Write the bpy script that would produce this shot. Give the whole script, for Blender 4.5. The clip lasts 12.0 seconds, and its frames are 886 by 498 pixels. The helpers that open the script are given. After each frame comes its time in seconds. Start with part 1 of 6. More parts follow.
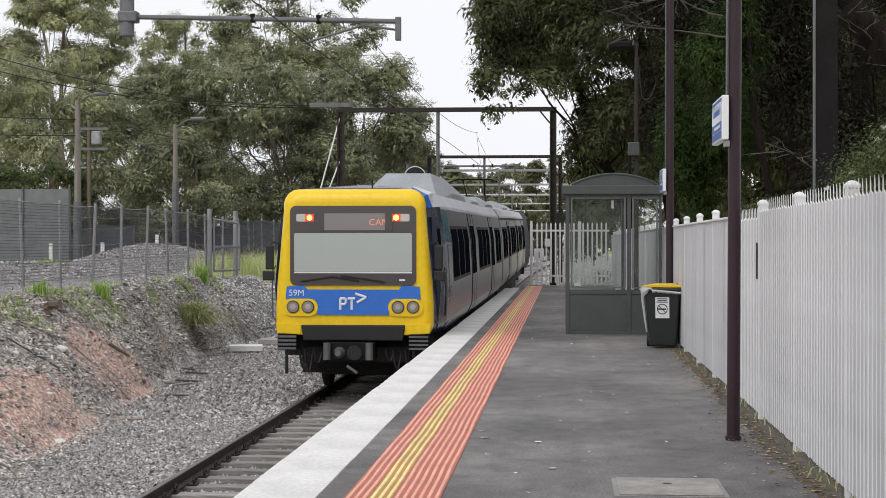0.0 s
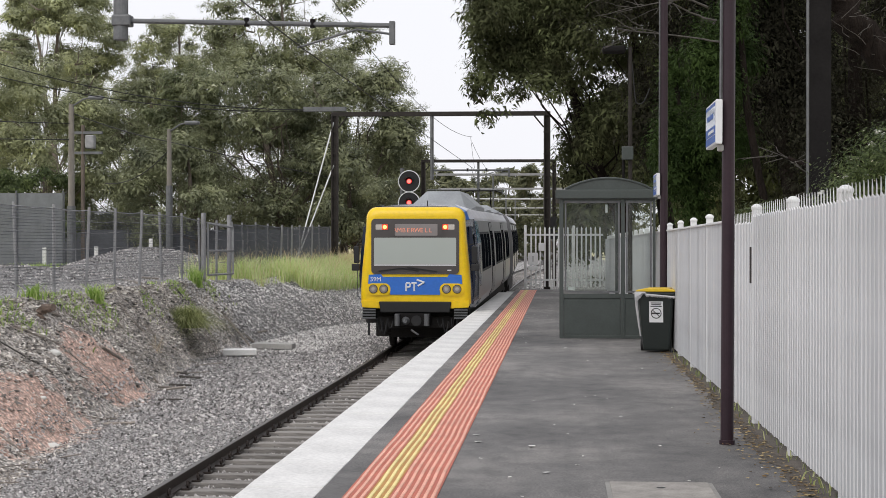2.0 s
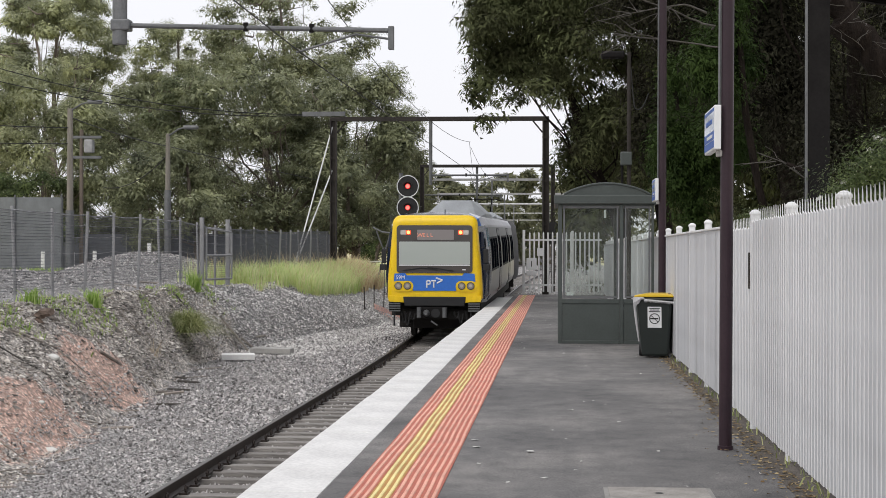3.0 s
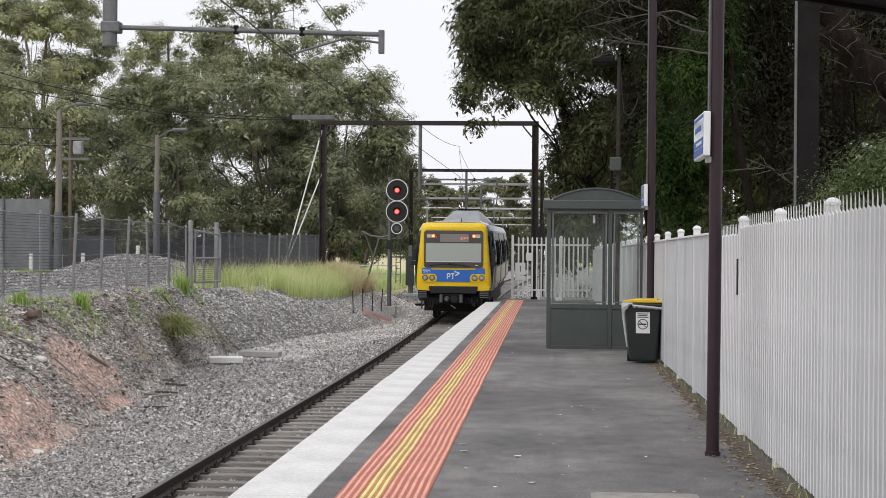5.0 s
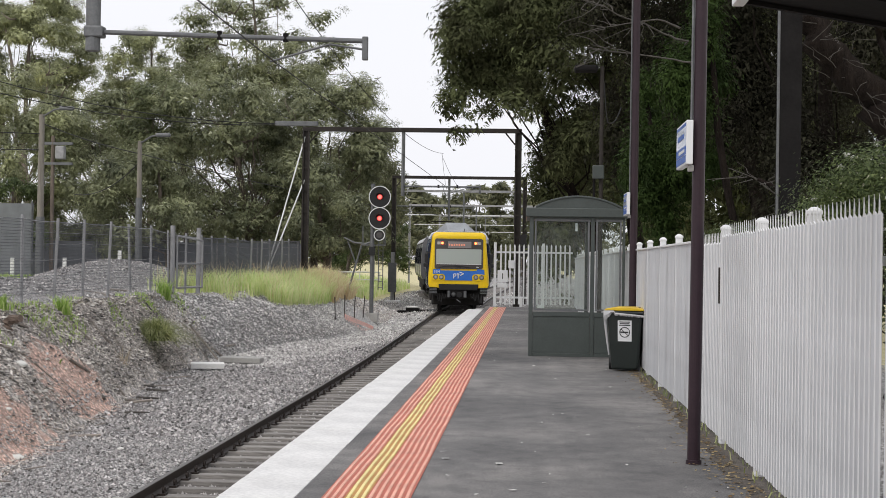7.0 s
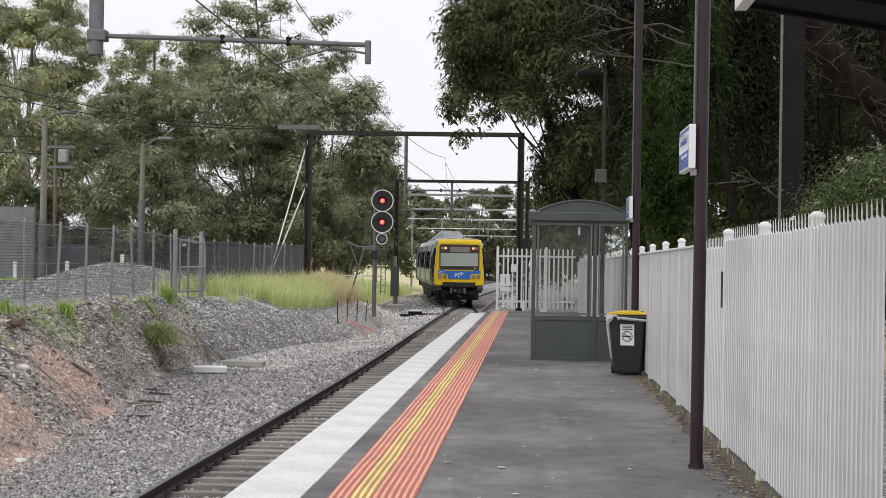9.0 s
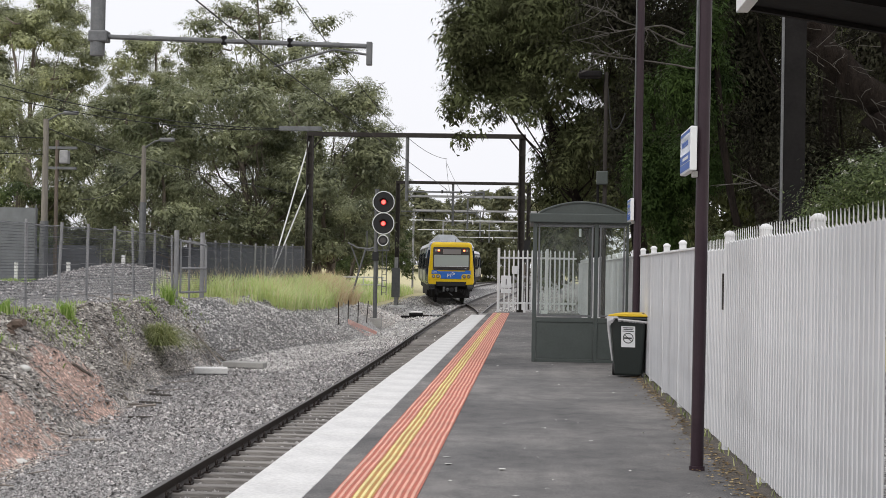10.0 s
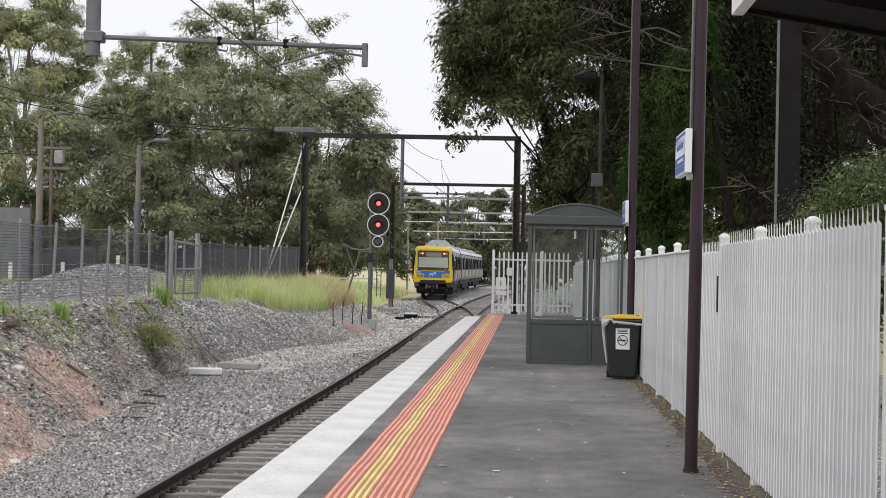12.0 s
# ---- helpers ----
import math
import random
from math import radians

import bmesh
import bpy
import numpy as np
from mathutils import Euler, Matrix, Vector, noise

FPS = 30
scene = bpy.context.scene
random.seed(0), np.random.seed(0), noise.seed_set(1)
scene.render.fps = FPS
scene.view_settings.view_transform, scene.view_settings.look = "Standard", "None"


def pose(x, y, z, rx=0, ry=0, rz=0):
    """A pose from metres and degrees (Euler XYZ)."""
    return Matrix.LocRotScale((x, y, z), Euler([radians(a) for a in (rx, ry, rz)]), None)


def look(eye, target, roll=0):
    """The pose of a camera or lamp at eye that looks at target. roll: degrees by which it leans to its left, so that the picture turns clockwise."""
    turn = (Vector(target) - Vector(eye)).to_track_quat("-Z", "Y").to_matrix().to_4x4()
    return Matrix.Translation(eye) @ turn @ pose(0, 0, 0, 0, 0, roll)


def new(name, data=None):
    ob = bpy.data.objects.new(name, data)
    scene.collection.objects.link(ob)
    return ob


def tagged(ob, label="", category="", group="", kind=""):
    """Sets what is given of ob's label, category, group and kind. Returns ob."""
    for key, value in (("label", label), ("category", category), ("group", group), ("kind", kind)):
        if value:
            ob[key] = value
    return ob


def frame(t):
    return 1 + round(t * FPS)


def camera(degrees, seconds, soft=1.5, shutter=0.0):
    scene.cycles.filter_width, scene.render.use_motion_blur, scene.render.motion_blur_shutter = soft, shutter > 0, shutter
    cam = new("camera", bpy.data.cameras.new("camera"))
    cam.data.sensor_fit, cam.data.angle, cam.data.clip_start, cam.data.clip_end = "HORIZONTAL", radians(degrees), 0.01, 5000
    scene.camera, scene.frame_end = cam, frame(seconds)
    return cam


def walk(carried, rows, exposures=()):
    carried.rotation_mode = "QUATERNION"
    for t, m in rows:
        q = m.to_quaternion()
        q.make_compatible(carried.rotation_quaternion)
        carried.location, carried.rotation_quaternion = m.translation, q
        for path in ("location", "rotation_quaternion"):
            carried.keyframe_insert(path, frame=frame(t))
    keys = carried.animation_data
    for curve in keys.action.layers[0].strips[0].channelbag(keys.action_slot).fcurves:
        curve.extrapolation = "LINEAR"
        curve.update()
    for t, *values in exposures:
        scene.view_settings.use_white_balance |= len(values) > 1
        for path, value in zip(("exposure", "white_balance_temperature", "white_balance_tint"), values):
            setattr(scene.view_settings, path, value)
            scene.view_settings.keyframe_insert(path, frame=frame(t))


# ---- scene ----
cam = camera(30.26, 12.0, 0.75)
walk(cam, [
    (0, pose(0, 0, 1.6, 89.780, 0.000, 4.220)),
    (0.5, pose(0, 0, 1.6, 89.732, -0.055, 4.119)),
    (1, pose(0, 0, 1.6, 89.767, 0.007, 4.093)),
    (1.5, pose(0, 0, 1.6, 89.812, 0.038, 4.056)),
    (2, pose(0, 0, 1.6, 89.924, -0.024, 4.008)),
    (2.5, pose(0, 0, 1.6, 90.044, -0.133, 3.965)),
    (3, pose(0, 0, 1.6, 90.099, -0.122, 3.957)),
    (5, pose(0, 0, 1.6, 90.250, -0.495, 3.568)),
    (5.5, pose(0, 0, 1.6, 90.347, -0.626, 3.395)),
    (6, pose(0, 0, 1.6, 90.394, -0.703, 3.214)),
    (6.5, pose(0, 0, 1.6, 90.452, -0.808, 3.051)),
    (7, pose(0, 0, 1.6, 90.503, -0.835, 2.953)),
    (9, pose(0, 0, 1.6, 90.636, -0.887, 3.043)),
    (9.5, pose(0, 0, 1.6, 90.640, -0.850, 3.039)),
    (10, pose(0, 0, 1.6, 90.688, -0.987, 3.079)),
    (10.5, pose(0, 0, 1.6, 90.747, -0.979, 3.124)),
    (11, pose(0, 0, 1.6, 90.738, -1.026, 3.123)),
    (11.5, pose(0, 0, 1.6, 90.739, -1.044, 3.061)),
    (12, pose(0, 0, 1.6, 90.746, -1.187, 2.895)),
])

# ---- light: a bright overcast sky and a very soft sun ----
world = bpy.data.worlds.new("overcast")
scene.world = world
world.use_nodes = True
wn, wl = world.node_tree.nodes, world.node_tree.links
sky = wn.new("ShaderNodeTexSky")
sky.sky_type, sky.sun_disc = "NISHITA", False
sky.sun_elevation, sky.sun_rotation = radians(49), radians(-145)
sky.air_density, sky.dust_density = 1.5, 6.0
cloud = wn.new("ShaderNodeMix")
cloud.data_type = "RGBA"
cloud.inputs[0].default_value = 0.86
cloud.inputs[7].default_value = (12.75, 12.8, 13.5, 1)
wl.new(sky.outputs[0], cloud.inputs[6])
wl.new(cloud.outputs[2], wn["Background"].inputs[0])
wn["Background"].inputs[1].default_value = 0.084
sun = new("sun", bpy.data.lights.new("sun", "SUN"))
sun.data.energy, sun.data.angle, sun.data.color = 1.0, radians(40), (1, 0.97, 0.93)
sun.matrix_basis = look((-16, -22, 36), (0, 10, 0))
scene.view_settings.exposure = 0.0


# ---- materials ----
def nodes_of(name):
    m = bpy.data.materials.new(name)
    m.use_nodes = True
    return m, m.node_tree.nodes, m.node_tree.links, m.node_tree.nodes["Principled BSDF"]


def ramp_of(n, l, source, stops):
    r = n.new("ShaderNodeValToRGB")
    while len(r.color_ramp.elements) < len(stops):
        r.color_ramp.elements.new(0.5)
    for e, (p, c) in zip(r.color_ramp.elements, stops):
        e.position, e.color = p, (*c, 1)
    l.new(source, r.inputs[0])
    return r.outputs[0]


def noise_of(n, l, scale, detail=4, stretch=(1, 1, 1), rough=0.6):
    tc, mp, tx = n.new("ShaderNodeTexCoord"), n.new("ShaderNodeMapping"), n.new("ShaderNodeTexNoise")
    mp.inputs[3].default_value = stretch
    tx.inputs["Scale"].default_value, tx.inputs["Detail"].default_value, tx.inputs["Roughness"].default_value = scale, detail, rough
    l.new(tc.outputs["Object"], mp.inputs[0])
    l.new(mp.outputs[0], tx.inputs[0])
    return tx.outputs[0]


def mix_of(n, l, a, b, fac, mode="MIX"):
    m = n.new("ShaderNodeMix")
    m.data_type, m.blend_type = "RGBA", mode
    for sock, v in ((m.inputs[0], fac), (m.inputs[6], a), (m.inputs[7], b)):
        if isinstance(v, (int, float)):
            sock.default_value = v
        elif isinstance(v, tuple):
            sock.default_value = (*v, 1)
        else:
            l.new(v, sock)
    return m.outputs[2]


def bump_of(n, l, b, height, strength, distance):
    bp = n.new("ShaderNodeBump")
    bp.inputs["Strength"].default_value, bp.inputs["Distance"].default_value = strength, distance
    l.new(height, bp.inputs["Height"])
    l.new(bp.outputs[0], b.inputs["Normal"])


def surface(name, c, dark=0.75, light=1.2, scale=3.0, fine=40.0, rough=0.6, metal=0.0, bump=0.3, depth=0.004, stretch=(1, 1, 1), vary=0.0, spec=0.5):
    """A worn surface: two scales of tone, fine relief, and optional variation from piece to piece."""
    m, n, l, b = nodes_of(name)
    lo, hi = tuple(v * dark for v in c), tuple(min(1, v * light) for v in c)
    big = ramp_of(n, l, noise_of(n, l, scale, 5, stretch), [(0.3, lo), (0.7, hi)])
    small = noise_of(n, l, fine, 3, stretch)
    col = mix_of(n, l, big, ramp_of(n, l, small, [(0.25, tuple(v * 0.8 for v in lo)), (0.75, hi)]), 0.4)
    if vary:
        oi = n.new("ShaderNodeObjectInfo")
        col = mix_of(n, l, col, ramp_of(n, l, oi.outputs["Random"], [(0, (1 - vary,) * 3), (1, (1, 1, 1))]), 1.0, "MULTIPLY")
    l.new(col, b.inputs["Base Color"])
    b.inputs["Roughness"].default_value, b.inputs["Metallic"].default_value = rough, metal
    b.inputs["Specular IOR Level"].default_value = spec
    if bump:
        bump_of(n, l, b, small, bump, depth)
    return m


def plain(name, c, rough=0.4, metal=0.0, glow=0.0):
    m, n, l, b = nodes_of(name)
    b.inputs["Base Color"].default_value = (*c, 1)
    b.inputs["Roughness"].default_value, b.inputs["Metallic"].default_value = rough, metal
    if glow:
        b.inputs["Emission Color"].default_value, b.inputs["Emission Strength"].default_value = (*c, 1), glow
    return m


def leafy(name, stops, rough=0.55, through_light=0.3, spec=0.25, patchy=((0.5, 0.54, 0.54), (1.3, 1.26, 1.08)), grain=0.8):
    m, n, l, b = nodes_of(name)
    g = n.new("ShaderNodeNewGeometry")
    col = ramp_of(n, l, g.outputs["Random Per Island"], stops)
    patch = ramp_of(n, l, noise_of(n, l, grain, 4), [(0.3, patchy[0]), (0.68, patchy[1])])
    col = mix_of(n, l, col, patch, 1.0, "MULTIPLY")
    l.new(col, b.inputs["Base Color"])
    b.inputs["Roughness"].default_value, b.inputs["Specular IOR Level"].default_value = rough, spec
    t, mx = n.new("ShaderNodeBsdfTranslucent"), n.new("ShaderNodeMixShader")
    l.new(col, t.inputs[0])
    mx.inputs[0].default_value = through_light
    l.new(b.outputs[0], mx.inputs[1])
    l.new(t.outputs[0], mx.inputs[2])
    l.new(mx.outputs[0], n["Material Output"].inputs[0])
    return m


def stone_ground(name):
    """Bare earth with gravel: crushed grey stones, brown soil, reddish clay patches and litter."""
    m, n, l, b = nodes_of(name)
    tc, v = n.new("ShaderNodeTexCoord"), n.new("ShaderNodeTexVoronoi")
    v.inputs["Scale"].default_value = 31
    l.new(tc.outputs["Object"], v.inputs["Vector"])
    cells = n.new("ShaderNodeSeparateColor")
    l.new(v.outputs["Color"], cells.inputs[0])
    gravel = ramp_of(n, l, cells.outputs[0], [(0.0, (0.24, 0.235, 0.23)), (0.5, (0.56, 0.545, 0.53)), (1.0, (0.85, 0.835, 0.815))])
    soil = ramp_of(n, l, noise_of(n, l, 13, 8, (1, 1, 1), 0.75), [(0.36, (0.13, 0.118, 0.108)), (0.47, (0.56, 0.525, 0.487)), (0.62, (0.9, 0.85, 0.8))])
    at = n.new("ShaderNodeAttribute")
    at.attribute_name = "cover"
    gravel = mix_of(n, l, gravel, ramp_of(n, l, v.outputs["Distance"], [(0.28, (1, 1, 1)), (0.62, (0.16, 0.155, 0.15))]), 1.0, "MULTIPLY")
    parts = n.new("ShaderNodeSeparateColor")
    l.new(at.outputs["Color"], parts.inputs[0])
    clay = ramp_of(n, l, noise_of(n, l, 16, 8, (1, 1, 1), 0.75), [(0.3, (0.4, 0.25, 0.2)), (0.5, (0.72, 0.5, 0.415)), (0.7, (0.92, 0.75, 0.66))])
    clods = n.new("ShaderNodeTexVoronoi")
    clods.inputs["Scale"].default_value = 17
    l.new(tc.outputs["Object"], clods.inputs["Vector"])
    crumb = n.new("ShaderNodeSeparateColor")
    l.new(clods.outputs["Color"], crumb.inputs[0])
    crumbs = mix_of(n, l, ramp_of(n, l, crumb.outputs[1], [(0.0, (0.55, 0.55, 0.56)), (0.5, (1.3, 1.28, 1.25)), (1.0, (2.0, 1.97, 1.92))]), ramp_of(n, l, clods.outputs["Distance"], [(0.3, (1, 1, 1)), (0.65, (0.25, 0.24, 0.23))]), 1.0, "MULTIPLY")
    soil = mix_of(n, l, soil, crumbs, 0.85, "MULTIPLY")
    clay = mix_of(n, l, clay, crumbs, 0.6, "MULTIPLY")
    grass = ramp_of(n, l, noise_of(n, l, 5, 5), [(0.3, (0.5, 0.46, 0.24)), (0.7, (0.74, 0.67, 0.42))])
    edge = n.new("ShaderNodeMath")
    edge.operation = "MULTIPLY_ADD"
    l.new(noise_of(n, l, 2.2, 6), edge.inputs[0])
    edge.inputs[1].default_value = 1.4
    edge.inputs[2].default_value = -0.7
    masks = []
    for i in range(3):
        add = n.new("ShaderNodeMath")
        add.operation, add.use_clamp = "ADD", True
        l.new(parts.outputs[i], add.inputs[0])
        l.new(edge.outputs[0], add.inputs[1])
        masks.append(ramp_of(n, l, add.outputs[0], [(0.4, (0, 0, 0)), (0.6, (1, 1, 1))]))
    fresh_stone = ramp_of(n, l, cells.outputs[1], [(0.0, (0.42, 0.41, 0.4)), (0.5, (0.74, 0.73, 0.71)), (1.0, (0.9, 0.89, 0.87))])
    fresh_stone = mix_of(n, l, fresh_stone, ramp_of(n, l, v.outputs["Distance"], [(0.3, (1, 1, 1)), (0.66, (0.45, 0.44, 0.43))]), 1.0, "MULTIPLY")
    gravel = mix_of(n, l, gravel, fresh_stone, at.outputs["Alpha"])
    col = mix_of(n, l, gravel, soil, masks[0])
    col = mix_of(n, l, col, clay, masks[1])
    col = mix_of(n, l, col, grass, masks[2])
    l.new(col, b.inputs["Base Color"])
    b.inputs["Roughness"].default_value = 0.9
    bump_of(n, l, b, v.outputs["Distance"], 0.8, 0.03)
    return m


def asphalt_of(name):
    m, n, l, b = nodes_of(name)
    fine = noise_of(n, l, 160, 2)
    grit = noise_of(n, l, 55, 4, (1, 1, 1), 0.8)
    base = ramp_of(n, l, fine, [(0.3, (0.1, 0.097, 0.095)), (0.7, (0.2, 0.194, 0.19))])
    speck = ramp_of(n, l, grit, [(0.38, (0.42, 0.42, 0.42)), (0.5, (1, 1, 1)), (0.64, (1.45, 1.44, 1.42))])
    bands = ramp_of(n, l, noise_of(n, l, 0.55, 7, (0.9, 0.55, 1), 0.68), [(0.32, (0.5, 0.5, 0.51)), (0.48, (0.95, 0.945, 0.94)), (0.66, (1.62, 1.58, 1.53))])
    spots = ramp_of(n, l, noise_of(n, l, 3.6, 6, (1, 0.7, 1), 0.7), [(0.34, (0.66, 0.66, 0.67)), (0.52, (1, 1, 1)), (0.7, (1.18, 1.17, 1.15))])
    col = mix_of(n, l, mix_of(n, l, mix_of(n, l, base, bands, 1.0, "MULTIPLY"), spots, 0.9, "MULTIPLY"), speck, 0.8, "MULTIPLY")
    l.new(col, b.inputs["Base Color"])
    b.inputs["Roughness"].default_value = 0.75
    bump_of(n, l, b, fine, 0.4, 0.004)
    return m


M = dict(
    ground=stone_ground("gravel_soil"),
    asphalt=asphalt_of("asphalt"),
    edge=surface("painted_edge", (0.77, 0.76, 0.74), 0.7, 1.15, 2.2, 30, 0.7, 0, 0.3, 0.003, (1, 0.6, 1)),
    wall=surface("platform_wall", (0.3, 0.29, 0.27), 0.6, 1.1),
    red=surface("tactile_red", (0.52, 0.125, 0.07), 0.7, 1.15, 3, 60, 0.6),
    red_rib=surface("tactile_red_worn", (0.86, 0.44, 0.33), 0.68, 1.18, 5, 70, 0.6, 0, 0.3, 0.004, (1, 0.4, 1)),
    yellow_tac=surface("tactile_yellow", (0.92, 0.75, 0.33), 0.75, 1.15, 3, 60, 0.6),
    yellow_base=surface("tactile_yellow_groove", (0.52, 0.27, 0.07), 0.7, 1.1, 3, 60, 0.7),
    rail=surface("rusty_steel", (0.045, 0.034, 0.029), 0.7, 1.3, 6, 60, 0.6, 0.4),
    railtop=surface("polished_steel", (0.16, 0.145, 0.135), 0.7, 1.2, 3, 80, 0.4, 0.9, 0.05),
    timber=surface("sleeper_timber", (0.38, 0.355, 0.33), 0.5, 1.25, 3, 24, 0.85, 0, 0.6, 0.01, (0.3, 3, 3), 0.4),
    stone=leafy("ballast_stone", [(0, (0.08, 0.078, 0.075)), (0.35, (0.3, 0.29, 0.283)), (0.8, (0.55, 0.535, 0.52)), (1, (0.8, 0.785, 0.77))], 0.85, 0.0, 0.2, ((0.8, 0.78, 0.79), (1.15, 1.13, 1.13))),
    palestone=leafy("fresh_ballast_stone", [(0, (0.16, 0.155, 0.152)), (0.35, (0.5, 0.49, 0.48)), (0.8, (0.78, 0.77, 0.755)), (1, (0.92, 0.91, 0.9))], 0.85, 0.0, 0.2, ((0.8, 0.78, 0.77), (1.1, 1.09, 1.08))),
    greenblade=leafy("green_blade", [(0, (0.24, 0.38, 0.08)), (0.5, (0.4, 0.55, 0.16)), (1, (0.62, 0.7, 0.32))], 0.6, 0.55, 0.25, ((0.8, 0.84, 0.78), (1.15, 1.13, 1.1))),
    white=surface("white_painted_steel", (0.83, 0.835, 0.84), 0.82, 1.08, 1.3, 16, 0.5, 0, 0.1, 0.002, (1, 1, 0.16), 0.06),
    # Greyer base paints recess shade into the pales' fields; the mottling is staining.
    shaded_grime=surface("shaded_grimy_steel", (0.69, 0.705, 0.73), 0.6, 1.16, 1.1, 10, 0.5, 0, 0.1, 0.002, (1, 1, 0.3), 0.08),
    purple=surface("maroon_paint", (0.034, 0.019, 0.026), 0.7, 1.2, 4, 40, 0.4, 0, 0.08, 0.004, (1, 1, 1), 0.0, 0.3),
    greypaint=surface("grey_green_paint", (0.06, 0.072, 0.067), 0.8, 1.15, 3, 30, 0.42, 0, 0.06),
    darksteel=surface("dark_weathered_steel", (0.014, 0.013, 0.013), 0.65, 1.3, 3, 25, 0.8, 0.0, 0.3, 0.004, (1, 1, 1), 0.0, 0.12),
    gantry=surface("weathered_gantry_steel", (0.04, 0.035, 0.032), 0.6, 1.4, 3, 25, 0.75, 0, 0.3, 0.004, (1, 1, 1), 0.0, 0.2),
    galv=surface("galvanised_steel", (0.16, 0.165, 0.17), 0.65, 1.2, 5, 30, 0.5, 0.4, 0.08),
    fencegrey=surface("grey_fence_post", (0.33, 0.33, 0.335), 0.7, 1.2, 4, 30, 0.6, 0.2),
    fadedcloth=surface("faded_shade_cloth", (0.19, 0.2, 0.21), 0.65, 1.25, 2, 60, 0.9),
    cloth=surface("shade_cloth", (0.115, 0.121, 0.135), 0.75, 1.25, 2, 60, 0.9),
    pole=surface("weathered_pole", (0.24, 0.22, 0.19), 0.6, 1.2, 3, 20, 0.85, 0, 0.4, 0.01, (3, 3, 0.2)),
    concrete=surface("concrete", (0.42, 0.41, 0.39), 0.75, 1.15, 3, 30, 0.85, 0, 0.3),
    paleconcrete=surface("pale_concrete", (0.88, 0.87, 0.85), 0.88, 1.08, 3, 30, 0.8, 0, 0.3),
    bark=surface("grey_bark", (0.16, 0.13, 0.105), 0.5, 1.3, 3, 14, 0.9, 0, 0.7, 0.03, (2, 2, 0.4)),
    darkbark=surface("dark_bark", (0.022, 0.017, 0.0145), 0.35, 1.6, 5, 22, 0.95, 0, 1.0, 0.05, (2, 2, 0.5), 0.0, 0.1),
    deadwood=surface("dead_wood", (0.1, 0.092, 0.083), 0.5, 1.3, 4, 20, 0.9, 0, 0.5, 0.01, (2, 2, 0.5)),
    mulch=leafy("dark_clod", [(0, (0.07, 0.066, 0.062)), (0.5, (0.34, 0.322, 0.3)), (0.9, (0.62, 0.59, 0.55)), (1, (0.85, 0.82, 0.77))], 0.95, 0.0, 0.1, ((0.7, 0.69, 0.68), (1.2, 1.18, 1.15))),
    yellow=surface("yellow_enamel", (0.92, 0.62, 0.008), 0.93, 1.04, 1.2, 12, 0.32, 0, 0.03, 0.002),
    blue=surface("blue_enamel", (0.035, 0.17, 0.62), 0.9, 1.06, 1.2, 12, 0.32, 0, 0.03, 0.002),
    navy=surface("navy_enamel", (0.011, 0.02, 0.05), 0.85, 1.1, 1.2, 12, 0.22, 0, 0.03, 0.002),
    steel=surface("brushed_steel", (0.3, 0.3, 0.31), 0.8, 1.12, 0.8, 30, 0.3, 0.8, 0.05, 0.002, (3, 0.2, 3), 0.0, 0.4),
    cant=surface("pale_roof_paint", (0.72, 0.72, 0.77), 0.85, 1.08, 1.2, 20, 0.4, 0, 0.05),
    teal=surface("teal_enamel", (0.02, 0.12, 0.17), 0.85, 1.1, 1.2, 12, 0.25, 0, 0.03, 0.002),
    roofgrey=surface("grey_roof_fairing", (0.34, 0.36, 0.38), 0.75, 1.1, 1.5, 18, 0.5, 0, 0.06),
    black=surface("black_rubber", (0.012, 0.012, 0.013), 0.7, 1.3, 5, 40, 0.6, 0, 0.1),
    # Base raised above black to hold the panel's reflected sheen.
    gloss=plain("black_gloss_panel", (0.075, 0.067, 0.064), 0.12),
    # Pale base stands for the sky reflected in the windscreen.
    screen=plain("windscreen_sky_tone", (0.42, 0.46, 0.43), 0.12),
    tint=surface("tinted_window", (0.009, 0.011, 0.015), 0.8, 1.2, 1, 8, 0.4, 0, 0.0, 0.001, (1, 1, 1), 0.0, 0.0),
    under=surface("brake_dust", (0.03, 0.027, 0.025), 0.6, 1.4, 3, 25, 0.85, 0.1),
    sign_led=plain("amber_led", (0.9, 0.34, 0.22), 0.5, 0, 0.15),
    led_box=plain("led_box", (0.25, 0.23, 0.225), 0.35),
    lamp_on=plain("amber_lamp", (1.0, 0.3, 0.09), 0.3, 0, 3.2),
    lamp_red=plain("red_lamp_glass", (0.75, 0.07, 0.03), 0.3, 0, 0.35),
    lens=plain("headlight_lens", (0.34, 0.31, 0.28), 0.15, 0.6),
    chrome=plain("lamp_reflector", (0.62, 0.58, 0.52), 0.2, 0.7),
    redlamp=plain("red_signal_lamp", (1.0, 0.1, 0.08), 0.3, 0, 3.0),
    redlens=plain("red_signal_lens", (0.5, 0.012, 0.015), 0.3, 0, 0.35),
    signwhite=plain("sign_white", (0.75, 0.76, 0.77), 0.4),
    signpale=plain("sign_pale_glare", (0.55, 0.62, 0.75), 0.12),
    signblue=plain("sign_blue", (0.03, 0.11, 0.42), 0.4),
    binbody=surface("dark_green_plastic", (0.014, 0.02, 0.018), 0.8, 1.2, 3, 40, 0.45, 0, 0.05),
    binlid=surface("yellow_plastic", (0.78, 0.52, 0.02), 0.85, 1.05, 3, 40, 0.4, 0, 0.05),
    bag=surface("bin_liner", (0.5, 0.5, 0.51), 0.85, 1.05, 4, 30, 0.35, 0, 0.4, 0.01),
    wire=plain("black_cable", (0.015, 0.015, 0.016), 0.6),
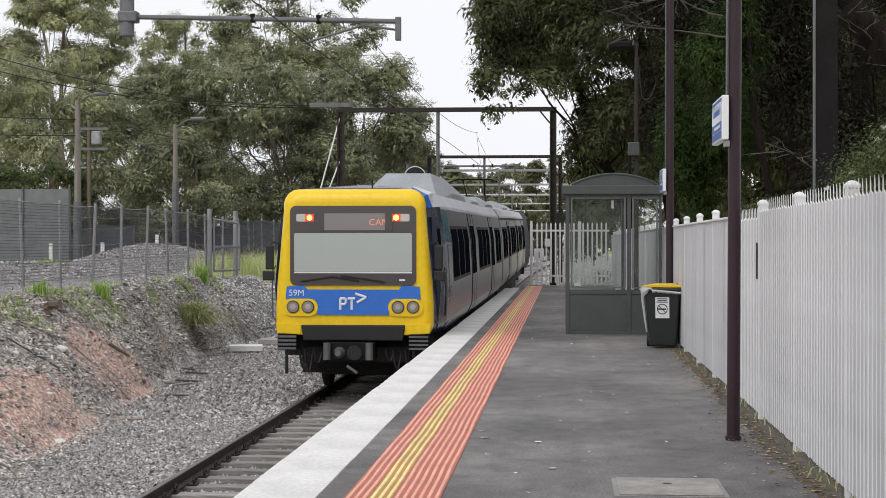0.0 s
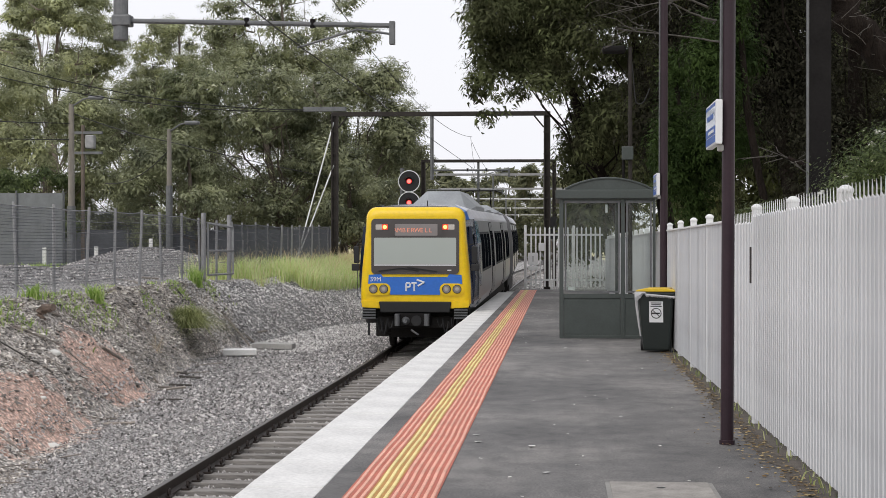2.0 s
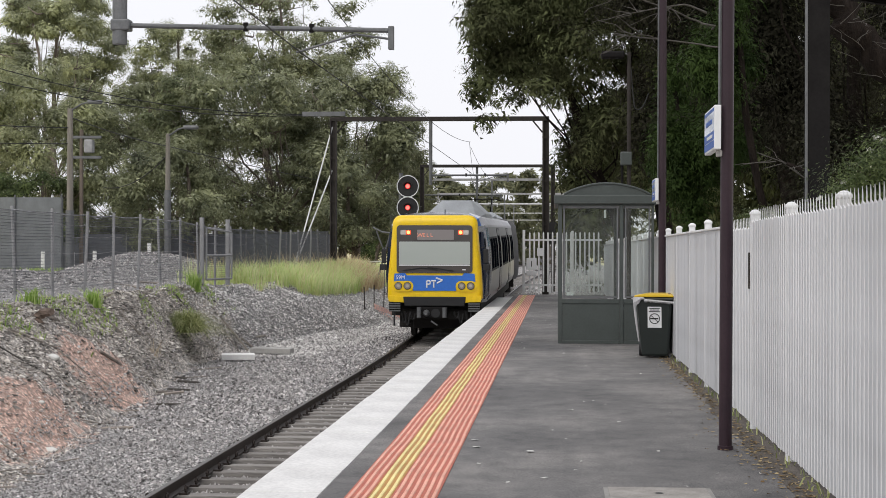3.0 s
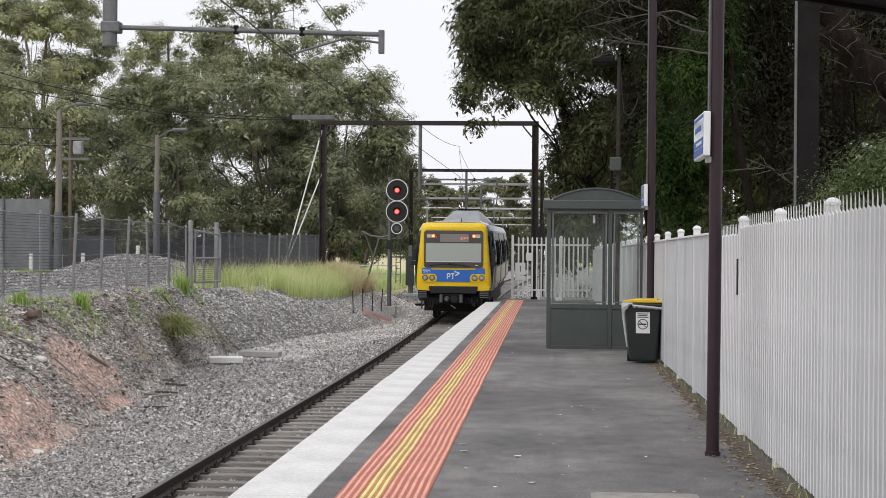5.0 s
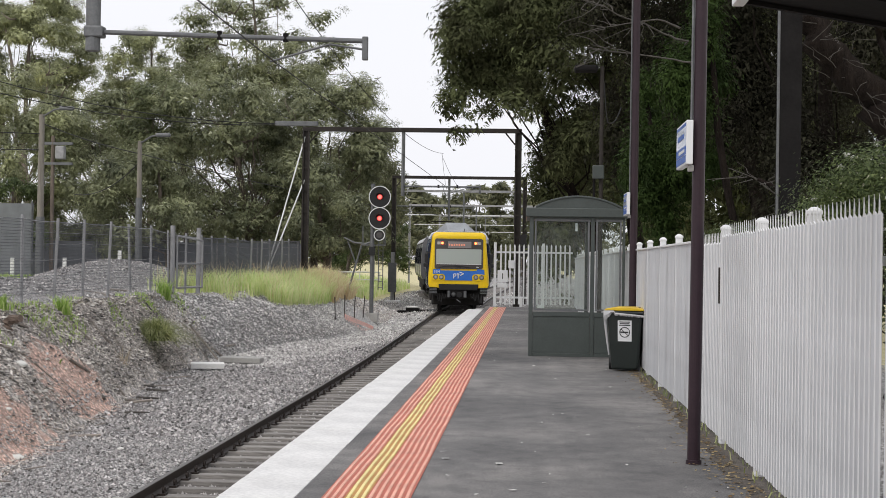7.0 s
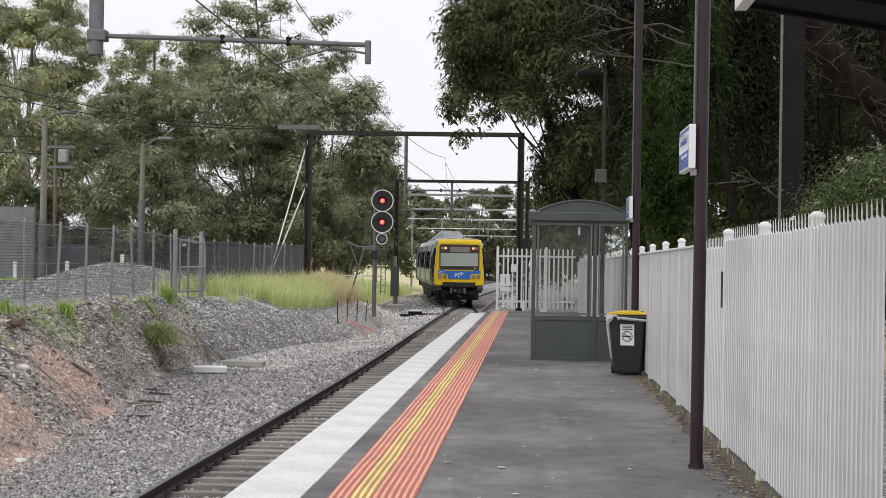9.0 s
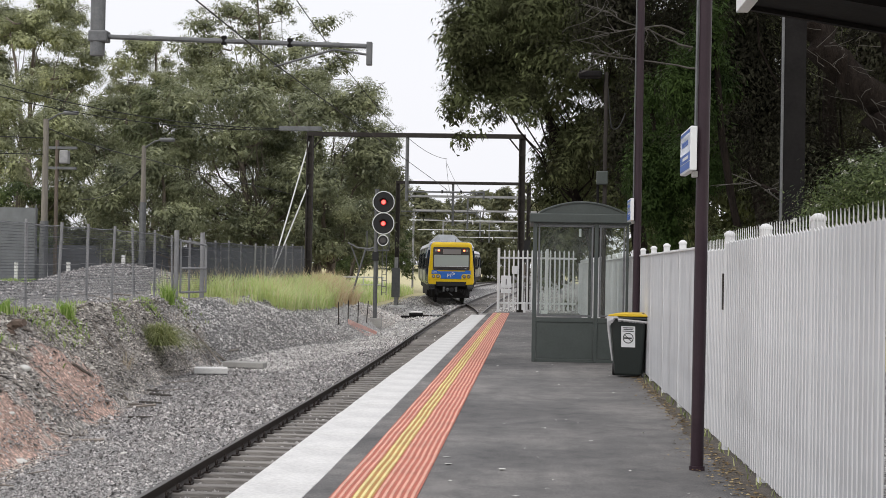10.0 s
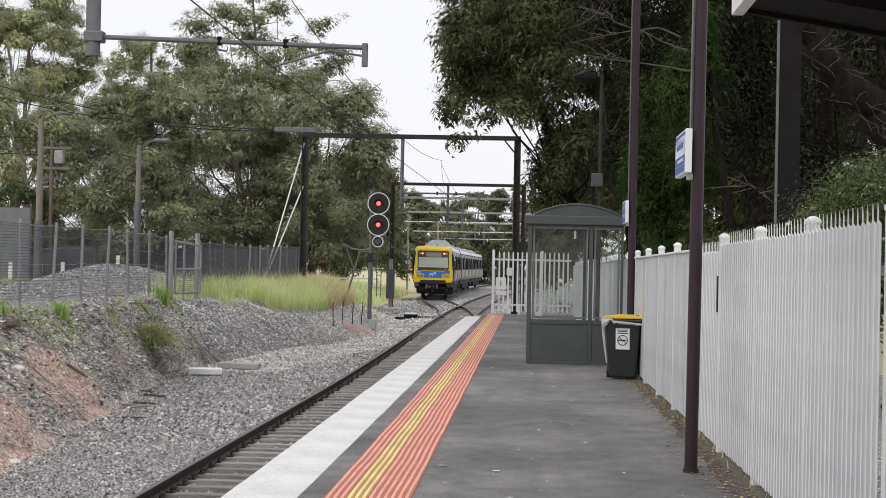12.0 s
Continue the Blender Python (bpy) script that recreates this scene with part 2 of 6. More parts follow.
    litter=plain("pale_litter", (0.7, 0.69, 0.65), 0.8),
    deadleaf=leafy("dry_leaf", [(0, (0.16, 0.1, 0.05)), (0.6, (0.3, 0.22, 0.12)), (1, (0.5, 0.4, 0.24))], 0.8, 0.1),
    gum=leafy("gum_leaf", [(0, (0.165, 0.177, 0.11)), (0.6, (0.2, 0.213, 0.135)), (0.93, (0.245, 0.256, 0.172)), (1, (0.4, 0.41, 0.33))], 0.5, 0.22, 0.3, ((0.36, 0.4, 0.38), (1.8, 1.8, 1.55)), 0.8),
    darkgum=leafy("deep_green_leaf", [(0, (0.1, 0.115, 0.062)), (0.6, (0.13, 0.148, 0.08)), (1, (0.19, 0.21, 0.12))], 0.55, 0.2, 0.3, ((0.45, 0.48, 0.46), (1.6, 1.6, 1.4))),
    gumyellow=leafy("young_gum_leaf", [(0, (0.23, 0.245, 0.145)), (0.6, (0.3, 0.318, 0.195)), (1, (0.43, 0.445, 0.3))], 0.45, 0.3, 0.5, ((0.5, 0.52, 0.54), (1.45, 1.45, 1.2)), 0.7),
    # Darkened copy of the pine needles: the near grove's shade is in the colour.
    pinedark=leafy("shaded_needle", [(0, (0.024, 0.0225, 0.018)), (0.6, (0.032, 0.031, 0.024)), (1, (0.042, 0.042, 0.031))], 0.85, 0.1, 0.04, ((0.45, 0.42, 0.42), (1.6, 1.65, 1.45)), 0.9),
    pine=leafy("dark_needle", [(0, (0.07, 0.075, 0.049)), (0.6, (0.083, 0.09, 0.056)), (1, (0.105, 0.114, 0.073))], 0.85, 0.15, 0.04, ((0.42, 0.38, 0.36), (1.75, 1.85, 1.35)), 0.9),
    fresh=leafy("fresh_needle", [(0, (0.03, 0.05, 0.014)), (0.6, (0.04, 0.068, 0.02)), (1, (0.052, 0.088, 0.026))], 0.7, 0.25, 0.1),
    shrub=leafy("shrub_leaf", [(0, (0.045, 0.068, 0.028)), (0.6, (0.1, 0.135, 0.052)), (0.975, (0.17, 0.21, 0.09)), (1, (0.7, 0.68, 0.62))]),
    grass=leafy("meadow_grass", [(0, (0.55, 0.7, 0.26)), (0.5, (0.78, 0.86, 0.44)), (1, (0.95, 0.93, 0.7))], 0.6, 0.55, 0.25, ((0.85, 0.9, 0.8), (1.05, 1.03, 1.0))),
    straw=leafy("dry_grass", [(0, (0.6, 0.45, 0.28)), (0.5, (0.78, 0.65, 0.43)), (1, (0.9, 0.83, 0.62))], 0.6, 0.62, 0.25, ((0.85, 0.8, 0.76), (1.1, 1.1, 1.1))),
    tussock=leafy("tussock_blade", [(0, (0.17, 0.2, 0.075)), (0.6, (0.38, 0.42, 0.19)), (1, (0.66, 0.66, 0.43))]),
    chips=leafy("bark_chips", [(0, (0.14, 0.13, 0.118)), (0.35, (0.47, 0.435, 0.4)), (0.8, (0.76, 0.715, 0.665)), (1, (0.9, 0.87, 0.82))], 0.9, 0.1, 0.1, ((0.8, 0.78, 0.76), (1.2, 1.17, 1.14))),
    stump=surface("stump_wood", (0.2, 0.15, 0.12), 0.4, 1.5, 5, 30, 0.9, 0, 0.8, 0.02),
    stick=surface("weathered_stick", (0.3, 0.265, 0.23), 0.35, 1.5, 2, 20, 0.9, 0, 0.5, 0.01),
    pitlid=surface("worn_pit_lid", (0.34, 0.32, 0.295), 0.55, 1.3, 5, 70, 0.9, 0, 0.6, 0.006),
    dirt=surface("dark_soil", (0.1, 0.085, 0.07), 0.5, 1.5, 8, 60, 0.95, 0, 0.8, 0.02),
    orange=plain("orange_mesh", (0.95, 0.6, 0.53), 0.8),
    fargum=leafy("far_gum_leaf", [(0, (0.15, 0.158, 0.1)), (0.6, (0.2, 0.208, 0.132)), (1, (0.29, 0.295, 0.205))], 0.7, 0.3, 0.2),
    dirtyglass=plain("dirty_glass", (0.5, 0.52, 0.5), 0.08),
)
g = M["dirtyglass"].node_tree.nodes["Principled BSDF"]
gn, gl = M["dirtyglass"].node_tree.nodes, M["dirtyglass"].node_tree.links
clear, gmix = gn.new("ShaderNodeBsdfTransparent"), gn.new("ShaderNodeMixShader")
clear.inputs[0].default_value = (0.86, 0.89, 0.87, 1)
haze = ramp_of(gn, gl, noise_of(gn, gl, 2.0, 5), [(0.35, (0.015, 0.015, 0.015)), (0.75, (0.09, 0.09, 0.09))])
gl.new(haze, gmix.inputs[0])
gl.new(clear.outputs[0], gmix.inputs[1])
gl.new(g.outputs[0], gmix.inputs[2])
gl.new(gmix.outputs[0], gn["Material Output"].inputs[0])


# ---- building helpers ----
def link_mesh(name, me, material, parent=None, label="", m=None):
    if material:
        me.materials.append(material)
    ob = new(name, me)
    if parent:
        ob.parent = parent
    if m:
        ob.matrix_basis = m
    if label:
        ob["label"] = label
    return ob


def part(name, bm, material, parent=None, label="", smooth=False, m=None):
    me = bpy.data.meshes.new(name)
    bmesh.ops.recalc_face_normals(bm, faces=bm.faces)
    bm.to_mesh(me)
    bm.free()
    if smooth:
        me.shade_smooth()
    return link_mesh(name, me, material, parent, label, m)


def from_lists(name, verts, faces, material, parent=None, label="", m=None):
    me = bpy.data.meshes.new(name)
    me.from_pydata(verts, [], faces)
    return link_mesh(name, me, material, parent, label, m)


def empty(name, label, category, group="", m=None, kind=""):
    e = new(name)
    e.empty_display_size = 0.1
    if m:
        e.matrix_basis = m
    return tagged(e, label, category, group, kind)


def add_box(bm, x0, x1, y0, y1, z0, z1, bevel=0.0):
    r = bmesh.ops.create_cube(bm, size=1, matrix=Matrix.LocRotScale(((x0 + x1) / 2, (y0 + y1) / 2, (z0 + z1) / 2), None, (x1 - x0, y1 - y0, z1 - z0)))
    if bevel:
        edges = list({e for v in r["verts"] for e in v.link_edges})
        bmesh.ops.bevel(bm, geom=edges, offset=bevel, segments=2, affect="EDGES", profile=0.5)
    return bm


def box(x0, x1, y0, y1, z0, z1, bevel=0.0):
    return add_box(bmesh.new(), x0, x1, y0, y1, z0, z1, bevel)


def add_rod(bm, a, b, r0, r1=None, seg=10):
    a, b = Vector(a), Vector(b)
    q = (b - a).to_track_quat("Z", "Y")
    bmesh.ops.create_cone(bm, cap_ends=True, segments=seg, radius1=r0, radius2=r0 if r1 is None else r1, depth=(b - a).length,
                          matrix=Matrix.LocRotScale((a + b) / 2, q, None))
    return bm


def rod(a, b, r0, r1=None, seg=10):
    return add_rod(bmesh.new(), a, b, r0, r1, seg)


def prism(outline, y0, y1, bevel=0.0):
    """An outline in x and z, drawn out along y."""
    bm = bmesh.new()
    a = [bm.verts.new((x, y0, z)) for x, z in outline]
    b = [bm.verts.new((x, y1, z)) for x, z in outline]
    bm.faces.new(a)
    bm.faces.new(b[::-1])
    k = len(a)
    for i in range(k):
        bm.faces.new((a[i], a[(i + 1) % k], b[(i + 1) % k], b[i]))
    if bevel:
        bmesh.ops.bevel(bm, geom=list(bm.edges), offset=bevel, segments=2, affect="EDGES", profile=0.5)
    return bm


def rounded(x0, x1, z0, z1, r, k=5):
    pts = []
    for cx, cz, a0 in ((x1 - r, z1 - r, 0), (x0 + r, z1 - r, 90), (x0 + r, z0 + r, 180), (x1 - r, z0 + r, 270)):
        pts += [(cx + r * math.cos(radians(a0 + 90 * i / k)), cz + r * math.sin(radians(a0 + 90 * i / k))) for i in range(k + 1)]
    return pts


def tube(points, r, seg=5):
    """A thin round line through points."""
    bm, rings = bmesh.new(), []
    pts = [Vector(p) for p in points]
    for i, p in enumerate(pts):
        d = (pts[min(i + 1, len(pts) - 1)] - pts[max(i - 1, 0)]).normalized()
        q = d.to_track_quat("Z", "Y")
        rr = r[i] if isinstance(r, list) else r
        rings.append([bm.verts.new(p + q @ Vector((rr * math.cos(2 * math.pi * k / seg), rr * math.sin(2 * math.pi * k / seg), 0))) for k in range(seg)])
    for a, b in zip(rings, rings[1:]):
        for k in range(seg):
            bm.faces.new((a[k], a[(k + 1) % seg], b[(k + 1) % seg], b[k]))
    bm.faces.new(rings[0][::-1])
    bm.faces.new(rings[-1])
    return bm


def sag(a, b, drop, k=14):
    a, b = Vector(a), Vector(b)
    return [a.lerp(b, i / k) - Vector((0, 0, drop * 4 * (i / k) * (1 - i / k))) for i in range(k + 1)]


def lettering(name, body, size, material, parent, m, align="CENTER"):
    cu = bpy.data.curves.new(name, "FONT")
    cu.body, cu.size, cu.extrude, cu.align_x = body, size, 0.002, align
    tmp = new("tmp", cu)
    me = bpy.data.meshes.new_from_object(tmp.evaluated_get(bpy.context.evaluated_depsgraph_get()))
    bpy.data.objects.remove(tmp)
    me.materials.clear()
    return link_mesh(name, me, material, parent, "", m)


# ---- the lie of the land ----
def bend(pts, v):
    """Smooth interpolation through (y, value) pairs."""
    if v <= pts[0][0]:
        return pts[0][1]
    for i in range(len(pts) - 1):
        (a, p), (b, q) = pts[i], pts[i + 1]
        if v <= b:
            ma = (q - pts[max(i - 1, 0)][1]) / (b - pts[max(i - 1, 0)][0])
            mb = (pts[min(i + 2, len(pts) - 1)][1] - p) / (pts[min(i + 2, len(pts) - 1)][0] - a)
            h, u = b - a, (v - a) / (b - a)
            return p * (1 + 2 * u) * (1 - u) ** 2 + ma * h * u * (1 - u) ** 2 + q * u * u * (3 - 2 * u) + mb * h * u * u * (u - 1)
    (a, p), (b, q) = pts[-2:]
    return q + (v - b) * (q - p) / (b - a)


RAIL_Z = [(-30, -1.08), (20, -1.08), (34, -1.07), (46, -0.98), (58, -0.83), (71, -0.66), (83, -0.54), (94, -0.47), (114, -0.38), (140, -0.28), (186, -0.15), (300, 0.1)]
MAIN_X = [(-30, -3.62), (20, -3.62), (30, -3.6), (44, -3.5), (60, -3.4), (76, -3.28), (96, -3.1), (120, -2.7), (150, -1.8), (186, -0.3), (230, 3.0), (300, 12.0)]
LEFT_X = [(-30, -3.62), (20, -3.62), (30, -3.6), (44, -3.5), (60, -3.4), (76, -3.32), (84, -3.55), (94, -4.35), (104, -5.4), (114, -6.3), (124, -6.75), (140, -6.85), (160, -6.75), (186, -6.3), (230, -4.2), (300, 2.0)]


def smooth(a, b, v):
    u = min(1, max(0, (v - a) / (b - a)))
    return u * u * (3 - 2 * u)


TOE = [(-30, -5.6), (10, -6.3), (21, -7.2), (31, -8.1), (40, -9.0), (45, -8.9), (50, -7.8), (56, -6.7), (64, -6.1), (72, -6.1), (90, -7.5)]
TOP = [(-30, -9.6), (10, -9.7), (31, -9.9), (44, -10.1), (49, -9.9), (56, -8.9), (64, -8.4), (72, -8.6), (90, -12)]
TOPZ = [(-30, 0.6), (45, 0.6), (50, 0.5), (56, 0.48), (66, 0.6), (76, 0.3), (86, 0.1), (300, 0.6)]


def ground_z(x, y):
    base = bend(RAIL_Z, y) - 0.23
    dx = x - bend(MAIN_X, y)
    base += 0.1 * smooth(-3.0, -1.6, dx) * (1 - smooth(-1.0, -0.8, dx)) + 0.01 * smooth(-1.0, -0.8, dx)
    toe, top, tz = bend(TOE, y), bend(TOP, y), bend(TOPZ, y)
    if y > 84:
        toe, top = -9.5, -16
    z = base
    if x < toe:
        u = min(1, (toe - x) / (toe - top))
        rise = u ** 0.8 if u < 1 else 1
        z = base + (tz - base) * rise
        n = noise.fractal(Vector((x * 0.7, y * 0.45, 3)), 1.0, 2.0, 4)
        z += 0.16 * n * min(1, u * 3) * (1 if u < 1 else 0.35)
        if y < 56:
            z += 0.07 * noise.noise(Vector((x * 2.3, y * 1.7, 8))) * min(1, u * 3) * (1 if u < 1 else 0.3)
    # heap of ballast behind the wire fence
    z += 1.05 * math.exp(-(((x + 14.8) / 2.6) ** 2 + ((y - 58) / 6.5) ** 2)) + 0.5 * math.exp(-(((x + 15) / 3) ** 2 + ((y - 42) / 5) ** 2))
    # loose ballast tipped beside the track
    z += 0.22 * math.exp(-(((x + 8.2) / 1.5) ** 2 + ((y - 52) / 4.0) ** 2))
    if x > 1.9:
        z = max(z, -0.1 * smooth(62, 75, y) + (-0.02 if y < 70 else 0.0))
    if y < 70 and -2.0 < x < 1.95:
        z = -1.4 if y < 61 else z
    if y > 110:
        z += smooth(110, 260, y) * 1.2 * smooth(8, 25, abs(x + 4 - max(0, (y - 150)) * 0.06))
    return z


def spread(stops):
    out = []
    for a, b, d in stops:
        k = max(1, round((b - a) / d))
        out += [a + (b - a) * i / k for i in range(k)]
    return out + [stops[-1][1]]


def clay_at(x, y):
    return 1.3 * math.exp(-(((x + 8.5) / 0.7) ** 2 + ((y - 30.4) / 2.0) ** 2)) + 1.0 * math.exp(-(((x + 7.9) / 0.85) ** 2 + ((y - 23.3) / 3.6) ** 2))


def build_ground():
    xs = spread([(-600, -120, 60), (-120, -40, 10), (-40, -17, 1.2), (-17, -2, 0.22), (-2, 8, 0.8), (8, 40, 4), (40, 120, 16), (120, 600, 80)])
    ys = spread([(-60, 6, 6), (6, 12, 1), (12, 75, 0.3), (75, 130, 1.2), (130, 300, 8), (300, 1500, 150)])
    verts, cover = [], []
    for y in ys:
        toe, top = bend(TOE, y), bend(TOP, y)
        for x in xs:
            verts.append((x, y, ground_z(x, y)))
            u = (toe - x) / (toe - top)
            soil = smooth(-0.35, 0.2, u) * (1 - 0.9 * smooth(43, 48, y) * (1 - smooth(62, 70, y))) * (1 - smooth(1.02, 1.3, u))
            clay = clay_at(x, y)
            grass = 0.45 * smooth(0.75, 1.0, u) * (1 - smooth(1.05, 1.25, u)) * smooth(24, 30, y)
            grass = max(grass, smooth(0.5, 0.95, u) * smooth(52, 57, y) * (1 - smooth(1.5, 1.9, u)), smooth(78, 100, y) * smooth(7.6, 9.6, -x), smooth(-20, -26, x), smooth(4, 8, x))
            if y > 76:
                soil = max(soil, 0.3)
            cover.append((max(0, soil), clay, grass, 0.8 * smooth(50, 66, y) * smooth(-12, -8, x) * (1 - 0.75 * smooth(80, 98, y)) * (1 - smooth(-2.5, -1.5, x))))
    w = len(xs)
    faces = [(j * w + i, j * w + i + 1, (j + 1) * w + i + 1, (j + 1) * w + i) for j in range(len(ys) - 1) for i in range(w - 1)]
    ob = from_lists("ground", verts, faces, M["ground"])
    at = ob.data.color_attributes.new("cover", "FLOAT_COLOR", "POINT")
    at.data.foreach_set("color", np.array(cover, dtype=np.float32).ravel())
    ob.data.shade_smooth()
    tagged(ob, "grey ballast and brown earth bank beside the railway line", "ground", "", "structure")


def build_platform():
    p = empty("platform", "asphalt railway platform with a white painted concrete edge", "platform", "", None, "structure")
    part("surface", box(-1.55, 1.95, -12, 61.9, -0.06, 0.0), M["asphalt"], p)
    part("body", box(-1.9, 1.95, -12, 61.8, -1.45, -0.062), M["wall"], p)
    cop = bpy.data.meshes.new("coping")
    bm = box(-0.26, 0.26, -0.596, 0.596, -0.16, 0.0, 0.008)
    bm.to_mesh(cop)
    bm.free()
    cop.materials.append(M["edge"])
    k = 0
    y = -11.4
    while y < 57.6:
        ob = new("coping", cop)
        ob.parent = p
        ob.matrix_basis = pose(-1.812 + 0.003 * math.sin(k * 2.3), y, 0.003 + 0.002 * math.sin(k * 1.7))
        y += 1.2
        k += 1
    # access pit with a concrete lid
    pit = empty("pit_cover", "worn square concrete pit cover set in the platform asphalt", "pit cover", "", pose(0.68, 10.78, 0))
    part("frame", box(-0.36, 0.36, -0.4, 0.4, -0.03, 0.004), M["wall"], pit)
    part("lid", box(-0.33, 0.33, -0.37, 0.37, 0.005, 0.012, 0.003), M["pitlid"], pit)
    part("lifting_hole", rod((0.0, 0.1, 0.011), (0.0, 0.1, 0.0135), 0.03), M["black"], pit)


def build_tactile():
    t = empty("tactile_strip", "red and yellow ribbed tactile strip along the platform edge", "tactile strip")
    part("base_red", box(-1.37, -1.22, -12, 60.6, 0.0, 0.006), M["red"], t)
    part("base_yellow", box(-1.218, -1.072, -12, 60.6, 0.0, 0.006), M["yellow_base"], t)
    part("base_red", box(-1.07, -0.77, -12, 60.6, 0.0, 0.006), M["red"], t)
    for i in range(12):
        x = -1.345 + i * 0.05
        verts, faces = [], []
        y, k = -12.0, 0
        while y < 60.6:
            off = 0.0035 * math.sin(y * 1.9 + i * 0.1) + 0.0015 * math.sin(y * 4.7)
            wd = 0.0135
            verts += [(x + off - wd, y, 0.0055), (x + off - wd * 0.7, y, 0.0115), (x + off + wd * 0.7, y, 0.0115), (x + off + wd, y, 0.0055)]
            if k:
                a = 4 * k
                faces += [(a - 4 + j, a - 3 + j, a + 1 + j, a + j) for j in range(3)]
            y += 0.3
            k += 1
        from_lists("rib", verts, faces, M["yellow_tac"] if 3 <= i <= 5 else M["red_rib"], t)


def rail_lofted(name, path, side, y0, y1, step, parent):
    """A flat-bottomed rail along a track's centre line, with its polished head."""
    prof = [(-0.065, -0.15), (0.065, -0.15), (0.065, -0.138), (0.012, -0.115), (0.012, -0.04), (0.035, -0.03), (0.035, -0.004), (-0.035, -0.004), (-0.035, -0.03), (-0.012, -0.04), (-0.012, -0.115), (-0.065, -0.138)]
    head = [(-0.033, -0.004), (0.033, -0.004), (0.03, 0.001), (-0.03, 0.001)]
    ys = spread([(y0, y1, step)])
    for nm, pr, mt in ((name, prof, M["rail"]), ("rail_head", head, M["railtop"])):
        verts, faces, k = [], [], len(pr)
        for j, y in enumerate(ys):
            cx, cz = bend(path, y) + side, bend(RAIL_Z, y)
            verts += [(cx + px, y, cz + pz) for px, pz in pr]
            if j:
                a = (j - 1) * k
                faces += [(a + i, a + (i + 1) % k, a + k + (i + 1) % k, a + k + i) for i in range(k)]
        faces.append(tuple(range(k)))
        faces.append(tuple(range((len(ys) - 1) * k, len(ys) * k))[::-1])
        ob = from_lists(nm, verts, faces, mt, parent)
        if nm == name:
            parent = ob


def build_track():
    t = empty("railway_track", "broad gauge track with dark rusty rails on timber sleepers", "railway track", "", None, "structure")
    for s in (-0.835, 0.835):
        rail_lofted("rail", MAIN_X, s, -12, 260, 2.0, t)
    t2 = empty("railway_track", "track curving away to a second line at a turnout", "railway track", "", None, "structure")
    rail_lofted("rail", LEFT_X, -0.835, 79.5, 260, 1.5, t2)
    rail_lofted("rail", LEFT_X, 0.835, 82.5, 260, 1.5, t2)
    for y0, y1, s in ((93, 100, -0.74), (92.5, 99.5, 0.74)):
        rail_lofted("check_rail", MAIN_X, s, y0, y1, 1.5, t2)
    me = bpy.data.meshes.new("sleeper")
    bm = box(-1.3, 1.3, -0.115, 0.115, -0.13, 0.0, 0.01)
    bm.to_mesh(me)
    bm.free()
    me.materials.append(M["timber"])
    clip = bpy.data.meshes.new("rail_clip")
    bm = bmesh.new()
    for s in (-0.835, 0.835):
        for d in (-0.085, 0.085):
            add_box(bm, s + d * 1.15 - 0.05, s + d * 1.15 + 0.05, -0.08, 0.08, 0.0, 0.025)
            for q in range(6):
                a0, a1 = 1.05 * q, 1.05 * (q + 1)
                add_rod(bm, (s + d * 1.35, 0.045 * math.cos(a0), 0.06 + 0.04 * math.sin(a0)), (s + d * 1.35, 0.045 * math.cos(a1), 0.06 + 0.04 * math.sin(a1)), 0.016, seg=5)
    bm.to_mesh(clip)
    bm.free()
    clip.materials.append(M["rail"])
    rng = random.Random(7)
    for path, y0, y1, own in ((MAIN_X, 9, 150, t), (LEFT_X, 102, 150, t2)):
        y = y0
        while y < y1:
            ob = new("sleeper", me)
            ob.parent = own
            ob.matrix_basis = pose(bend(path, y) + rng.uniform(-0.04, 0.04), y, bend(RAIL_Z, y) - 0.152 + rng.uniform(-0.012, 0.004), rng.uniform(-1, 1), 0, rng.uniform(-0.5, 0.5))
            if y < 60:
                c = new("rail_clip", clip)
                c.parent = ob
            y += 0.66
    # points machine beside the turnout
    pm = empty("points_machine", "dark points machine with a pale cover beside the turnout", "points machine", "", pose(-5.45, 78.5, bend(RAIL_Z, 78) - 0.22))
    part("base", box(-0.75, 0.7, -0.35, 0.35, 0, 0.12, 0.02), M["darksteel"], pm)
    part("housing", box(-0.35, 0.3, -0.25, 0.25, 0.12, 0.26, 0.04), M["darksteel"], pm)
    part("cover", box(-0.3, 0.24, -0.22, 0.22, 0.262, 0.34, 0.03), M["paleconcrete"], pm)
    part("rod", rod((0.3, 0, 0.15), (1.6, 0, 0.15), 0.03), M["rail"], pm)
    part("cable_duct", box(0.75, 1.15, -0.15, 0.15, 0, 0.2, 0.03), M["galv"], pm)


def build_ballast():
    """Loose crushed stones lying on the ballast and on the lower bank."""
    rng = np.random.default_rng(3)
    k = 48000
    ys = 13.5 + 46 * rng.random(k) ** 1.7
    toe = np.array([bend(TOE, y) for y in ys])
    xs = np.where(rng.random(k) < 0.95, toe - 0.3 + (-2.1 - toe + 0.3) * rng.random(k), toe - 2.2 * rng.random(k))
    s = 0.009 + 0.017 * rng.random(k) + 0.009 * (ys > 26)
    octa = np.array([(1, 0, 0), (-1, 0, 0), (0, 1, 0), (0, -1, 0), (0, 0, 1), (0, 0, -1)], float)
    tri = np.array([(0, 2, 4), (2, 1, 4), (1, 3, 4), (3, 0, 4), (2, 0, 5), (1, 2, 5), (3, 1, 5), (0, 3, 5)])
    shape = octa[None] * (0.6 + 0.8 * rng.random((k, 6, 1))) + 0.35 * rng.standard_normal((k, 6, 3))
    shape *= s[:, None, None]
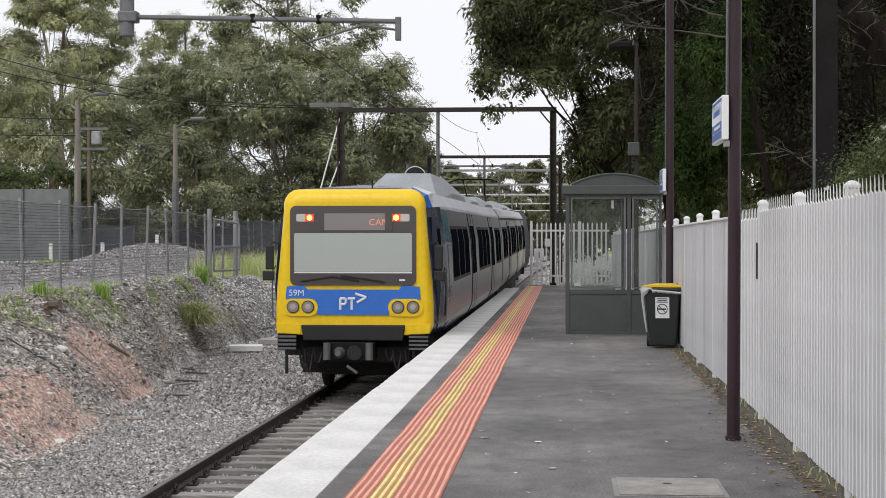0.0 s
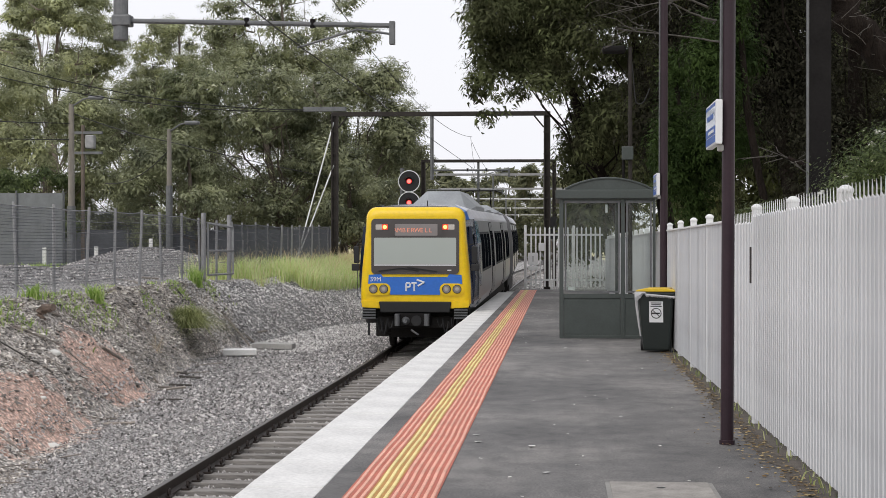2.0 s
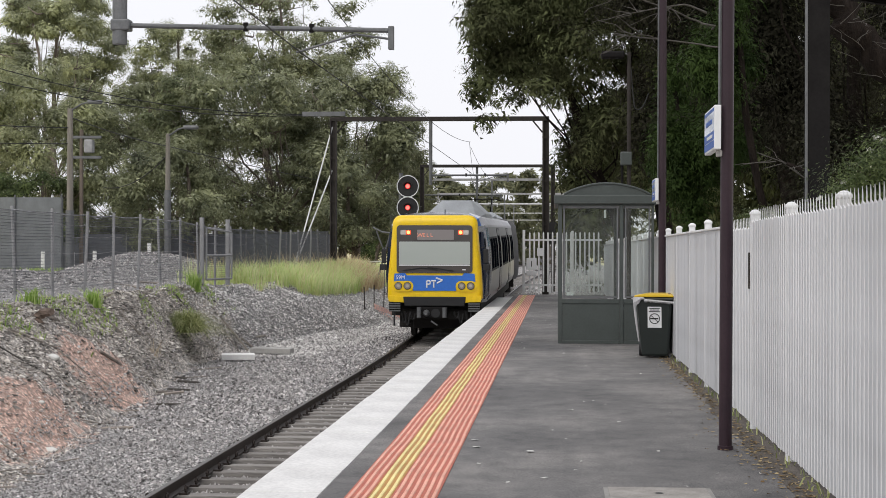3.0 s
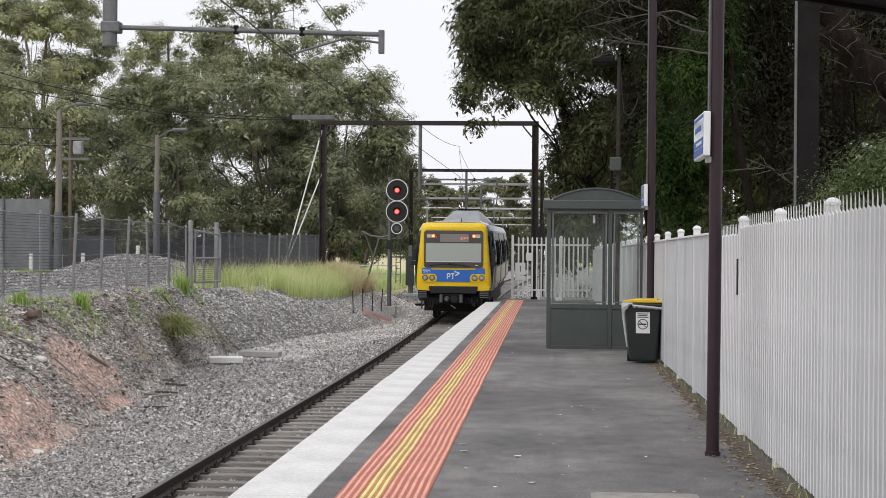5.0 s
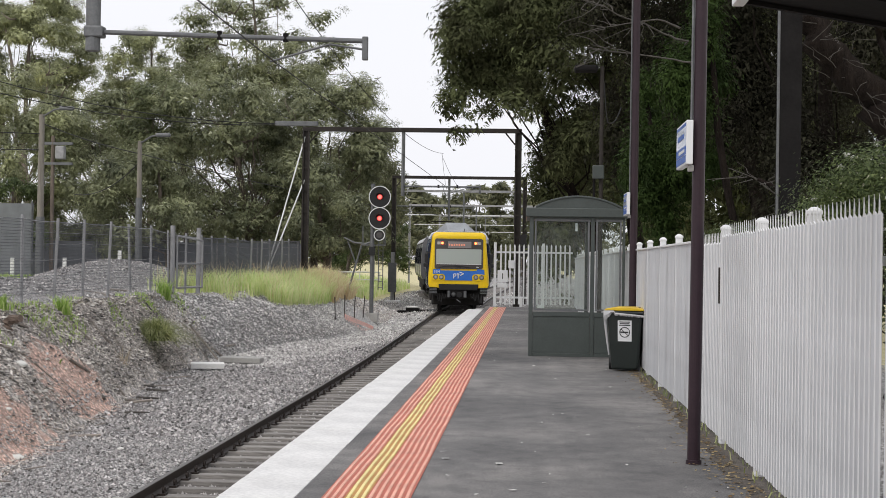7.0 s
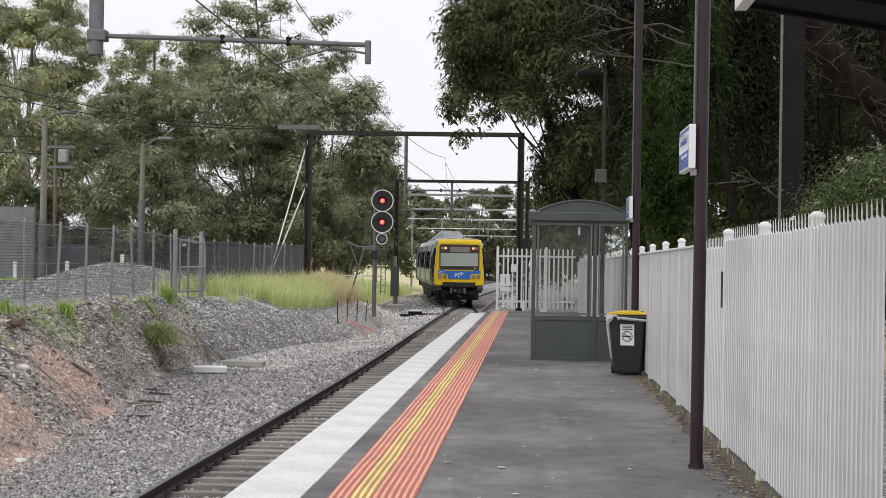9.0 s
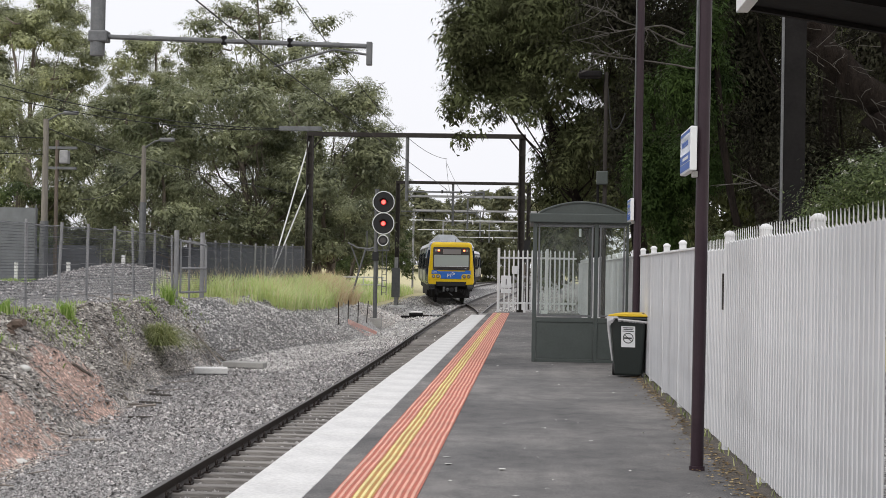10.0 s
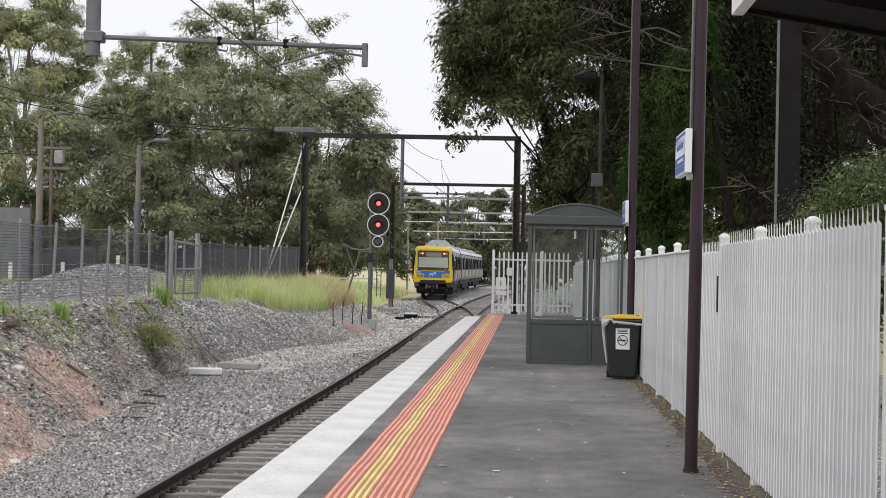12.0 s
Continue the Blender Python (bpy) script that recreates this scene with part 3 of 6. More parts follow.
    zs = np.array([ground_z(x, y) for x, y in zip(xs, ys)]) + 0.2 * s
    v = shape + np.stack([xs, ys, zs], 1)[:, None]
    f = tri[None, :4] + 6 * np.arange(k)[:, None, None]
    ob = from_lists("loose_ballast", v.reshape(-1, 3).tolist(), f.reshape(-1, 3).tolist(), M["stone"])
    tagged(ob, "loose grey crushed stones lying along the track", "ballast", "", "stuff")
    k = 13000
    ys = 56 + 70 * rng.random(k)
    xs = -9.0 + 8.2 * rng.random(k)
    zs = np.array([ground_z(x, y) for x, y in zip(xs, ys)]) + 0.01
    shape = (octa[None] * (0.6 + 0.8 * rng.random((k, 6, 1))) + 0.35 * rng.standard_normal((k, 6, 3))) * (0.02 + 0.032 * rng.random(k))[:, None, None]
    v = shape + np.stack([xs, ys, zs], 1)[:, None]
    f = tri[None, :4] + 6 * np.arange(k)[:, None, None]
    ob = from_lists("coarse_ballast", v.reshape(-1, 3).tolist(), f.reshape(-1, 3).tolist(), M["palestone"])
    tagged(ob, "coarse pale stones around the turnout", "ballast", "", "stuff")
    # stones on the heaps behind the wire fence
    k = 9000
    xs, ys = -14.9 + 2.1 * rng.standard_normal(k), np.where(rng.random(k) < 0.6, 57 + 4.5 * rng.standard_normal(k), 42 + 4.0 * rng.standard_normal(k))
    zs = np.array([ground_z(x, y) for x, y in zip(xs, ys)]) + 0.008
    shape = (octa[None] * (0.6 + 0.8 * rng.random((k, 6, 1))) + 0.35 * rng.standard_normal((k, 6, 3))) * (0.018 + 0.022 * rng.random(k))[:, None, None]
    v = shape + np.stack([xs, ys, zs], 1)[:, None]
    f = tri[None, :4] + 6 * np.arange(k)[:, None, None]
    tagged(from_lists("heap_stones", v.reshape(-1, 3).tolist(), f.reshape(-1, 3).tolist(), M["stone"]), "grey crushed stone heaped behind the wire fence", "ballast", "", "stuff")
    # stones on the mound tipped beside the track
    k = 20000
    ys = 43.5 + 17 * rng.random(k)
    toe, top = np.array([bend(TOE, y) for y in ys]), np.array([bend(TOP, y) for y in ys])
    xs = toe + 2.4 + (top - toe - 2.4) * rng.random(k)
    zs = np.array([ground_z(x, y) for x, y in zip(xs, ys)]) + 0.006
    shape = (octa[None] * (0.6 + 0.8 * rng.random((k, 6, 1))) + 0.35 * rng.standard_normal((k, 6, 3))) * (0.014 + 0.026 * rng.random(k))[:, None, None]
    v = shape + np.stack([xs, ys, zs], 1)[:, None]
    f = tri[None, :4] + 6 * np.arange(k)[:, None, None]
    tagged(from_lists("mound_stones", v.reshape(-1, 3).tolist(), f.reshape(-1, 3).tolist(), M["palestone"]), "grey crushed stone tipped at the foot of the bank", "ballast", "", "stuff")
    # clods of dark soil and mulch on the bank
    k = 15000
    ys = 15 + 31 * rng.random(k) ** 1.3
    toe, top = np.array([bend(TOE, y) for y in ys]), np.array([bend(TOP, y) for y in ys])
    xs = toe + (top - toe) * rng.uniform(-0.05, 1.05, k)
    zs = np.array([ground_z(x, y) for x, y in zip(xs, ys)]) + 0.008
    keep = np.array([clay_at(x, y) for x, y in zip(xs, ys)]) < 0.25 + 1.2 * rng.random(k) ** 3
    xs, ys, zs = xs[keep], ys[keep], zs[keep]
    k = len(xs)
    shape = (octa[None] * (0.6 + 0.8 * rng.random((k, 6, 1))) + 0.3 * rng.standard_normal((k, 6, 3))) * (0.018 + 0.035 * rng.random(k) ** 2)[:, None, None] * np.array([1.2, 1.2, 0.7])
    v = shape + np.stack([xs, ys, zs], 1)[:, None]
    f = tri[None, :4] + 6 * np.arange(k)[:, None, None]
    tagged(from_lists("soil_clods", v.reshape(-1, 3).tolist(), f.reshape(-1, 3).tolist(), M["mulch"]), "dark clods of soil and mulch on the bank", "soil clods", "", "stuff")
    # bark chips and litter on the earth bank
    k = 42000
    ys = 15 + 31 * rng.random(k) ** 1.4
    toe, top = np.array([bend(TOE, y) for y in ys]), np.array([bend(TOP, y) for y in ys])
    xs = toe + (top - toe) * rng.uniform(-0.15, 1.1, k)
    zs = np.array([ground_z(x, y) for x, y in zip(xs, ys)]) + 0.012
    keep = np.array([clay_at(x, y) for x, y in zip(xs, ys)]) < 0.2 + 1.1 * rng.random(k) ** 2
    xs, ys, zs = xs[keep], ys[keep], zs[keep]
    k = len(xs)
    c = np.stack([xs, ys, zs], 1)
    v = c[:, None] + rng.standard_normal((k, 3, 3)) * np.array([0.022, 0.03, 0.012])
    ob = from_lists("bank_litter", v.reshape(-1, 3).tolist(), np.arange(3 * k).reshape(-1, 3).tolist(), M["chips"])
    tagged(ob, "bark chips and dry litter strewn over the bank", "litter", "", "stuff")


# ---- platform furniture ----
def picket_mesh(h, flat=False, wd=0.1265, dp=0.0055):
    """A pressed steel pale with a raised rib along one edge; pointed head or blunt."""
    o = [(-wd / 2, 0.0), (-wd * 0.45, -dp), (-wd * 0.37, -dp), (-wd * 0.32, 0.0), (wd / 2, 0.0)]
    n = len(o)
    levels = [(0.06, 1.0, 1.0), (h if flat else h - 0.105, 1.0, 1.0)]
    if not flat:
        levels += [(h - 0.085, 0.26, 0.6), (h - 0.045, 0.23, 0.52), (h, 0.02, 0.3)]
    verts = []
    for z, k, q in levels:
        verts += [(d * q - 0.006 * (1 - k), y * k, z) for y, d in o]
    faces = [(r * n + i, r * n + i + 1, r * n + n + i + 1, r * n + n + i) for r in range(len(levels) - 1) for i in range(n - 1)]
    kk = len(verts)
    verts += [(x + 0.003, y, z) for x, y, z in verts]
    back = [tuple(kk + i for i in f[::-1]) for f in faces]
    me = bpy.data.meshes.new("picket")
    me.from_pydata(verts, [], faces + back)
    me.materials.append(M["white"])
    me.materials.append(M["shaded_grime"])
    # Recessed field takes the greyer steel, rib stays white: shade put into colour.
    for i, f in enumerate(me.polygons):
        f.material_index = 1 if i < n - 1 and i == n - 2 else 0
    return me


def build_side_fence():
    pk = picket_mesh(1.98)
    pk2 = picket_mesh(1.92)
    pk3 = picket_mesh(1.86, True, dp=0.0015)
    posts_y = [3.5 + 2.3 * i for i in range(25)]
    rng = random.Random(12)
    post = bpy.data.meshes.new("post")
    bm = box(-0.04, 0.04, -0.04, 0.04, 0, 1.95, 0.006)
    add_box(bm, -0.047, 0.047, -0.047, 0.047, 1.935, 1.972, 0.012)
    bmesh.ops.create_uvsphere(bm, u_segments=10, v_segments=6, radius=0.042, matrix=Matrix.LocRotScale((0, 0, 1.965), None, (1, 1, 0.6)))
    bm.to_mesh(post)
    bm.free()
    post.materials.append(M["white"])
    for i, y in enumerate(posts_y):
        blunt, far = y > 16, y > 14
        f = empty("palisade_panel", "white steel fence panel with a plain top and capped post" if blunt else "white steel palisade fence panel with pointed pales", "fence panel", "white fence along the platform", pose(1.76, y, 0))
        po = new("post", post)
        po.parent = f
        po.matrix_basis = pose(0.036, 0, 0)
        if i == 5:
            part("lock_plate", box(-0.016, -0.002, 0.03, 0.1, 1.27, 1.6, 0.003), M["gantry"], f, "rusty dark lock plate")
        part("rail", box(0.03, 0.065, 0, 2.3, 1.62, 1.67), M["white"], f)
        part("rail", box(0.03, 0.065, 0, 2.3, 0.3, 0.35), M["white"], f)
        if blunt:
            part("top_cap", box(-0.028, 0.02, 0.05, 2.25, 1.85, 1.875, 0.005), M["white"], f)
        for k in range(18):
            if i == 2 and k == 0:
                continue
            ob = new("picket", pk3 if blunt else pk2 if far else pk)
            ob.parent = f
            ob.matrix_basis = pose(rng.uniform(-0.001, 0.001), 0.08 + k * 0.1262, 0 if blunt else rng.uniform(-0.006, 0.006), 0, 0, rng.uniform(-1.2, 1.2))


def build_end_gate():
    f = empty("end_gate", "white palisade fence and gate closing the platform end", "gate", "", pose(0, 61.75, 0))
    me = bpy.data.meshes.new("pale")
    bm = box(-0.03, 0.03, -0.02, 0.02, 0.1, 2.28)
    add_rod(bm, (0, 0, 2.28), (0, 0, 2.36), 0.035, 0.005, 4)
    bm.to_mesh(me)
    bm.free()
    me.materials.append(M["white"])
    part("gate_post", box(-1.27, -1.17, -0.05, 0.05, 0, 2.42, 0.01), M["white"], f)
    part("gate_post", box(0.55, 0.65, -0.05, 0.05, 0, 2.4, 0.01), M["white"], f)
    for z in (0.32, 2.02):
        part("rail", box(-1.17, 1.7, 0.02, 0.06, z, z + 0.07), M["white"], f)
    x = -1.0
    while x < 1.7:
        ob = new("pale", me)
        ob.parent = f
        ob.matrix_basis = pose(x, 0, 0)
        x += 0.172
    s = part("notice", box(-1.12, -0.74, -0.05, -0.035, 0.92, 1.38, 0.01), M["signwhite"], f, "white notice with a walking-figure symbol shape")
    part("symbol", box(-0.945, -0.915, -0.056, -0.05, 1.04, 1.26), M["black"], s)
    part("notice", box(-1.12, -0.74, -0.05, -0.035, 0.72, 0.88, 0.01), M["signwhite"], f)
    part("sign_plate", box(-0.72, -0.5, -0.05, -0.035, 1.45, 1.75, 0.01), M["signwhite"], f)
    part("bollard", box(-0.28, -0.18, -0.45, -0.35, 0, 0.4, 0.02), M["white"], f, "short white marker post")


def build_shelter():
    x0, x1, y0, y1 = 0.03, 1.715, 28.75, 31.6
    s = empty("platform_shelter", "dark grey-green steel waiting shelter with glass walls and curved roof", "shelter")
    for x, y in ((x0, y0), (1.1, y0), (x1 - 0.06, y0), (x0, y1), (1.1, y1)):
        part("post", box(x, x + (0.07 if x < 1.2 else 0.045), y, y + 0.07, 0, 2.44, 0.008), M["greypaint"], s)
    for y in (y0,):
        for xa, xb in ((x0 + 0.07, 1.1), (1.17, x1 - 0.06)):
            part("kick_panel", box(xa + 0.002, xb - 0.002, y + 0.02, y + 0.05, 0.06, 0.7, 0.004), M["greypaint"], s)
            part("sill_rail", box(xa + 0.001, xb - 0.001, y + 0.004, y + 0.066, 0.7, 0.78, 0.005), M["greypaint"], s)
            part("bottom_rail", box(xa + 0.001, xb - 0.001, y + 0.004, y + 0.066, 0.0, 0.058, 0.005), M["greypaint"], s)
            bm = bmesh.new()
            a, b, c, d = xa + 0.02, xb - 0.02, 0.8, 2.4
            for q in ((a, a + 0.03, c, d), (b - 0.03, b, c, d), (a + 0.03, b - 0.03, c, c + 0.03), (a + 0.03, b - 0.03, d - 0.03, d)):
                add_box(bm, q[0], q[1], y + 0.012, y + 0.05, q[2], q[3])
            fr = part("window_frame", bm, M["galv"], s, "thin silver window frame")
            gl_ = part("pane", box(a + 0.03, b - 0.03, y + 0.028, y + 0.034, c + 0.03, d - 0.03), M["dirtyglass"], fr, "dirty clear glass")
            gl_.visible_shadow = False
        part("top_rail", box(x0 + 0.07, x1 - 0.06, y + 0.006, y + 0.064, 2.405, 2.44), M["greypaint"], s)
    part("gutter", box(x0 - 0.07, x1 + 0.06, y0 - 0.08, y1 + 0.14, 2.44, 2.6, 0.015), M["greypaint"], s)
    arc = [(0.13 + 1.5 * i / 12, 2.6 + 0.19 * math.sin(math.pi * i / 12) ** 0.8) for i in range(13)]
    part("curved_roof", prism(arc, y0 - 0.04, y1 + 0.1), M["greypaint"], s)
    part("roof_rim", tube([(x, y0 - 0.05, z + 0.012) for x, z in arc], 0.018), M["greypaint"], s)
    part("timetable", box(0.18, 0.3, y0 + 0.06, y0 + 0.07, 0.84, 0.9), M["signwhite"], s)
    part("bench", box(1.1, 1.55, y0 + 0.3, y1 - 0.3, 0.42, 0.47, 0.01), M["greypaint"], s)
    part("bench_support", box(1.28, 1.36, y0 + 0.5, y0 + 0.58, 0, 0.42), M["greypaint"], s)
    part("bench_support", box(1.28, 1.36, y1 - 0.6, y1 - 0.52, 0, 0.42), M["greypaint"], s)
    part("wall_light", box(0.83, 0.87, y0 + 0.06, y0 + 0.1, 2.2, 2.34), M["signwhite"], s)


def build_bin():
    b = empty("wheelie_bin", "dark green wheelie bin with yellow lid and overhanging liner", "bin", "", pose(1.53, 25.2, 0, 0, 0, -10))
    bm = bmesh.new()
    lo = [(-0.2, -0.24, 0.03), (0.2, -0.24, 0.03), (0.2, 0.22, 0.03), (-0.2, 0.22, 0.03)]
    hi = [(-0.27, -0.34, 0.9), (0.27, -0.34, 0.9), (0.27, 0.32, 0.9), (-0.27, 0.32, 0.9)]
    v = [bm.verts.new(p) for p in lo + hi]
    for q in ((3, 2, 1, 0), (4, 5, 6, 7), (0, 1, 5, 4), (1, 2, 6, 5), (2, 3, 7, 6), (3, 0, 4, 7)):
        bm.faces.new([v[i] for i in q])
    bmesh.ops.bevel(bm, geom=list(bm.edges), offset=0.03, segments=2, affect="EDGES", profile=0.5)
    part("body", bm, M["binbody"], b)
    part("rim", box(-0.295, 0.295, -0.36, 0.34, 0.875, 0.915, 0.012), M["binbody"], b)
    part("lid", prism([(-0.3, 0.925), (0.3, 0.925), (0.29, 0.95), (0.16, 0.975), (-0.16, 0.975), (-0.29, 0.95)], -0.37, 0.36, 0.01), M["binlid"], b, "yellow plastic lid")
    rng = random.Random(2)
    verts, faces = [], []
    k = 40
    for i in range(k + 1):
        a = i / k
        x = -0.305 + 0.61 * a
        top = 0.905 - 0.05 * a if a > 0.25 else 0.925 - 0.02 * a
        drop = 0.022 + 0.02 * rng.random() + 0.14 * max(0.0, 0.2 - a) / 0.2
        verts += [(x, -0.368, top), (x, -0.378 - 0.014 * rng.random(), top - drop * 0.5), (x * 0.99, -0.362 - 0.012 * rng.random(), top - drop)]
        if i:
            q = 3 * i
            faces += [(q - 3, q, q + 1, q - 2), (q - 2, q + 1, q + 2, q - 1)]
    bag = from_lists("liner", verts, faces, M["bag"], b, "pale plastic liner folded over the rim")
    so = bag.modifiers.new("thick", "SOLIDIFY")
    so.thickness = 0.006
    part("liner_side", tube([(-0.3, -0.3, 0.92), (-0.29, -0.3, 0.7), (-0.26, -0.29, 0.45), (-0.235, -0.27, 0.25)], [0.03, 0.022, 0.016, 0.01], 6), M["bag"], b)
    n = part("notice", box(-0.1, 0.11, -0.339, -0.33, 0.5, 0.82), M["signwhite"], b, "white no-smoking notice", m=pose(0, 0.1, 0.0, 6.3))
    ring = bmesh.new()
    for i in range(20):
        a, c = 2 * math.pi * i / 20, 2 * math.pi * (i + 1) / 20
        add_rod(ring, (0.005 + 0.075 * math.cos(a), -0.342, 0.64 + 0.075 * math.sin(a)), (0.005 + 0.075 * math.cos(c), -0.342, 0.64 + 0.075 * math.sin(c)), 0.006, seg=4)
    add_box(ring, -0.06, 0.06, -0.344, -0.34, 0.63, 0.65)
    add_rod(ring, (-0.05, -0.342, 0.69), (0.055, -0.342, 0.59), 0.005, seg=4)
    part("symbol", ring, M["black"], n)
    for z, w in ((0.79, 0.08), (0.765, 0.07), (0.74, 0.085)):
        part("text_bar", box(0.005 - w, 0.005 + w, -0.343, -0.339, z, z + 0.012), M["black"], n)
    for x in (-0.26, 0.26):
        w = part("wheel", rod((x - 0.03, 0.26, 0.1), (x + 0.03, 0.26, 0.1), 0.1, seg=16), M["black"], b)
        part("hub", rod((x - 0.034, 0.26, 0.1), (x + 0.034, 0.26, 0.1), 0.045, seg=10), M["binbody"], w)
    part("axle", rod((-0.24, 0.26, 0.1), (0.24, 0.26, 0.1), 0.015), M["darksteel"], b)
    part("handle", rod((-0.22, 0.4, 0.93), (0.3, 0.4, 0.93), 0.016), M["binbody"], b)
    # steel stake the bin is chained to
    st = empty("bin_post", "slim grey steel post beside the wheelie bin", "post", "", pose(1.715, 25.1, 0))
    part("post", rod((0, 0, 0), (0, 0, 0.98), 0.02), M["galv"], st)
    part("chain", tube(sag((0, 0, 0.3), (-0.02, 0.05, 0.55), 0.08, 6), 0.008), M["galv"], st)


def build_sign_pole(x, y, r, h, lean):
    p = empty("sign_pole", "dark maroon steel pole carrying a blue and white station sign", "pole", "platform sign poles", pose(x, y, 0, 0, lean, 0))
    part("shaft", rod((0, 0, 0), (0, 0, h), r, r * 0.95, 20), M["purple"], p, smooth=False)
    part("foot", rod((0, 0, 0), (0, 0, 0.035), r * 1.2, seg=20), M["purple"], p)
    s = part("sign_box", box(-r - 0.06, -r - 0.005, -0.1, 0.76, 2.43, 2.79, 0.008), M["signwhite"], p, "flat white sign box with a blue lower band")
    part("top_strip", box(-r - 0.064, -r - 0.0605, -0.06, 0.74, 2.745, 2.77), M["signblue"], s)
    # White upper field, its pale tone including the sky's grazing glare.
    part("pale_field", box(-r - 0.0635, -r - 0.0605, -0.06, 0.74, 2.585, 2.743), M["signpale"], s)
    part("blue_band", box(-r - 0.064, -r - 0.0605, -0.06, 0.74, 2.515, 2.583), M["signblue"], s)
    part("blue_band", box(-r - 0.064, -r - 0.0605, -0.06, 0.74, 2.45, 2.507), M["signblue"], s)
    part("text_bar", box(-r - 0.0665, -r - 0.0642, 0.02, 0.5, 2.535, 2.56), M["signwhite"], s)
    part("text_bar", box(-r - 0.0665, -r - 0.0637, 0.1, 0.6, 2.65, 2.69), M["signblue"], s)
    part("bracket", box(-r - 0.035, -r + 0.012, -0.04, 0.04, 2.375, 2.43, 0.01), M["concrete"], p)
    part("conduit", rod((-r - 0.012, -r * 0.2, 2.8), (-r - 0.012, -r * 0.2, h), 0.012, seg=6), M["galv"], p)
    return p


def build_canopy():
    c = empty("station_canopy", "dark station canopy roof with a white end plate", "canopy", "", None, "structure")
    y1 = 8.95
    part("soffit", prism([(1.16, 3.055), (5.0, 2.42), (5.0, 2.52), (1.16, 3.16)], -6, y1), M["darksteel"], c)
    part("fascia", prism([(1.09, 3.02), (1.155, 3.02), (1.155, 3.36), (1.09, 3.36)], -6, y1 + 0.02, 0.004), M["white"], c)
    part("end_trim", prism([(1.16, 3.03), (5.0, 2.395), (5.0, 2.417), (1.16, 3.052)], y1 - 0.03, y1 + 0.02), M["darksteel"], c)
    part("roof_sheet", prism([(1.16, 3.165), (5.0, 2.53), (5.0, 2.58), (1.16, 3.3)], -6, y1), M["galv"], c)
    part("beam", prism([(1.2, 2.9), (5.0, 2.27), (5.0, 2.4), (1.2, 3.04)], 7.6, 7.72), M["darksteel"], c)
    for y in (2.0, 5.2):
        part("post", rod((1.9, y, 0), (1.9, y, 2.93), 0.06, seg=14), M["purple"], c)


# ---- overhead line ----
def lattice(bm, a, b, wd, bars):
    """A four-chord lattice between two points on a vertical line."""
    (x, y, z0), (_, _, z1) = a, b
    c = [(-wd, -wd), (wd, -wd), (wd, wd), (-wd, wd)]
    for dx, dy in c:
        add_rod(bm, (x + dx, y + dy, z0), (x + dx, y + dy, z1), 0.028, seg=4)
    for i in range(bars):
        za, zb = z0 + (z1 - z0) * i / bars, z0 + (z1 - z0) * (i + 1) / bars
        for k in range(4):
            p, q = c[k], c[(k + 1) % 4]
            if i % 2:
                p, q = q, p
            add_rod(bm, (x + p[0], y + p[1], za), (x + q[0], y + q[1], zb), 0.014, seg=4)


def gantry(y, xl, xr, z, zl, zr, drops, material, r=0.13):
    g_ = empty("overhead_gantry", "dark steel portal gantry carrying the overhead wires", "gantry", "overhead line gantries")
    for x, zb in ((xl, zl), (xr, zr)):
        bm = box(x - r, x - r + 0.05, y - r, y + r, zb, z + 0.1)
        add_box(bm, x + r - 0.05, x + r, y - r, y + r, zb, z + 0.1)
        add_box(bm, x - r + 0.05, x + r - 0.05, y - 0.02, y + 0.02, zb, z + 0.08)
        k = zb + 0.4
        while k < z - 0.3:
            add_box(bm, x - r - 0.008, x + r + 0.008, y - r - 0.006, y - r + 0.002, k, k + 0.05)
            k += 0.85
        part("mast", bm, material, g_)
    part("beam", box(xl - r, xr + r, y - 0.1, y + 0.1, z, z + 0.17, 0.01), material, g_)
    for x, x2 in ((xl + r, xl + 0.5), (xr - r, xr - 0.5)):
        part("knee_brace", rod((x, y, z - 0.45), (x2, y, z), 0.03, seg=6), material, g_)
    for x, d in drops:
        part("dropper", rod((x, y, z), (x, y, z - d), 0.07, seg=8), M["galv"], g_)
    return g_


def arm(owner, x0, x1, y, z, material, fall=0.0):
    a = part("boom", rod((x0, y, z + fall), (x1, y, z), 0.035, seg=10), material, owner)
    part("end_plate", box(x1 - 0.04, x1 + 0.04, y - 0.05, y + 0.05, z - 0.27, z + 0.06, 0.01), material, a)
    part("steady_arm", tube([(x1 - 0.02, y, z - 0.12), (x1 - 0.5, y, z - 0.05), (x1 - 1.35, y, z - 0.3)], 0.018, 6), M["galv"], a)
    for s in (0.45, 0.7):
        x = x0 + (x1 - x0) * s
        zi = z + fall * (1 - s)
        part("insulator", rod((x, y, zi - 0.05), (x, y, zi + 0.07), 0.04, seg=8), M["darksteel"], a)
    return a


def build_overhead():
    g1 = empty("overhead_gantry", "grey steel gantry with a hanging tube and side boom", "gantry", "overhead line gantries")
    y = 23
    bm = box(3.45, 3.75, y - 0.15, y - 0.11, -0.05, 7.6)
    add_box(bm, 3.45, 3.75, y + 0.11, y + 0.15, -0.05, 7.6)
    add_box(bm, 3.58, 3.62, y - 0.11, y + 0.11, -0.05, 7.6)
    # Near-black steel here holds the mast's shade; other gantries use the lighter steel.
    part("mast", bm, M["darksteel"], g1)
    part("conduit", rod((3.43, y - 0.16, -0.05), (3.43, y - 0.16, 7.4), 0.02, seg=6), M["galv"], g1, "thin pale conduit")
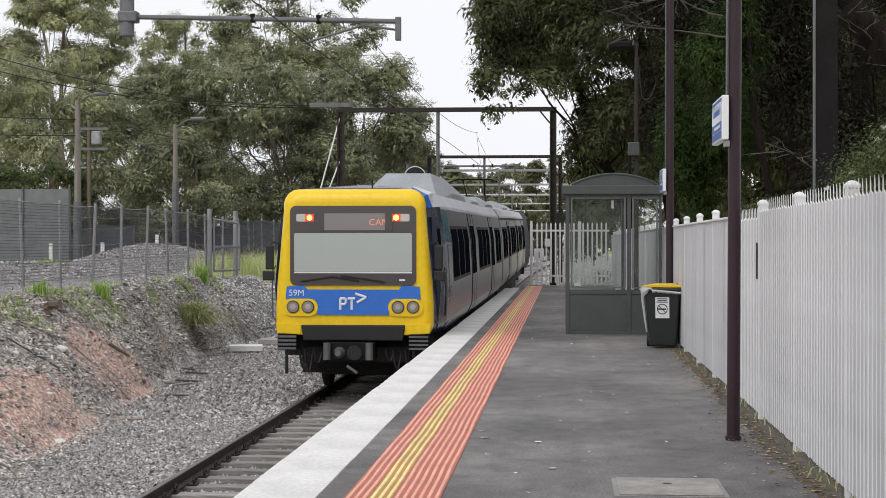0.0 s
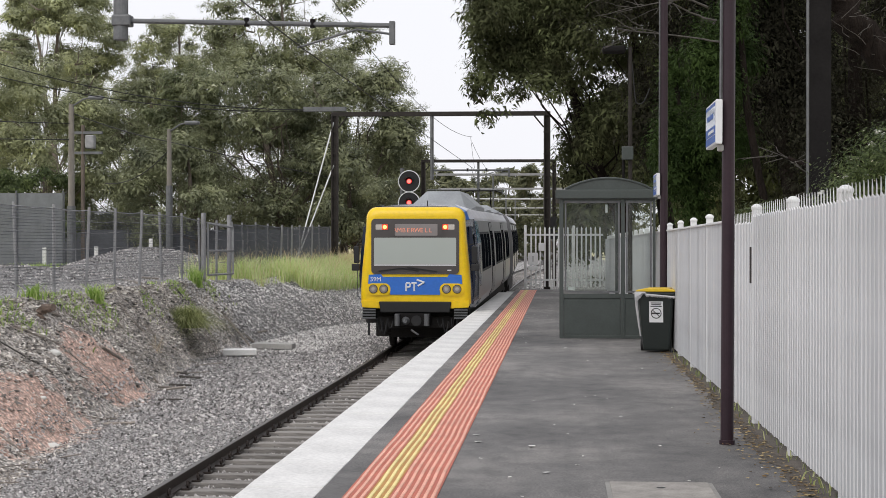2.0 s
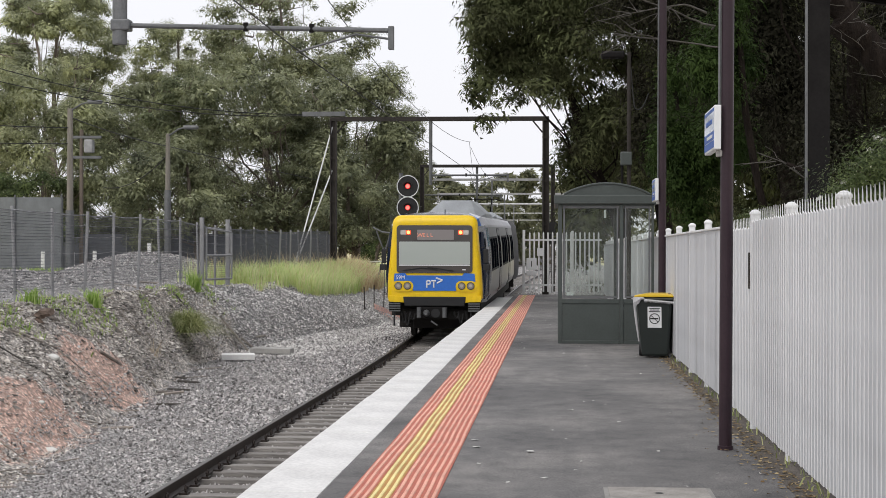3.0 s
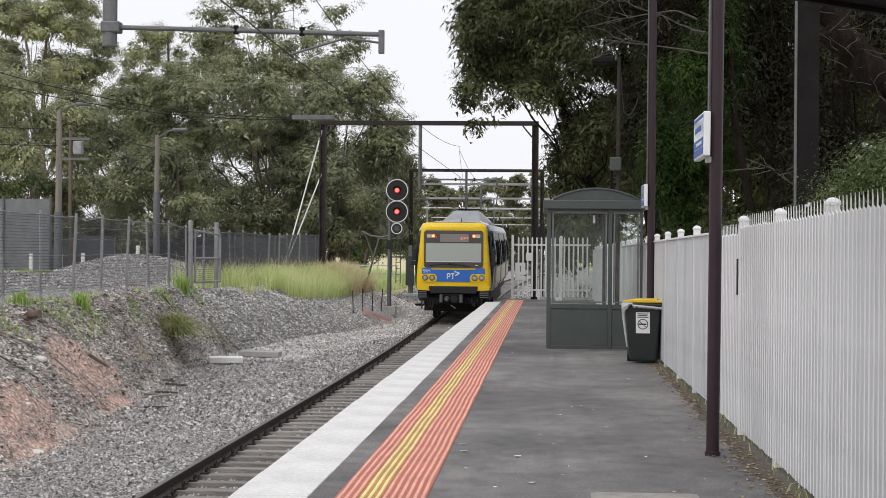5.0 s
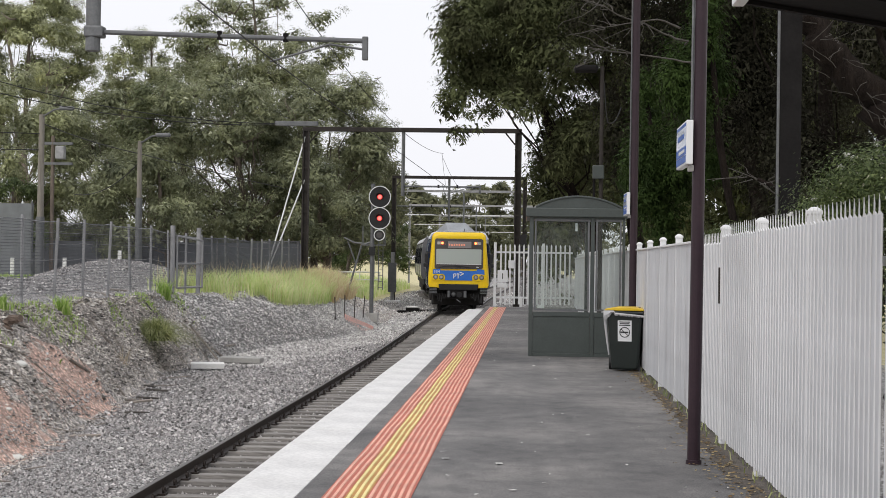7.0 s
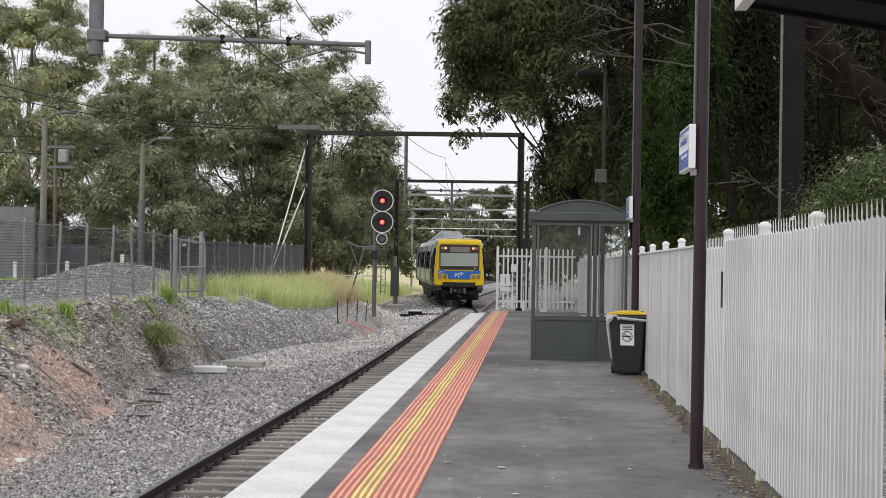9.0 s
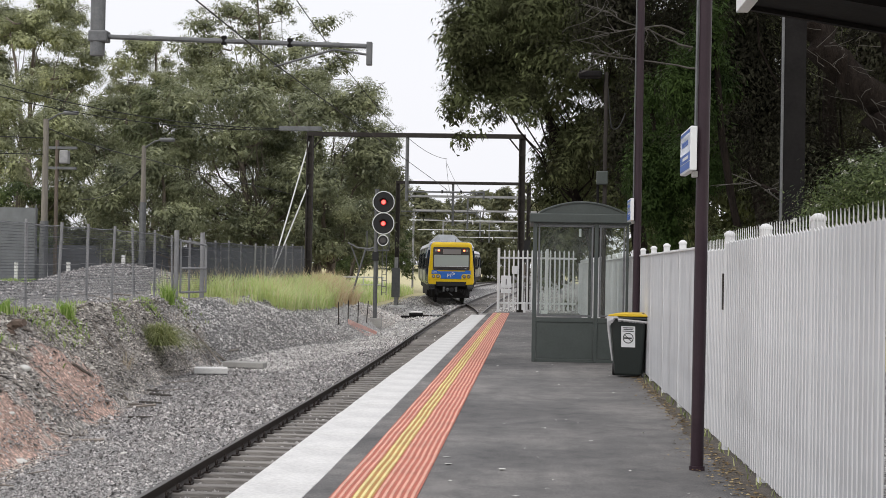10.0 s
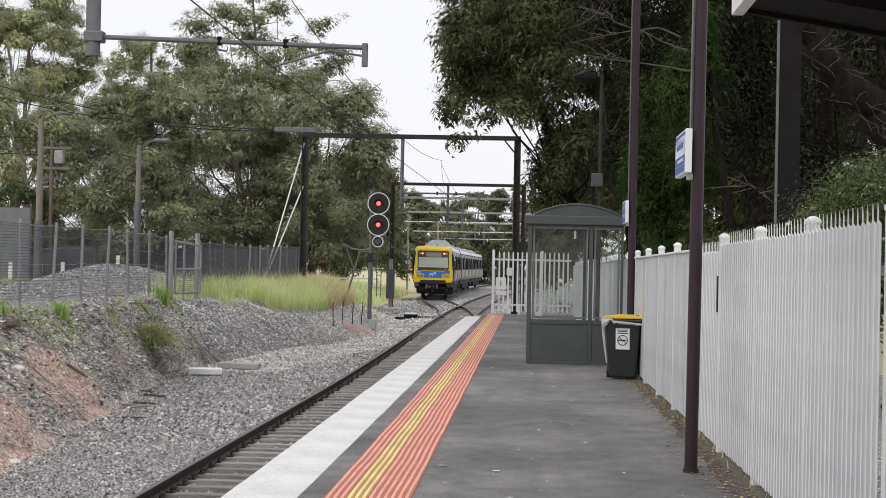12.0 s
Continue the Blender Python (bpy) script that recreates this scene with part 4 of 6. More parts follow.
    part("mast", box(-13.4, -13.1, y - 0.15, y + 0.15, 0.3, 7.6, 0.01), M["darksteel"], g1)
    part("beam", box(-13.4, 3.75, y - 0.12, y + 0.12, 7.6, 7.85, 0.01), M["darksteel"], g1)
    tb = part("hanging_tube", rod((-6.22, y, 4.55), (-6.22, y, 7.6), 0.105, seg=16), M["galv"], g1)
    part("clamp", box(-6.33, -6.06, y - 0.115, y + 0.115, 4.74, 4.9, 0.02), M["galv"], tb)
    arm(g1, -6.1, -2.33, y, 4.72, M["galv"], 0.1)
    g2 = gantry(64, -8.75, -0.42, 6.72, 0.6, -0.3, [(-4.92, 2.5)], M["gantry"])
    part("cross_head", box(-10.0, -8.3, 63.92, 64.08, 6.92, 7.1, 0.01), M["galv"], g2)
    for x, zt, xb in ((-8.8, 6.5, -10.2), (-8.8, 4.8, -10.2)):
        part("stay", rod((x, 64, zt), (xb + 0.1, 62.5, 0.85), 0.03, seg=6), M["white"], g2, "white guy stay")
    part("stay_block", box(-10.4, -9.8, 62.2, 62.8, 0.5, 0.95, 0.05), M["concrete"], g2)
    arm(g2, -4.85, -1.9, 64, 4.6, M["galv"])
    g3 = gantry(95, -7.8, -0.2, 6.5, -0.7, -0.7, [(-4.6, 2.4)], M["gantry"], 0.12)
    arm(g3, -7.6, -3.2, 95, 4.9, M["galv"])
    for y, xl, xr in ((122, -11.5, 2.2), (152, -11, 4), (185, -10, 6)):
        g4 = gantry(y, xl, xr, 6.9, -0.6, -0.6, [(-4.8, 2.3), (-1, 2.3)], M["fencegrey"], 0.09)
        arm(g4, xl + 0.4, -4.4, y, 5.2, M["white"])
        arm(g4, -4.2, 0.6, y, 5.2, M["white"])
    w = empty("overhead_wires", "thin dark contact and catenary wires above the track", "overhead wires")
    spans = [(-20, -3.6), (23, -3.62), (64, -3.35), (95, -3.2), (122, -2.7), (152, -1.8), (185, -0.3)]
    for (ya, xa), (yb, xb) in zip(spans, spans[1:]):
        part("contact_wire", tube([(xa, ya, 4.42 if ya < 60 else 4.7), (xb, yb, 4.42 if yb < 60 else 4.7)], 0.009), M["wire"], w)
        part("catenary_wire", tube(sag((xa, ya, 5.7), (xb, yb, 5.7 if yb < 60 else 5.9), 0.6), 0.008), M["wire"], w)
    for (ya, xa), (yb, xb) in zip([(64, -3.4), (95, -4.6), (122, -6.7), (152, -6.5), (185, -5.5)], [(95, -4.6), (122, -6.7), (152, -6.5), (185, -5.5), (230, -2.4)]):
        part("contact_wire", tube([(xa, ya, 4.75), (xb, yb, 4.75)], 0.009), M["wire"], w)
        part("catenary_wire", tube(sag((xa, ya, 5.9), (xb, yb, 5.9), 0.6), 0.008), M["wire"], w)


def build_signal():
    zb = ground_z(-6.28, 66)
    head_z = (4.24 - zb, 3.38 - zb, 2.7 - zb)
    s = empty("railway_signal", "two-headed railway colour signal showing red on a grey post", "railway signal", "", pose(-6.28, 66, zb))
    part("base", box(-0.28, 0.28, -0.25, 0.25, -0.1, 0.28, 0.02), M["concrete"], s)
    part("post", rod((0, 0, 0.28), (0, 0, 5.5), 0.085, seg=14), M["galv"], s)
    part("number_plate", box(-0.13, 0.13, -0.12, -0.09, 2.6, 2.95, 0.01), M["black"], s)
    for z, r in zip(head_z, (0.43, 0.43, 0.21)):
        h = part("head", rod((0.3, -0.2, z), (0.3, -0.12, z), r, seg=32), M["black"], s, "black round signal head with a white rim")
        ring = tube([(0.3 + r * math.cos(2 * math.pi * i / 32), -0.2, z + r * math.sin(2 * math.pi * i / 32)) for i in range(33)], 0.022, 6)
        part("rim", ring, M["signwhite"], h)
        part("lamp_case", rod((0.3, -0.12, z), (0.3, 0.2, z), r * 0.4, seg=16), M["darksteel"], h)
        if r > 0.3:
            part("lens", rod((0.3, -0.24, z), (0.3, -0.2, z), 0.11, seg=20), M["redlens"], h)
            part("lit_lamp", rod((0.3, -0.25, z), (0.3, -0.241, z), 0.08, seg=20), M["redlamp"], h)
            part("hood", prism([(0.3 + 0.19 * math.cos(radians(a)), z + 0.19 * math.sin(radians(a))) for a in range(20, 161, 14)] + [(0.3 + 0.17 * math.cos(radians(a)), z + 0.17 * math.sin(radians(a))) for a in range(160, 19, -14)], -0.42, -0.2), M["black"], h)
        else:
            part("lens", rod((0.3, -0.21, z), (0.3, -0.2, z), 0.12, seg=16), M["gloss"], h)
    ld = bmesh.new()
    for x in (0.24, 0.42):
        add_rod(ld, (x, 0.25, 1.2), (x, 0.25, 5.2), 0.02, seg=6)
    for i in range(16):
        add_rod(ld, (0.24, 0.25, 1.3 + i * 0.25), (0.42, 0.25, 1.3 + i * 0.25), 0.014, seg=5)
    part("ladder", ld, M["galv"], s)
    pl = box(-0.4, 0.5, -0.05, 0.5, 3.0, 3.04)
    for x, y in ((-0.4, 0.5), (0.5, 0.5), (-0.4, 0), (0.5, 0)):
        add_rod(pl, (x, y, 3.04), (x, y, 3.8), 0.014, seg=5)
    part("platform", pl, M["galv"], s)
    # bracket post of pipe beside the signal
    b = empty("pipe_stay", "slanted grey pipe stay with a cross arm near the signal", "pipe stay", "", pose(-7.15, 68, ground_z(-7.15, 68)))
    part("leg", rod((-0.45, 0, 0), (0.25, 0, 2.5), 0.04, seg=8), M["galv"], b)
    part("arm", tube([(-0.5, 0, 2.75), (-0.1, 0, 2.55), (0.4, 0, 2.5), (0.75, 0, 2.62)], 0.04, 8), M["galv"], b)
    part("brace", rod((-0.35, 0, 2.62), (0.0, 0, 1.7), 0.03, seg=8), M["galv"], b)
    c = empty("level_crossing_light", "level crossing light with two black discs on a post", "crossing light", "", pose(-0.9, 70, ground_z(-0.9, 70)))
    part("post", rod((0.55, 0, 0), (0.55, 0, 4.6), 0.06), M["galv"], c)
    for z in (3.55, 3.05):
        part("disc", rod((0.75, -0.1, z), (0.75, 0, z), 0.25, seg=20), M["black"], c)
    for sgn in (-1, 1):
        part("cross_board", box(-0.36, 0.36, -0.13, -0.11, -0.05, 0.05), M["fencegrey"], c, m=pose(0.4, 0, 2.0, 0, 42 * sgn, 0))
    t = empty("trackside_cabinet", "slim grey trackside box on a gantry foot", "cabinet", "", pose(-7.8, 94.6, ground_z(-7.8, 94.6)))
    part("post", box(-0.1, 0.1, -0.1, 0.1, 0, 2.9, 0.01), M["fencegrey"], t)
    part("box", box(-0.24, 0.24, -0.26, -0.1, 0.6, 2.3, 0.02), M["galv"], t)
    part("plinth", box(-0.4, 0.5, -0.4, 0.3, -0.1, 0.12, 0.02), M["paleconcrete"], t)


# ---- beyond the track ----
def build_wire_fence():
    post = bpy.data.meshes.new("post")
    bm = rod((0, 0, -0.3), (0, 0, 1.86), 0.035, seg=8)
    bm.to_mesh(post)
    bm.free()
    post.materials.append(M["fencegrey"])
    rng = random.Random(5)
    line = [(-10.35, 17.0 + 2.3 * i) for i in range(16)]
    bx, by = line[-1]
    line += [(bx + 0.16 * i, by + 1.35 * i) for i in range(1, 10)]
    for i, ((x, y), (x2, y2)) in enumerate(zip(line, line[1:])):
        z, z2 = ground_z(x, y), ground_z(x2, y2)
        f = empty("wire_fence_panel", "grey wire fence panel backed with dark shade cloth", "fence panel", "grey wire fence on the bank", pose(x, y, z))
        lean = rng.uniform(-3, 3)
        p = new("post", post)
        p.parent = f
        p.matrix_basis = pose(0, 0, 0, lean * 0.6, lean, 0)
        d = Vector((x2 - x, y2 - y, z2 - z))
        for h in (0.25, 0.6, 0.95, 1.3, 1.55, 1.78):
            part("wire", tube(sag((0, 0, h), (d.x, d.y, d.z + h), 0.03, 4), 0.006 if h < 1.7 else 0.012, 4), M["fencegrey"], f)
        verts, faces = [], []
        k = 0
        # woven cloth as narrow tapes with open gaps
        tape = 0.007 if i < 15 else 0.017
        for j in range(26 if i < 15 else 56):
            h = 1.765 - j * (0.062 if i < 15 else 0.029)
            verts += [(0.02, 0, h), (d.x + 0.02, d.y, d.z + h), (d.x + 0.02, d.y, d.z + h + tape), (0.02, 0, h + tape)]
            faces.append((k, k + 1, k + 2, k + 3))
            k += 4
        for j in range(60):
            u = j / 60
            a, b = u * d, (u + 0.004) * d
            verts += [(a.x + 0.024, a.y, a.z + 0.15), (b.x + 0.024, b.y, b.z + 0.15), (b.x + 0.024, b.y, b.z + 1.77), (a.x + 0.024, a.y, a.z + 1.77)]
            faces.append((k, k + 1, k + 2, k + 3))
            k += 4
        from_lists("mesh_cloth", verts, faces, M["cloth"], f)
    g_ = empty("fence_gate", "leaning grey pipe gate between two thick fence posts", "gate", "", pose(-10.25, 46.9, ground_z(-10.3, 47)))
    part("gate_post", rod((0, 0, -0.2), (0, 0, 2.0), 0.07), M["fencegrey"], g_)
    part("gate_post", rod((0.15, 3.0, -0.2), (0.15, 3.0, 2.0), 0.07), M["fencegrey"], g_)
    fr = bmesh.new()
    for a, b in (((0, 0, 0.2), (0, 2.2, 0.2)), ((0, 2.2, 0.2), (0, 2.2, 1.6)), ((0, 2.2, 1.6), (0, 0, 1.7)), ((0, 0, 1.7), (0, 0, 0.2)), ((0, 0, 0.9), (0, 2.2, 0.9))):
        add_rod(fr, a, b, 0.03, seg=6)
    part("leaf", fr, M["fencegrey"], g_, m=pose(0.1, 0.15, 0, 0, 0, -8))
    # second fence far behind, all shade cloth
    b = empty("cloth_fence", "dark shade-cloth fence with thin steel posts", "fence")
    zb = ground_z(-25, 66)
    part("cloth", box(-30, -20.2, 66, 66.03, zb, zb + 3.2), M["fadedcloth"], b)
    for i in range(6):
        part("post", rod((-30 + 1.95 * i, 65.95, zb - 0.1), (-30 + 1.95 * i, 65.95, zb + 3.3), 0.04, seg=8), M["galv"], b)
    far = empty("cloth_fence", "dark shade-cloth fence at the back of the yard", "fence")
    zb = ground_z(-16, 76)
    part("cloth", box(-24, -10.5, 76, 76.03, zb - 0.2, zb + 2.1), M["cloth"], far)
    for i in range(8):
        part("post", rod((-24 + 1.9 * i, 75.95, zb - 0.1), (-24 + 1.9 * i, 75.95, zb + 2.2), 0.035, seg=8), M["fencegrey"], far)
    for x in (-20.4, -19.2, -18.3, -16.1):
        q = empty("marker_post", "short white marker post behind the fence", "post", "white marker posts", pose(x, 64, ground_z(x, 64)))
        part("stake", box(-0.07, 0.07, -0.05, 0.05, -0.1, 0.95, 0.01), M["paleconcrete"], q)


def power_pole(x, y, h, r, arm_len, label):
    z = ground_z(x, y) - 0.2
    p = empty("power_pole", label, "power pole", "timber power poles", pose(x, y, z))
    part("shaft", rod((0, 0, 0), (0, 0, h), r, r * 0.72, 14), M["pole"], p)
    part("sleeve", rod((0, 0, 0), (0, 0, 2.6), r * 1.12, seg=14), M["galv"], p, "grey steel sleeve")
    a = part("lamp_arm", tube([(0, 0, h - 0.1), (arm_len * 0.6, -0.3, h + 0.15), (arm_len, -0.5, h + 0.2)], 0.03, 6), M["galv"], p)
    part("lamp_head", box(arm_len - 0.1, arm_len + 0.45, -0.62, -0.38, h + 0.12, h + 0.26, 0.05), M["galv"], a)
    return p


def build_poles():
    power_pole(-18.1, 60, 6.4, 0.14, 0.9, "grey timber power pole with a street lamp arm")
    power_pole(-14.4, 60, 4.7, 0.11, 0.8, "short grey timber pole with a small lamp arm")
    tp = empty("transformer_frame", "grey steel transformer frame on a far pole", "transformer", "", pose(-21.2, 72, ground_z(-21.2, 72)))
    part("pole", rod((0, 0, -0.2), (0, 0, 6.6), 0.085), M["bark"], tp)
    for z in (5.3, 6.2):
        part("crossarm", box(-0.4, 0.9, -0.08, 0.08, z, z + 0.12), M["galv"], tp)
    part("tank", box(0.15, 0.55, -0.2, 0.2, 5.55, 6.15, 0.05), M["fencegrey"], tp)
    w = empty("power_lines", "thin dark power lines strung between poles", "power lines")
    for a, b, d in (((-18.1, 60, 6.2), (-30, 40, 6.6), 0.4), ((-18.1, 60, 6.6), (-14.4, 60, 5.5), 0.1), ((-14.4, 60, 5.5), (-3.0, 130, 5.2), 0.5),
                    ((-9.9, 64, 7.0), (-26, 50, 10.6), 1.2), ((-9.9, 64, 6.95), (-26, 50, 9.7), 1.1), ((-14.4, 60, 5.2), (-18.5, 66, 4.2), 0.4), ((-18.1, 60, 5.6), (-30, 44, 5.4), 0.2)):
        part("cable", tube(sag(a, b, d), 0.017), M["wire"], w)
    fl = empty("flood_light_pole", "tall slim pole with a floodlight and junction box", "light pole", "", pose(1.5, 34.2, 0))
    part("shaft", rod((0, 0, 0), (0, 0, 5.75), 0.05, 0.04), M["gantry"], fl)
    part("shaft", rod((-0.14, 0, 0), (-0.14, 0, 3.6), 0.03), M["darksteel"], fl)
    part("junction_box", box(-0.18, 0.06, -0.14, -0.06, 3.4, 3.68, 0.02), M["greypaint"], fl)
    part("flood_light", box(-0.58, -0.1, -0.2, 0.15, 5.62, 5.76, 0.04), M["darksteel"], fl)
    part("cable", tube(sag((0.04, 0, 5.4), (0.12, 0, 4.6), 0.1) + sag((0.12, 0, 4.6), (0.4, 0, 4.9), 0.15), 0.012), M["wire"], fl)
    pipe = empty("pipe_barrier", "white pipe barrier in the grass beyond the signal", "barrier", "", pose(-13.6, 118, ground_z(-13.6, 118)))
    for z in (0.5, 1.05):
        part("rail", rod((0, 0, z), (3.0, 0, z), 0.045), M["white"], pipe)
    for x in (0.1, 1.5, 2.9):
        part("post", rod((x, 0, -0.2), (x, 0, 1.07), 0.04), M["white"], pipe)
    for i, x in enumerate((-6.95, -6.8, -6.62, -6.45)):
        st = empty("steel_stake", "rusty steel stake holding torn orange mesh", "stake", "rusty stakes", pose(x, 59.3 + i * 1.7, ground_z(x, 59.3 + 1.7 * i) - 0.1))
        part("stake", rod((0, 0, 0), (0.03 * i - 0.03, 0, 0.95), 0.02, seg=5), M["rail"], st)
    om = bmesh.new()
    for i in range(16):
        a = -7.1 + i * 0.06
        add_rod(om, (a + 0.35, 60.6 + i * 0.12, ground_z(a + 0.35, 61) + 0.2 - i * 0.008), (a + 0.42, 60.7 + i * 0.12, ground_z(a + 0.42, 61) - 0.02), 0.012, seg=4)
    for k in range(5):
        add_rod(om, (-6.75, 60.6, ground_z(-6.75, 60.6) + 0.03 + 0.04 * k), (-5.85, 62.4, ground_z(-5.85, 62.4) + 0.02 + 0.025 * k), 0.012, seg=4)
    tagged(part("safety_mesh", om, M["orange"]), "torn orange plastic safety mesh on the ballast", "safety mesh")
    for x, y, l_, rz, nm, mt in ((-8.2, 41.9, 0.85, 12, "white_plank", "paleconcrete"), (-7.72, 44.2, 1.2, -14, "grey_plank", "concrete")):
        zz = ground_z(x, y)
        tagged(part(nm, box(-l_ / 2, l_ / 2, -0.13, 0.13, 0.0, 0.15, 0.015), M[mt], m=pose(x, y, zz + 0.05, 5, 0, rz)), "short concrete sleeper lying on the ballast" if mt == "concrete" else "short white painted block lying on the ballast", "sleeper block")


# ---- plants ----
def leaves(name, blobs, n, size, material, parent, seed, droop=0.5, cluster=26, slim=0.3, shell=0.45, loose=1.0):
    """A crown of small leaves in sprays over uneven lobes (centre, radii)."""
    rng = np.random.default_rng(seed)
    vol = np.array([b[3] * b[4] + b[4] * b[5] + b[3] * b[5] for b in blobs])
    n = int(n * 1.1)
    kc = max(1, n // cluster)
    which = rng.choice(len(blobs), kc, p=vol / vol.sum())
    bl = np.array(blobs, float)[which]
    d = rng.standard_normal((kc, 3))
    d /= np.linalg.norm(d, axis=1)[:, None]
    rad = 1 - shell * rng.random(kc) ** 1.5
    rad *= 0.78 + 0.3 * np.sin(d[:, 0] * 5 + bl[:, 0] + seed) * np.sin(d[:, 2] * 6 + bl[:, 1]) + 0.12 * rng.standard_normal(kc)
    c = bl[:, :3] + d * bl[:, 3:6] * rad[:, None]
    n = kc * cluster
    spread_ = loose * (0.22 + 0.07 * bl[:, 3:6].mean(1)) * (0.6 + 0.8 * rng.random(kc))
    u = rng.standard_normal((n, 3))
    u /= np.linalg.norm(u, axis=1)[:, None]
    u[:, 2] = np.where(rng.random(n) < 0.6, np.abs(u[:, 2]), u[:, 2])
    reach = (0.35 + 1.25 * rng.random(n) ** 0.6) * np.repeat(spread_, cluster)
    p = np.repeat(c, cluster, 0) + u * reach[:, None] * np.array([1.15, 1.15, 0.8])
    # blades of one spray face outwards and up, so that each spray has a lit top and a shaded belly
    face = 0.9 * u + 0.5 * np.repeat(d, cluster, 0) + 0.26 * rng.standard_normal((n, 3)) + np.array([0, 0, 0.45])
    face /= np.linalg.norm(face, axis=1)[:, None]
    ax = rng.standard_normal((n, 3))
    ax[:, 2] -= droop * 2
    ax -= face * (ax * face).sum(1)[:, None]
    ax /= np.linalg.norm(ax, axis=1)[:, None]
    sd = np.cross(ax, face)
    ln = size * (0.6 + 0.8 * rng.random(n))[:, None]
    wd = ln * slim
    v = np.stack([p - sd * wd * 0.5, p + sd * wd * 0.5, p + ax * ln], 1).reshape(-1, 3)
    me = bpy.data.meshes.new(name)
    me.vertices.add(3 * n)
    me.vertices.foreach_set("co", v.astype(np.float32).ravel())
    me.loops.add(3 * n)
    me.loops.foreach_set("vertex_index", np.arange(3 * n, dtype=np.int32))
    me.polygons.add(n)
    me.polygons.foreach_set("loop_start", np.arange(0, 3 * n, 3, dtype=np.int32))
    me.update(calc_edges=True)
    return link_mesh(name, me, material, parent)


def limb(points, r0, r1, seed, wob=0.12):
    rng = random.Random(seed)
    pts = [Vector(p) for p in points]
    out = []
    for a, b in zip(pts, pts[1:]):
        out += [a.lerp(b, i / 4) + Vector((rng.uniform(-wob, wob), rng.uniform(-wob, wob), 0)) * (1 if i else 0) for i in range(4)]
    out.append(pts[-1])
    k = len(out) - 1
    return tube(out, [r0 + (r1 - r0) * i / k for i in range(k + 1)], 7)


def tree(name, base, blobs, n, size, leaf, bark, seed, label, trunk=0.28, droop=0.6, slim=0.4, shell=0.5, cluster=26, twigs=True, core=0):
    x, y = base
    z = ground_z(x, y) - 0.15
    t = empty(name, label, "tree", "", pose(x, y, z))
    blobs = [q for q in blobs if math.hypot(q[0] / q[1] - 0.216, (q[2] - 1.6) / q[1] - 0.084) > 0.006 + (0.75 if q[1] > 40 else 0.5) * q[3] / q[1]]
    loc = [(bx - x, by - y, bz - z, a, b, c) for bx, by, bz, a, b, c in blobs]
    top = max(loc, key=lambda q: q[2])
    fork = Vector((0.3 * top[0], 0.3 * top[1], 0.35 * top[2]))
    part("trunk", limb([(0, 0, 0), fork, (top[0], top[1], top[2])], trunk, 0.05, seed), bark, t, smooth=True)
    rng = random.Random(seed)
    for i, q in enumerate(loc):
        if i % (3 if twigs else 5) or not twigs and q[2] < 0.75 * top[2]:
            continue
        lb = part("limb", limb([fork * rng.uniform(0.7, 1.1), (q[0] * 0.6, q[1] * 0.6, fork.z + (q[2] - fork.z) * 0.45), (q[0], q[1], q[2])], trunk * (0.17 if twigs else 0.12), 0.015, seed + i, 0.25), bark, t, smooth=True)
        if twigs:
            for k in range(3):
                a, e = rng.uniform(0, 6.28), rng.uniform(-0.4, 0.9)
                tip = (q[0] + q[3] * 0.85 * math.cos(a), q[1] + q[4] * 0.85 * math.sin(a), q[2] + q[5] * 0.8 * e)
                part("branch", limb([(q[0] * 0.8, q[1] * 0.8, q[2] - q[5] * 0.35), tip], 0.05, 0.012, seed + 7 * k, 0.15), bark, lb, smooth=True)
    leaves("crown", loc, n * 1.35 if twigs else n, size * 0.74 if twigs else size, leaf, t, seed, droop, 110 if twigs else cluster, slim, shell, 0.8 if twigs else 0.72)
    if core:
        leaves("inner_crown", [(a, b, c, d * 0.68, e * 0.68, f * 0.68) for a, b, c, d, e, f in loc], core * (1.3 if twigs else 2.0), (1.8 if twigs else 1.6 if y < 45 else 2.1) * size, leaf, t, seed + 500, droop, 10, 0.5, 0.95)
    return t


def lobes(cx, cy, cz, rx, ry, rz, k, seed, small=0.42):
    """Uneven lobes filling an ellipsoid."""
    rng = random.Random(seed)
    out = []
    for i in range(k):
        a, e = rng.uniform(0, 2 * math.pi), rng.uniform(-0.9, 1)
        q = math.sqrt(max(0, 1 - e * e))
        u = rng.uniform(0.4, 0.84)
        s = small * rng.uniform(0.5, 1.35)
        out.append((cx + rx * u * q * math.cos(a), cy + ry * u * q * math.sin(a), cz + rz * u * e, rx * s, ry * s, rz * s))
    return out


def build_left_trees():
    def at(px, py, y):
        """Plan helper: bearing and rise from the eye per metre of distance."""
        return (px - 998) * y / 2900, 1.6 + (430 - py) * y / 2900
    def crown(px, py, y, rpx, rpy, k, seed, small=0.42, deep=None):
        cx, cz = at(px, py, y)
        r, rz = rpx * y / 2900, rpy * y / 2900
        return lobes(cx, y, cz, r, deep or r, rz, int(k * 1.6), seed, small * 0.8)
    g_, gy = M["gum"], M["gumyellow"]
    lab = "large grey-green gum tree with drooping leaves"
    tree("gum_tree", (-13.5, 82), crown(430, 235, 82, 225, 190, 34, 1, 0.36), 70000, 0.140, g_, M["bark"], 11, lab, 0.4, core=9000)
    tree("gum_tree", (-11.2, 86), crown(630, 205, 86, 145, 150, 24, 2, 0.36), 44000, 0.140, g_, M["bark"], 12, lab, 0.35, core=9000)
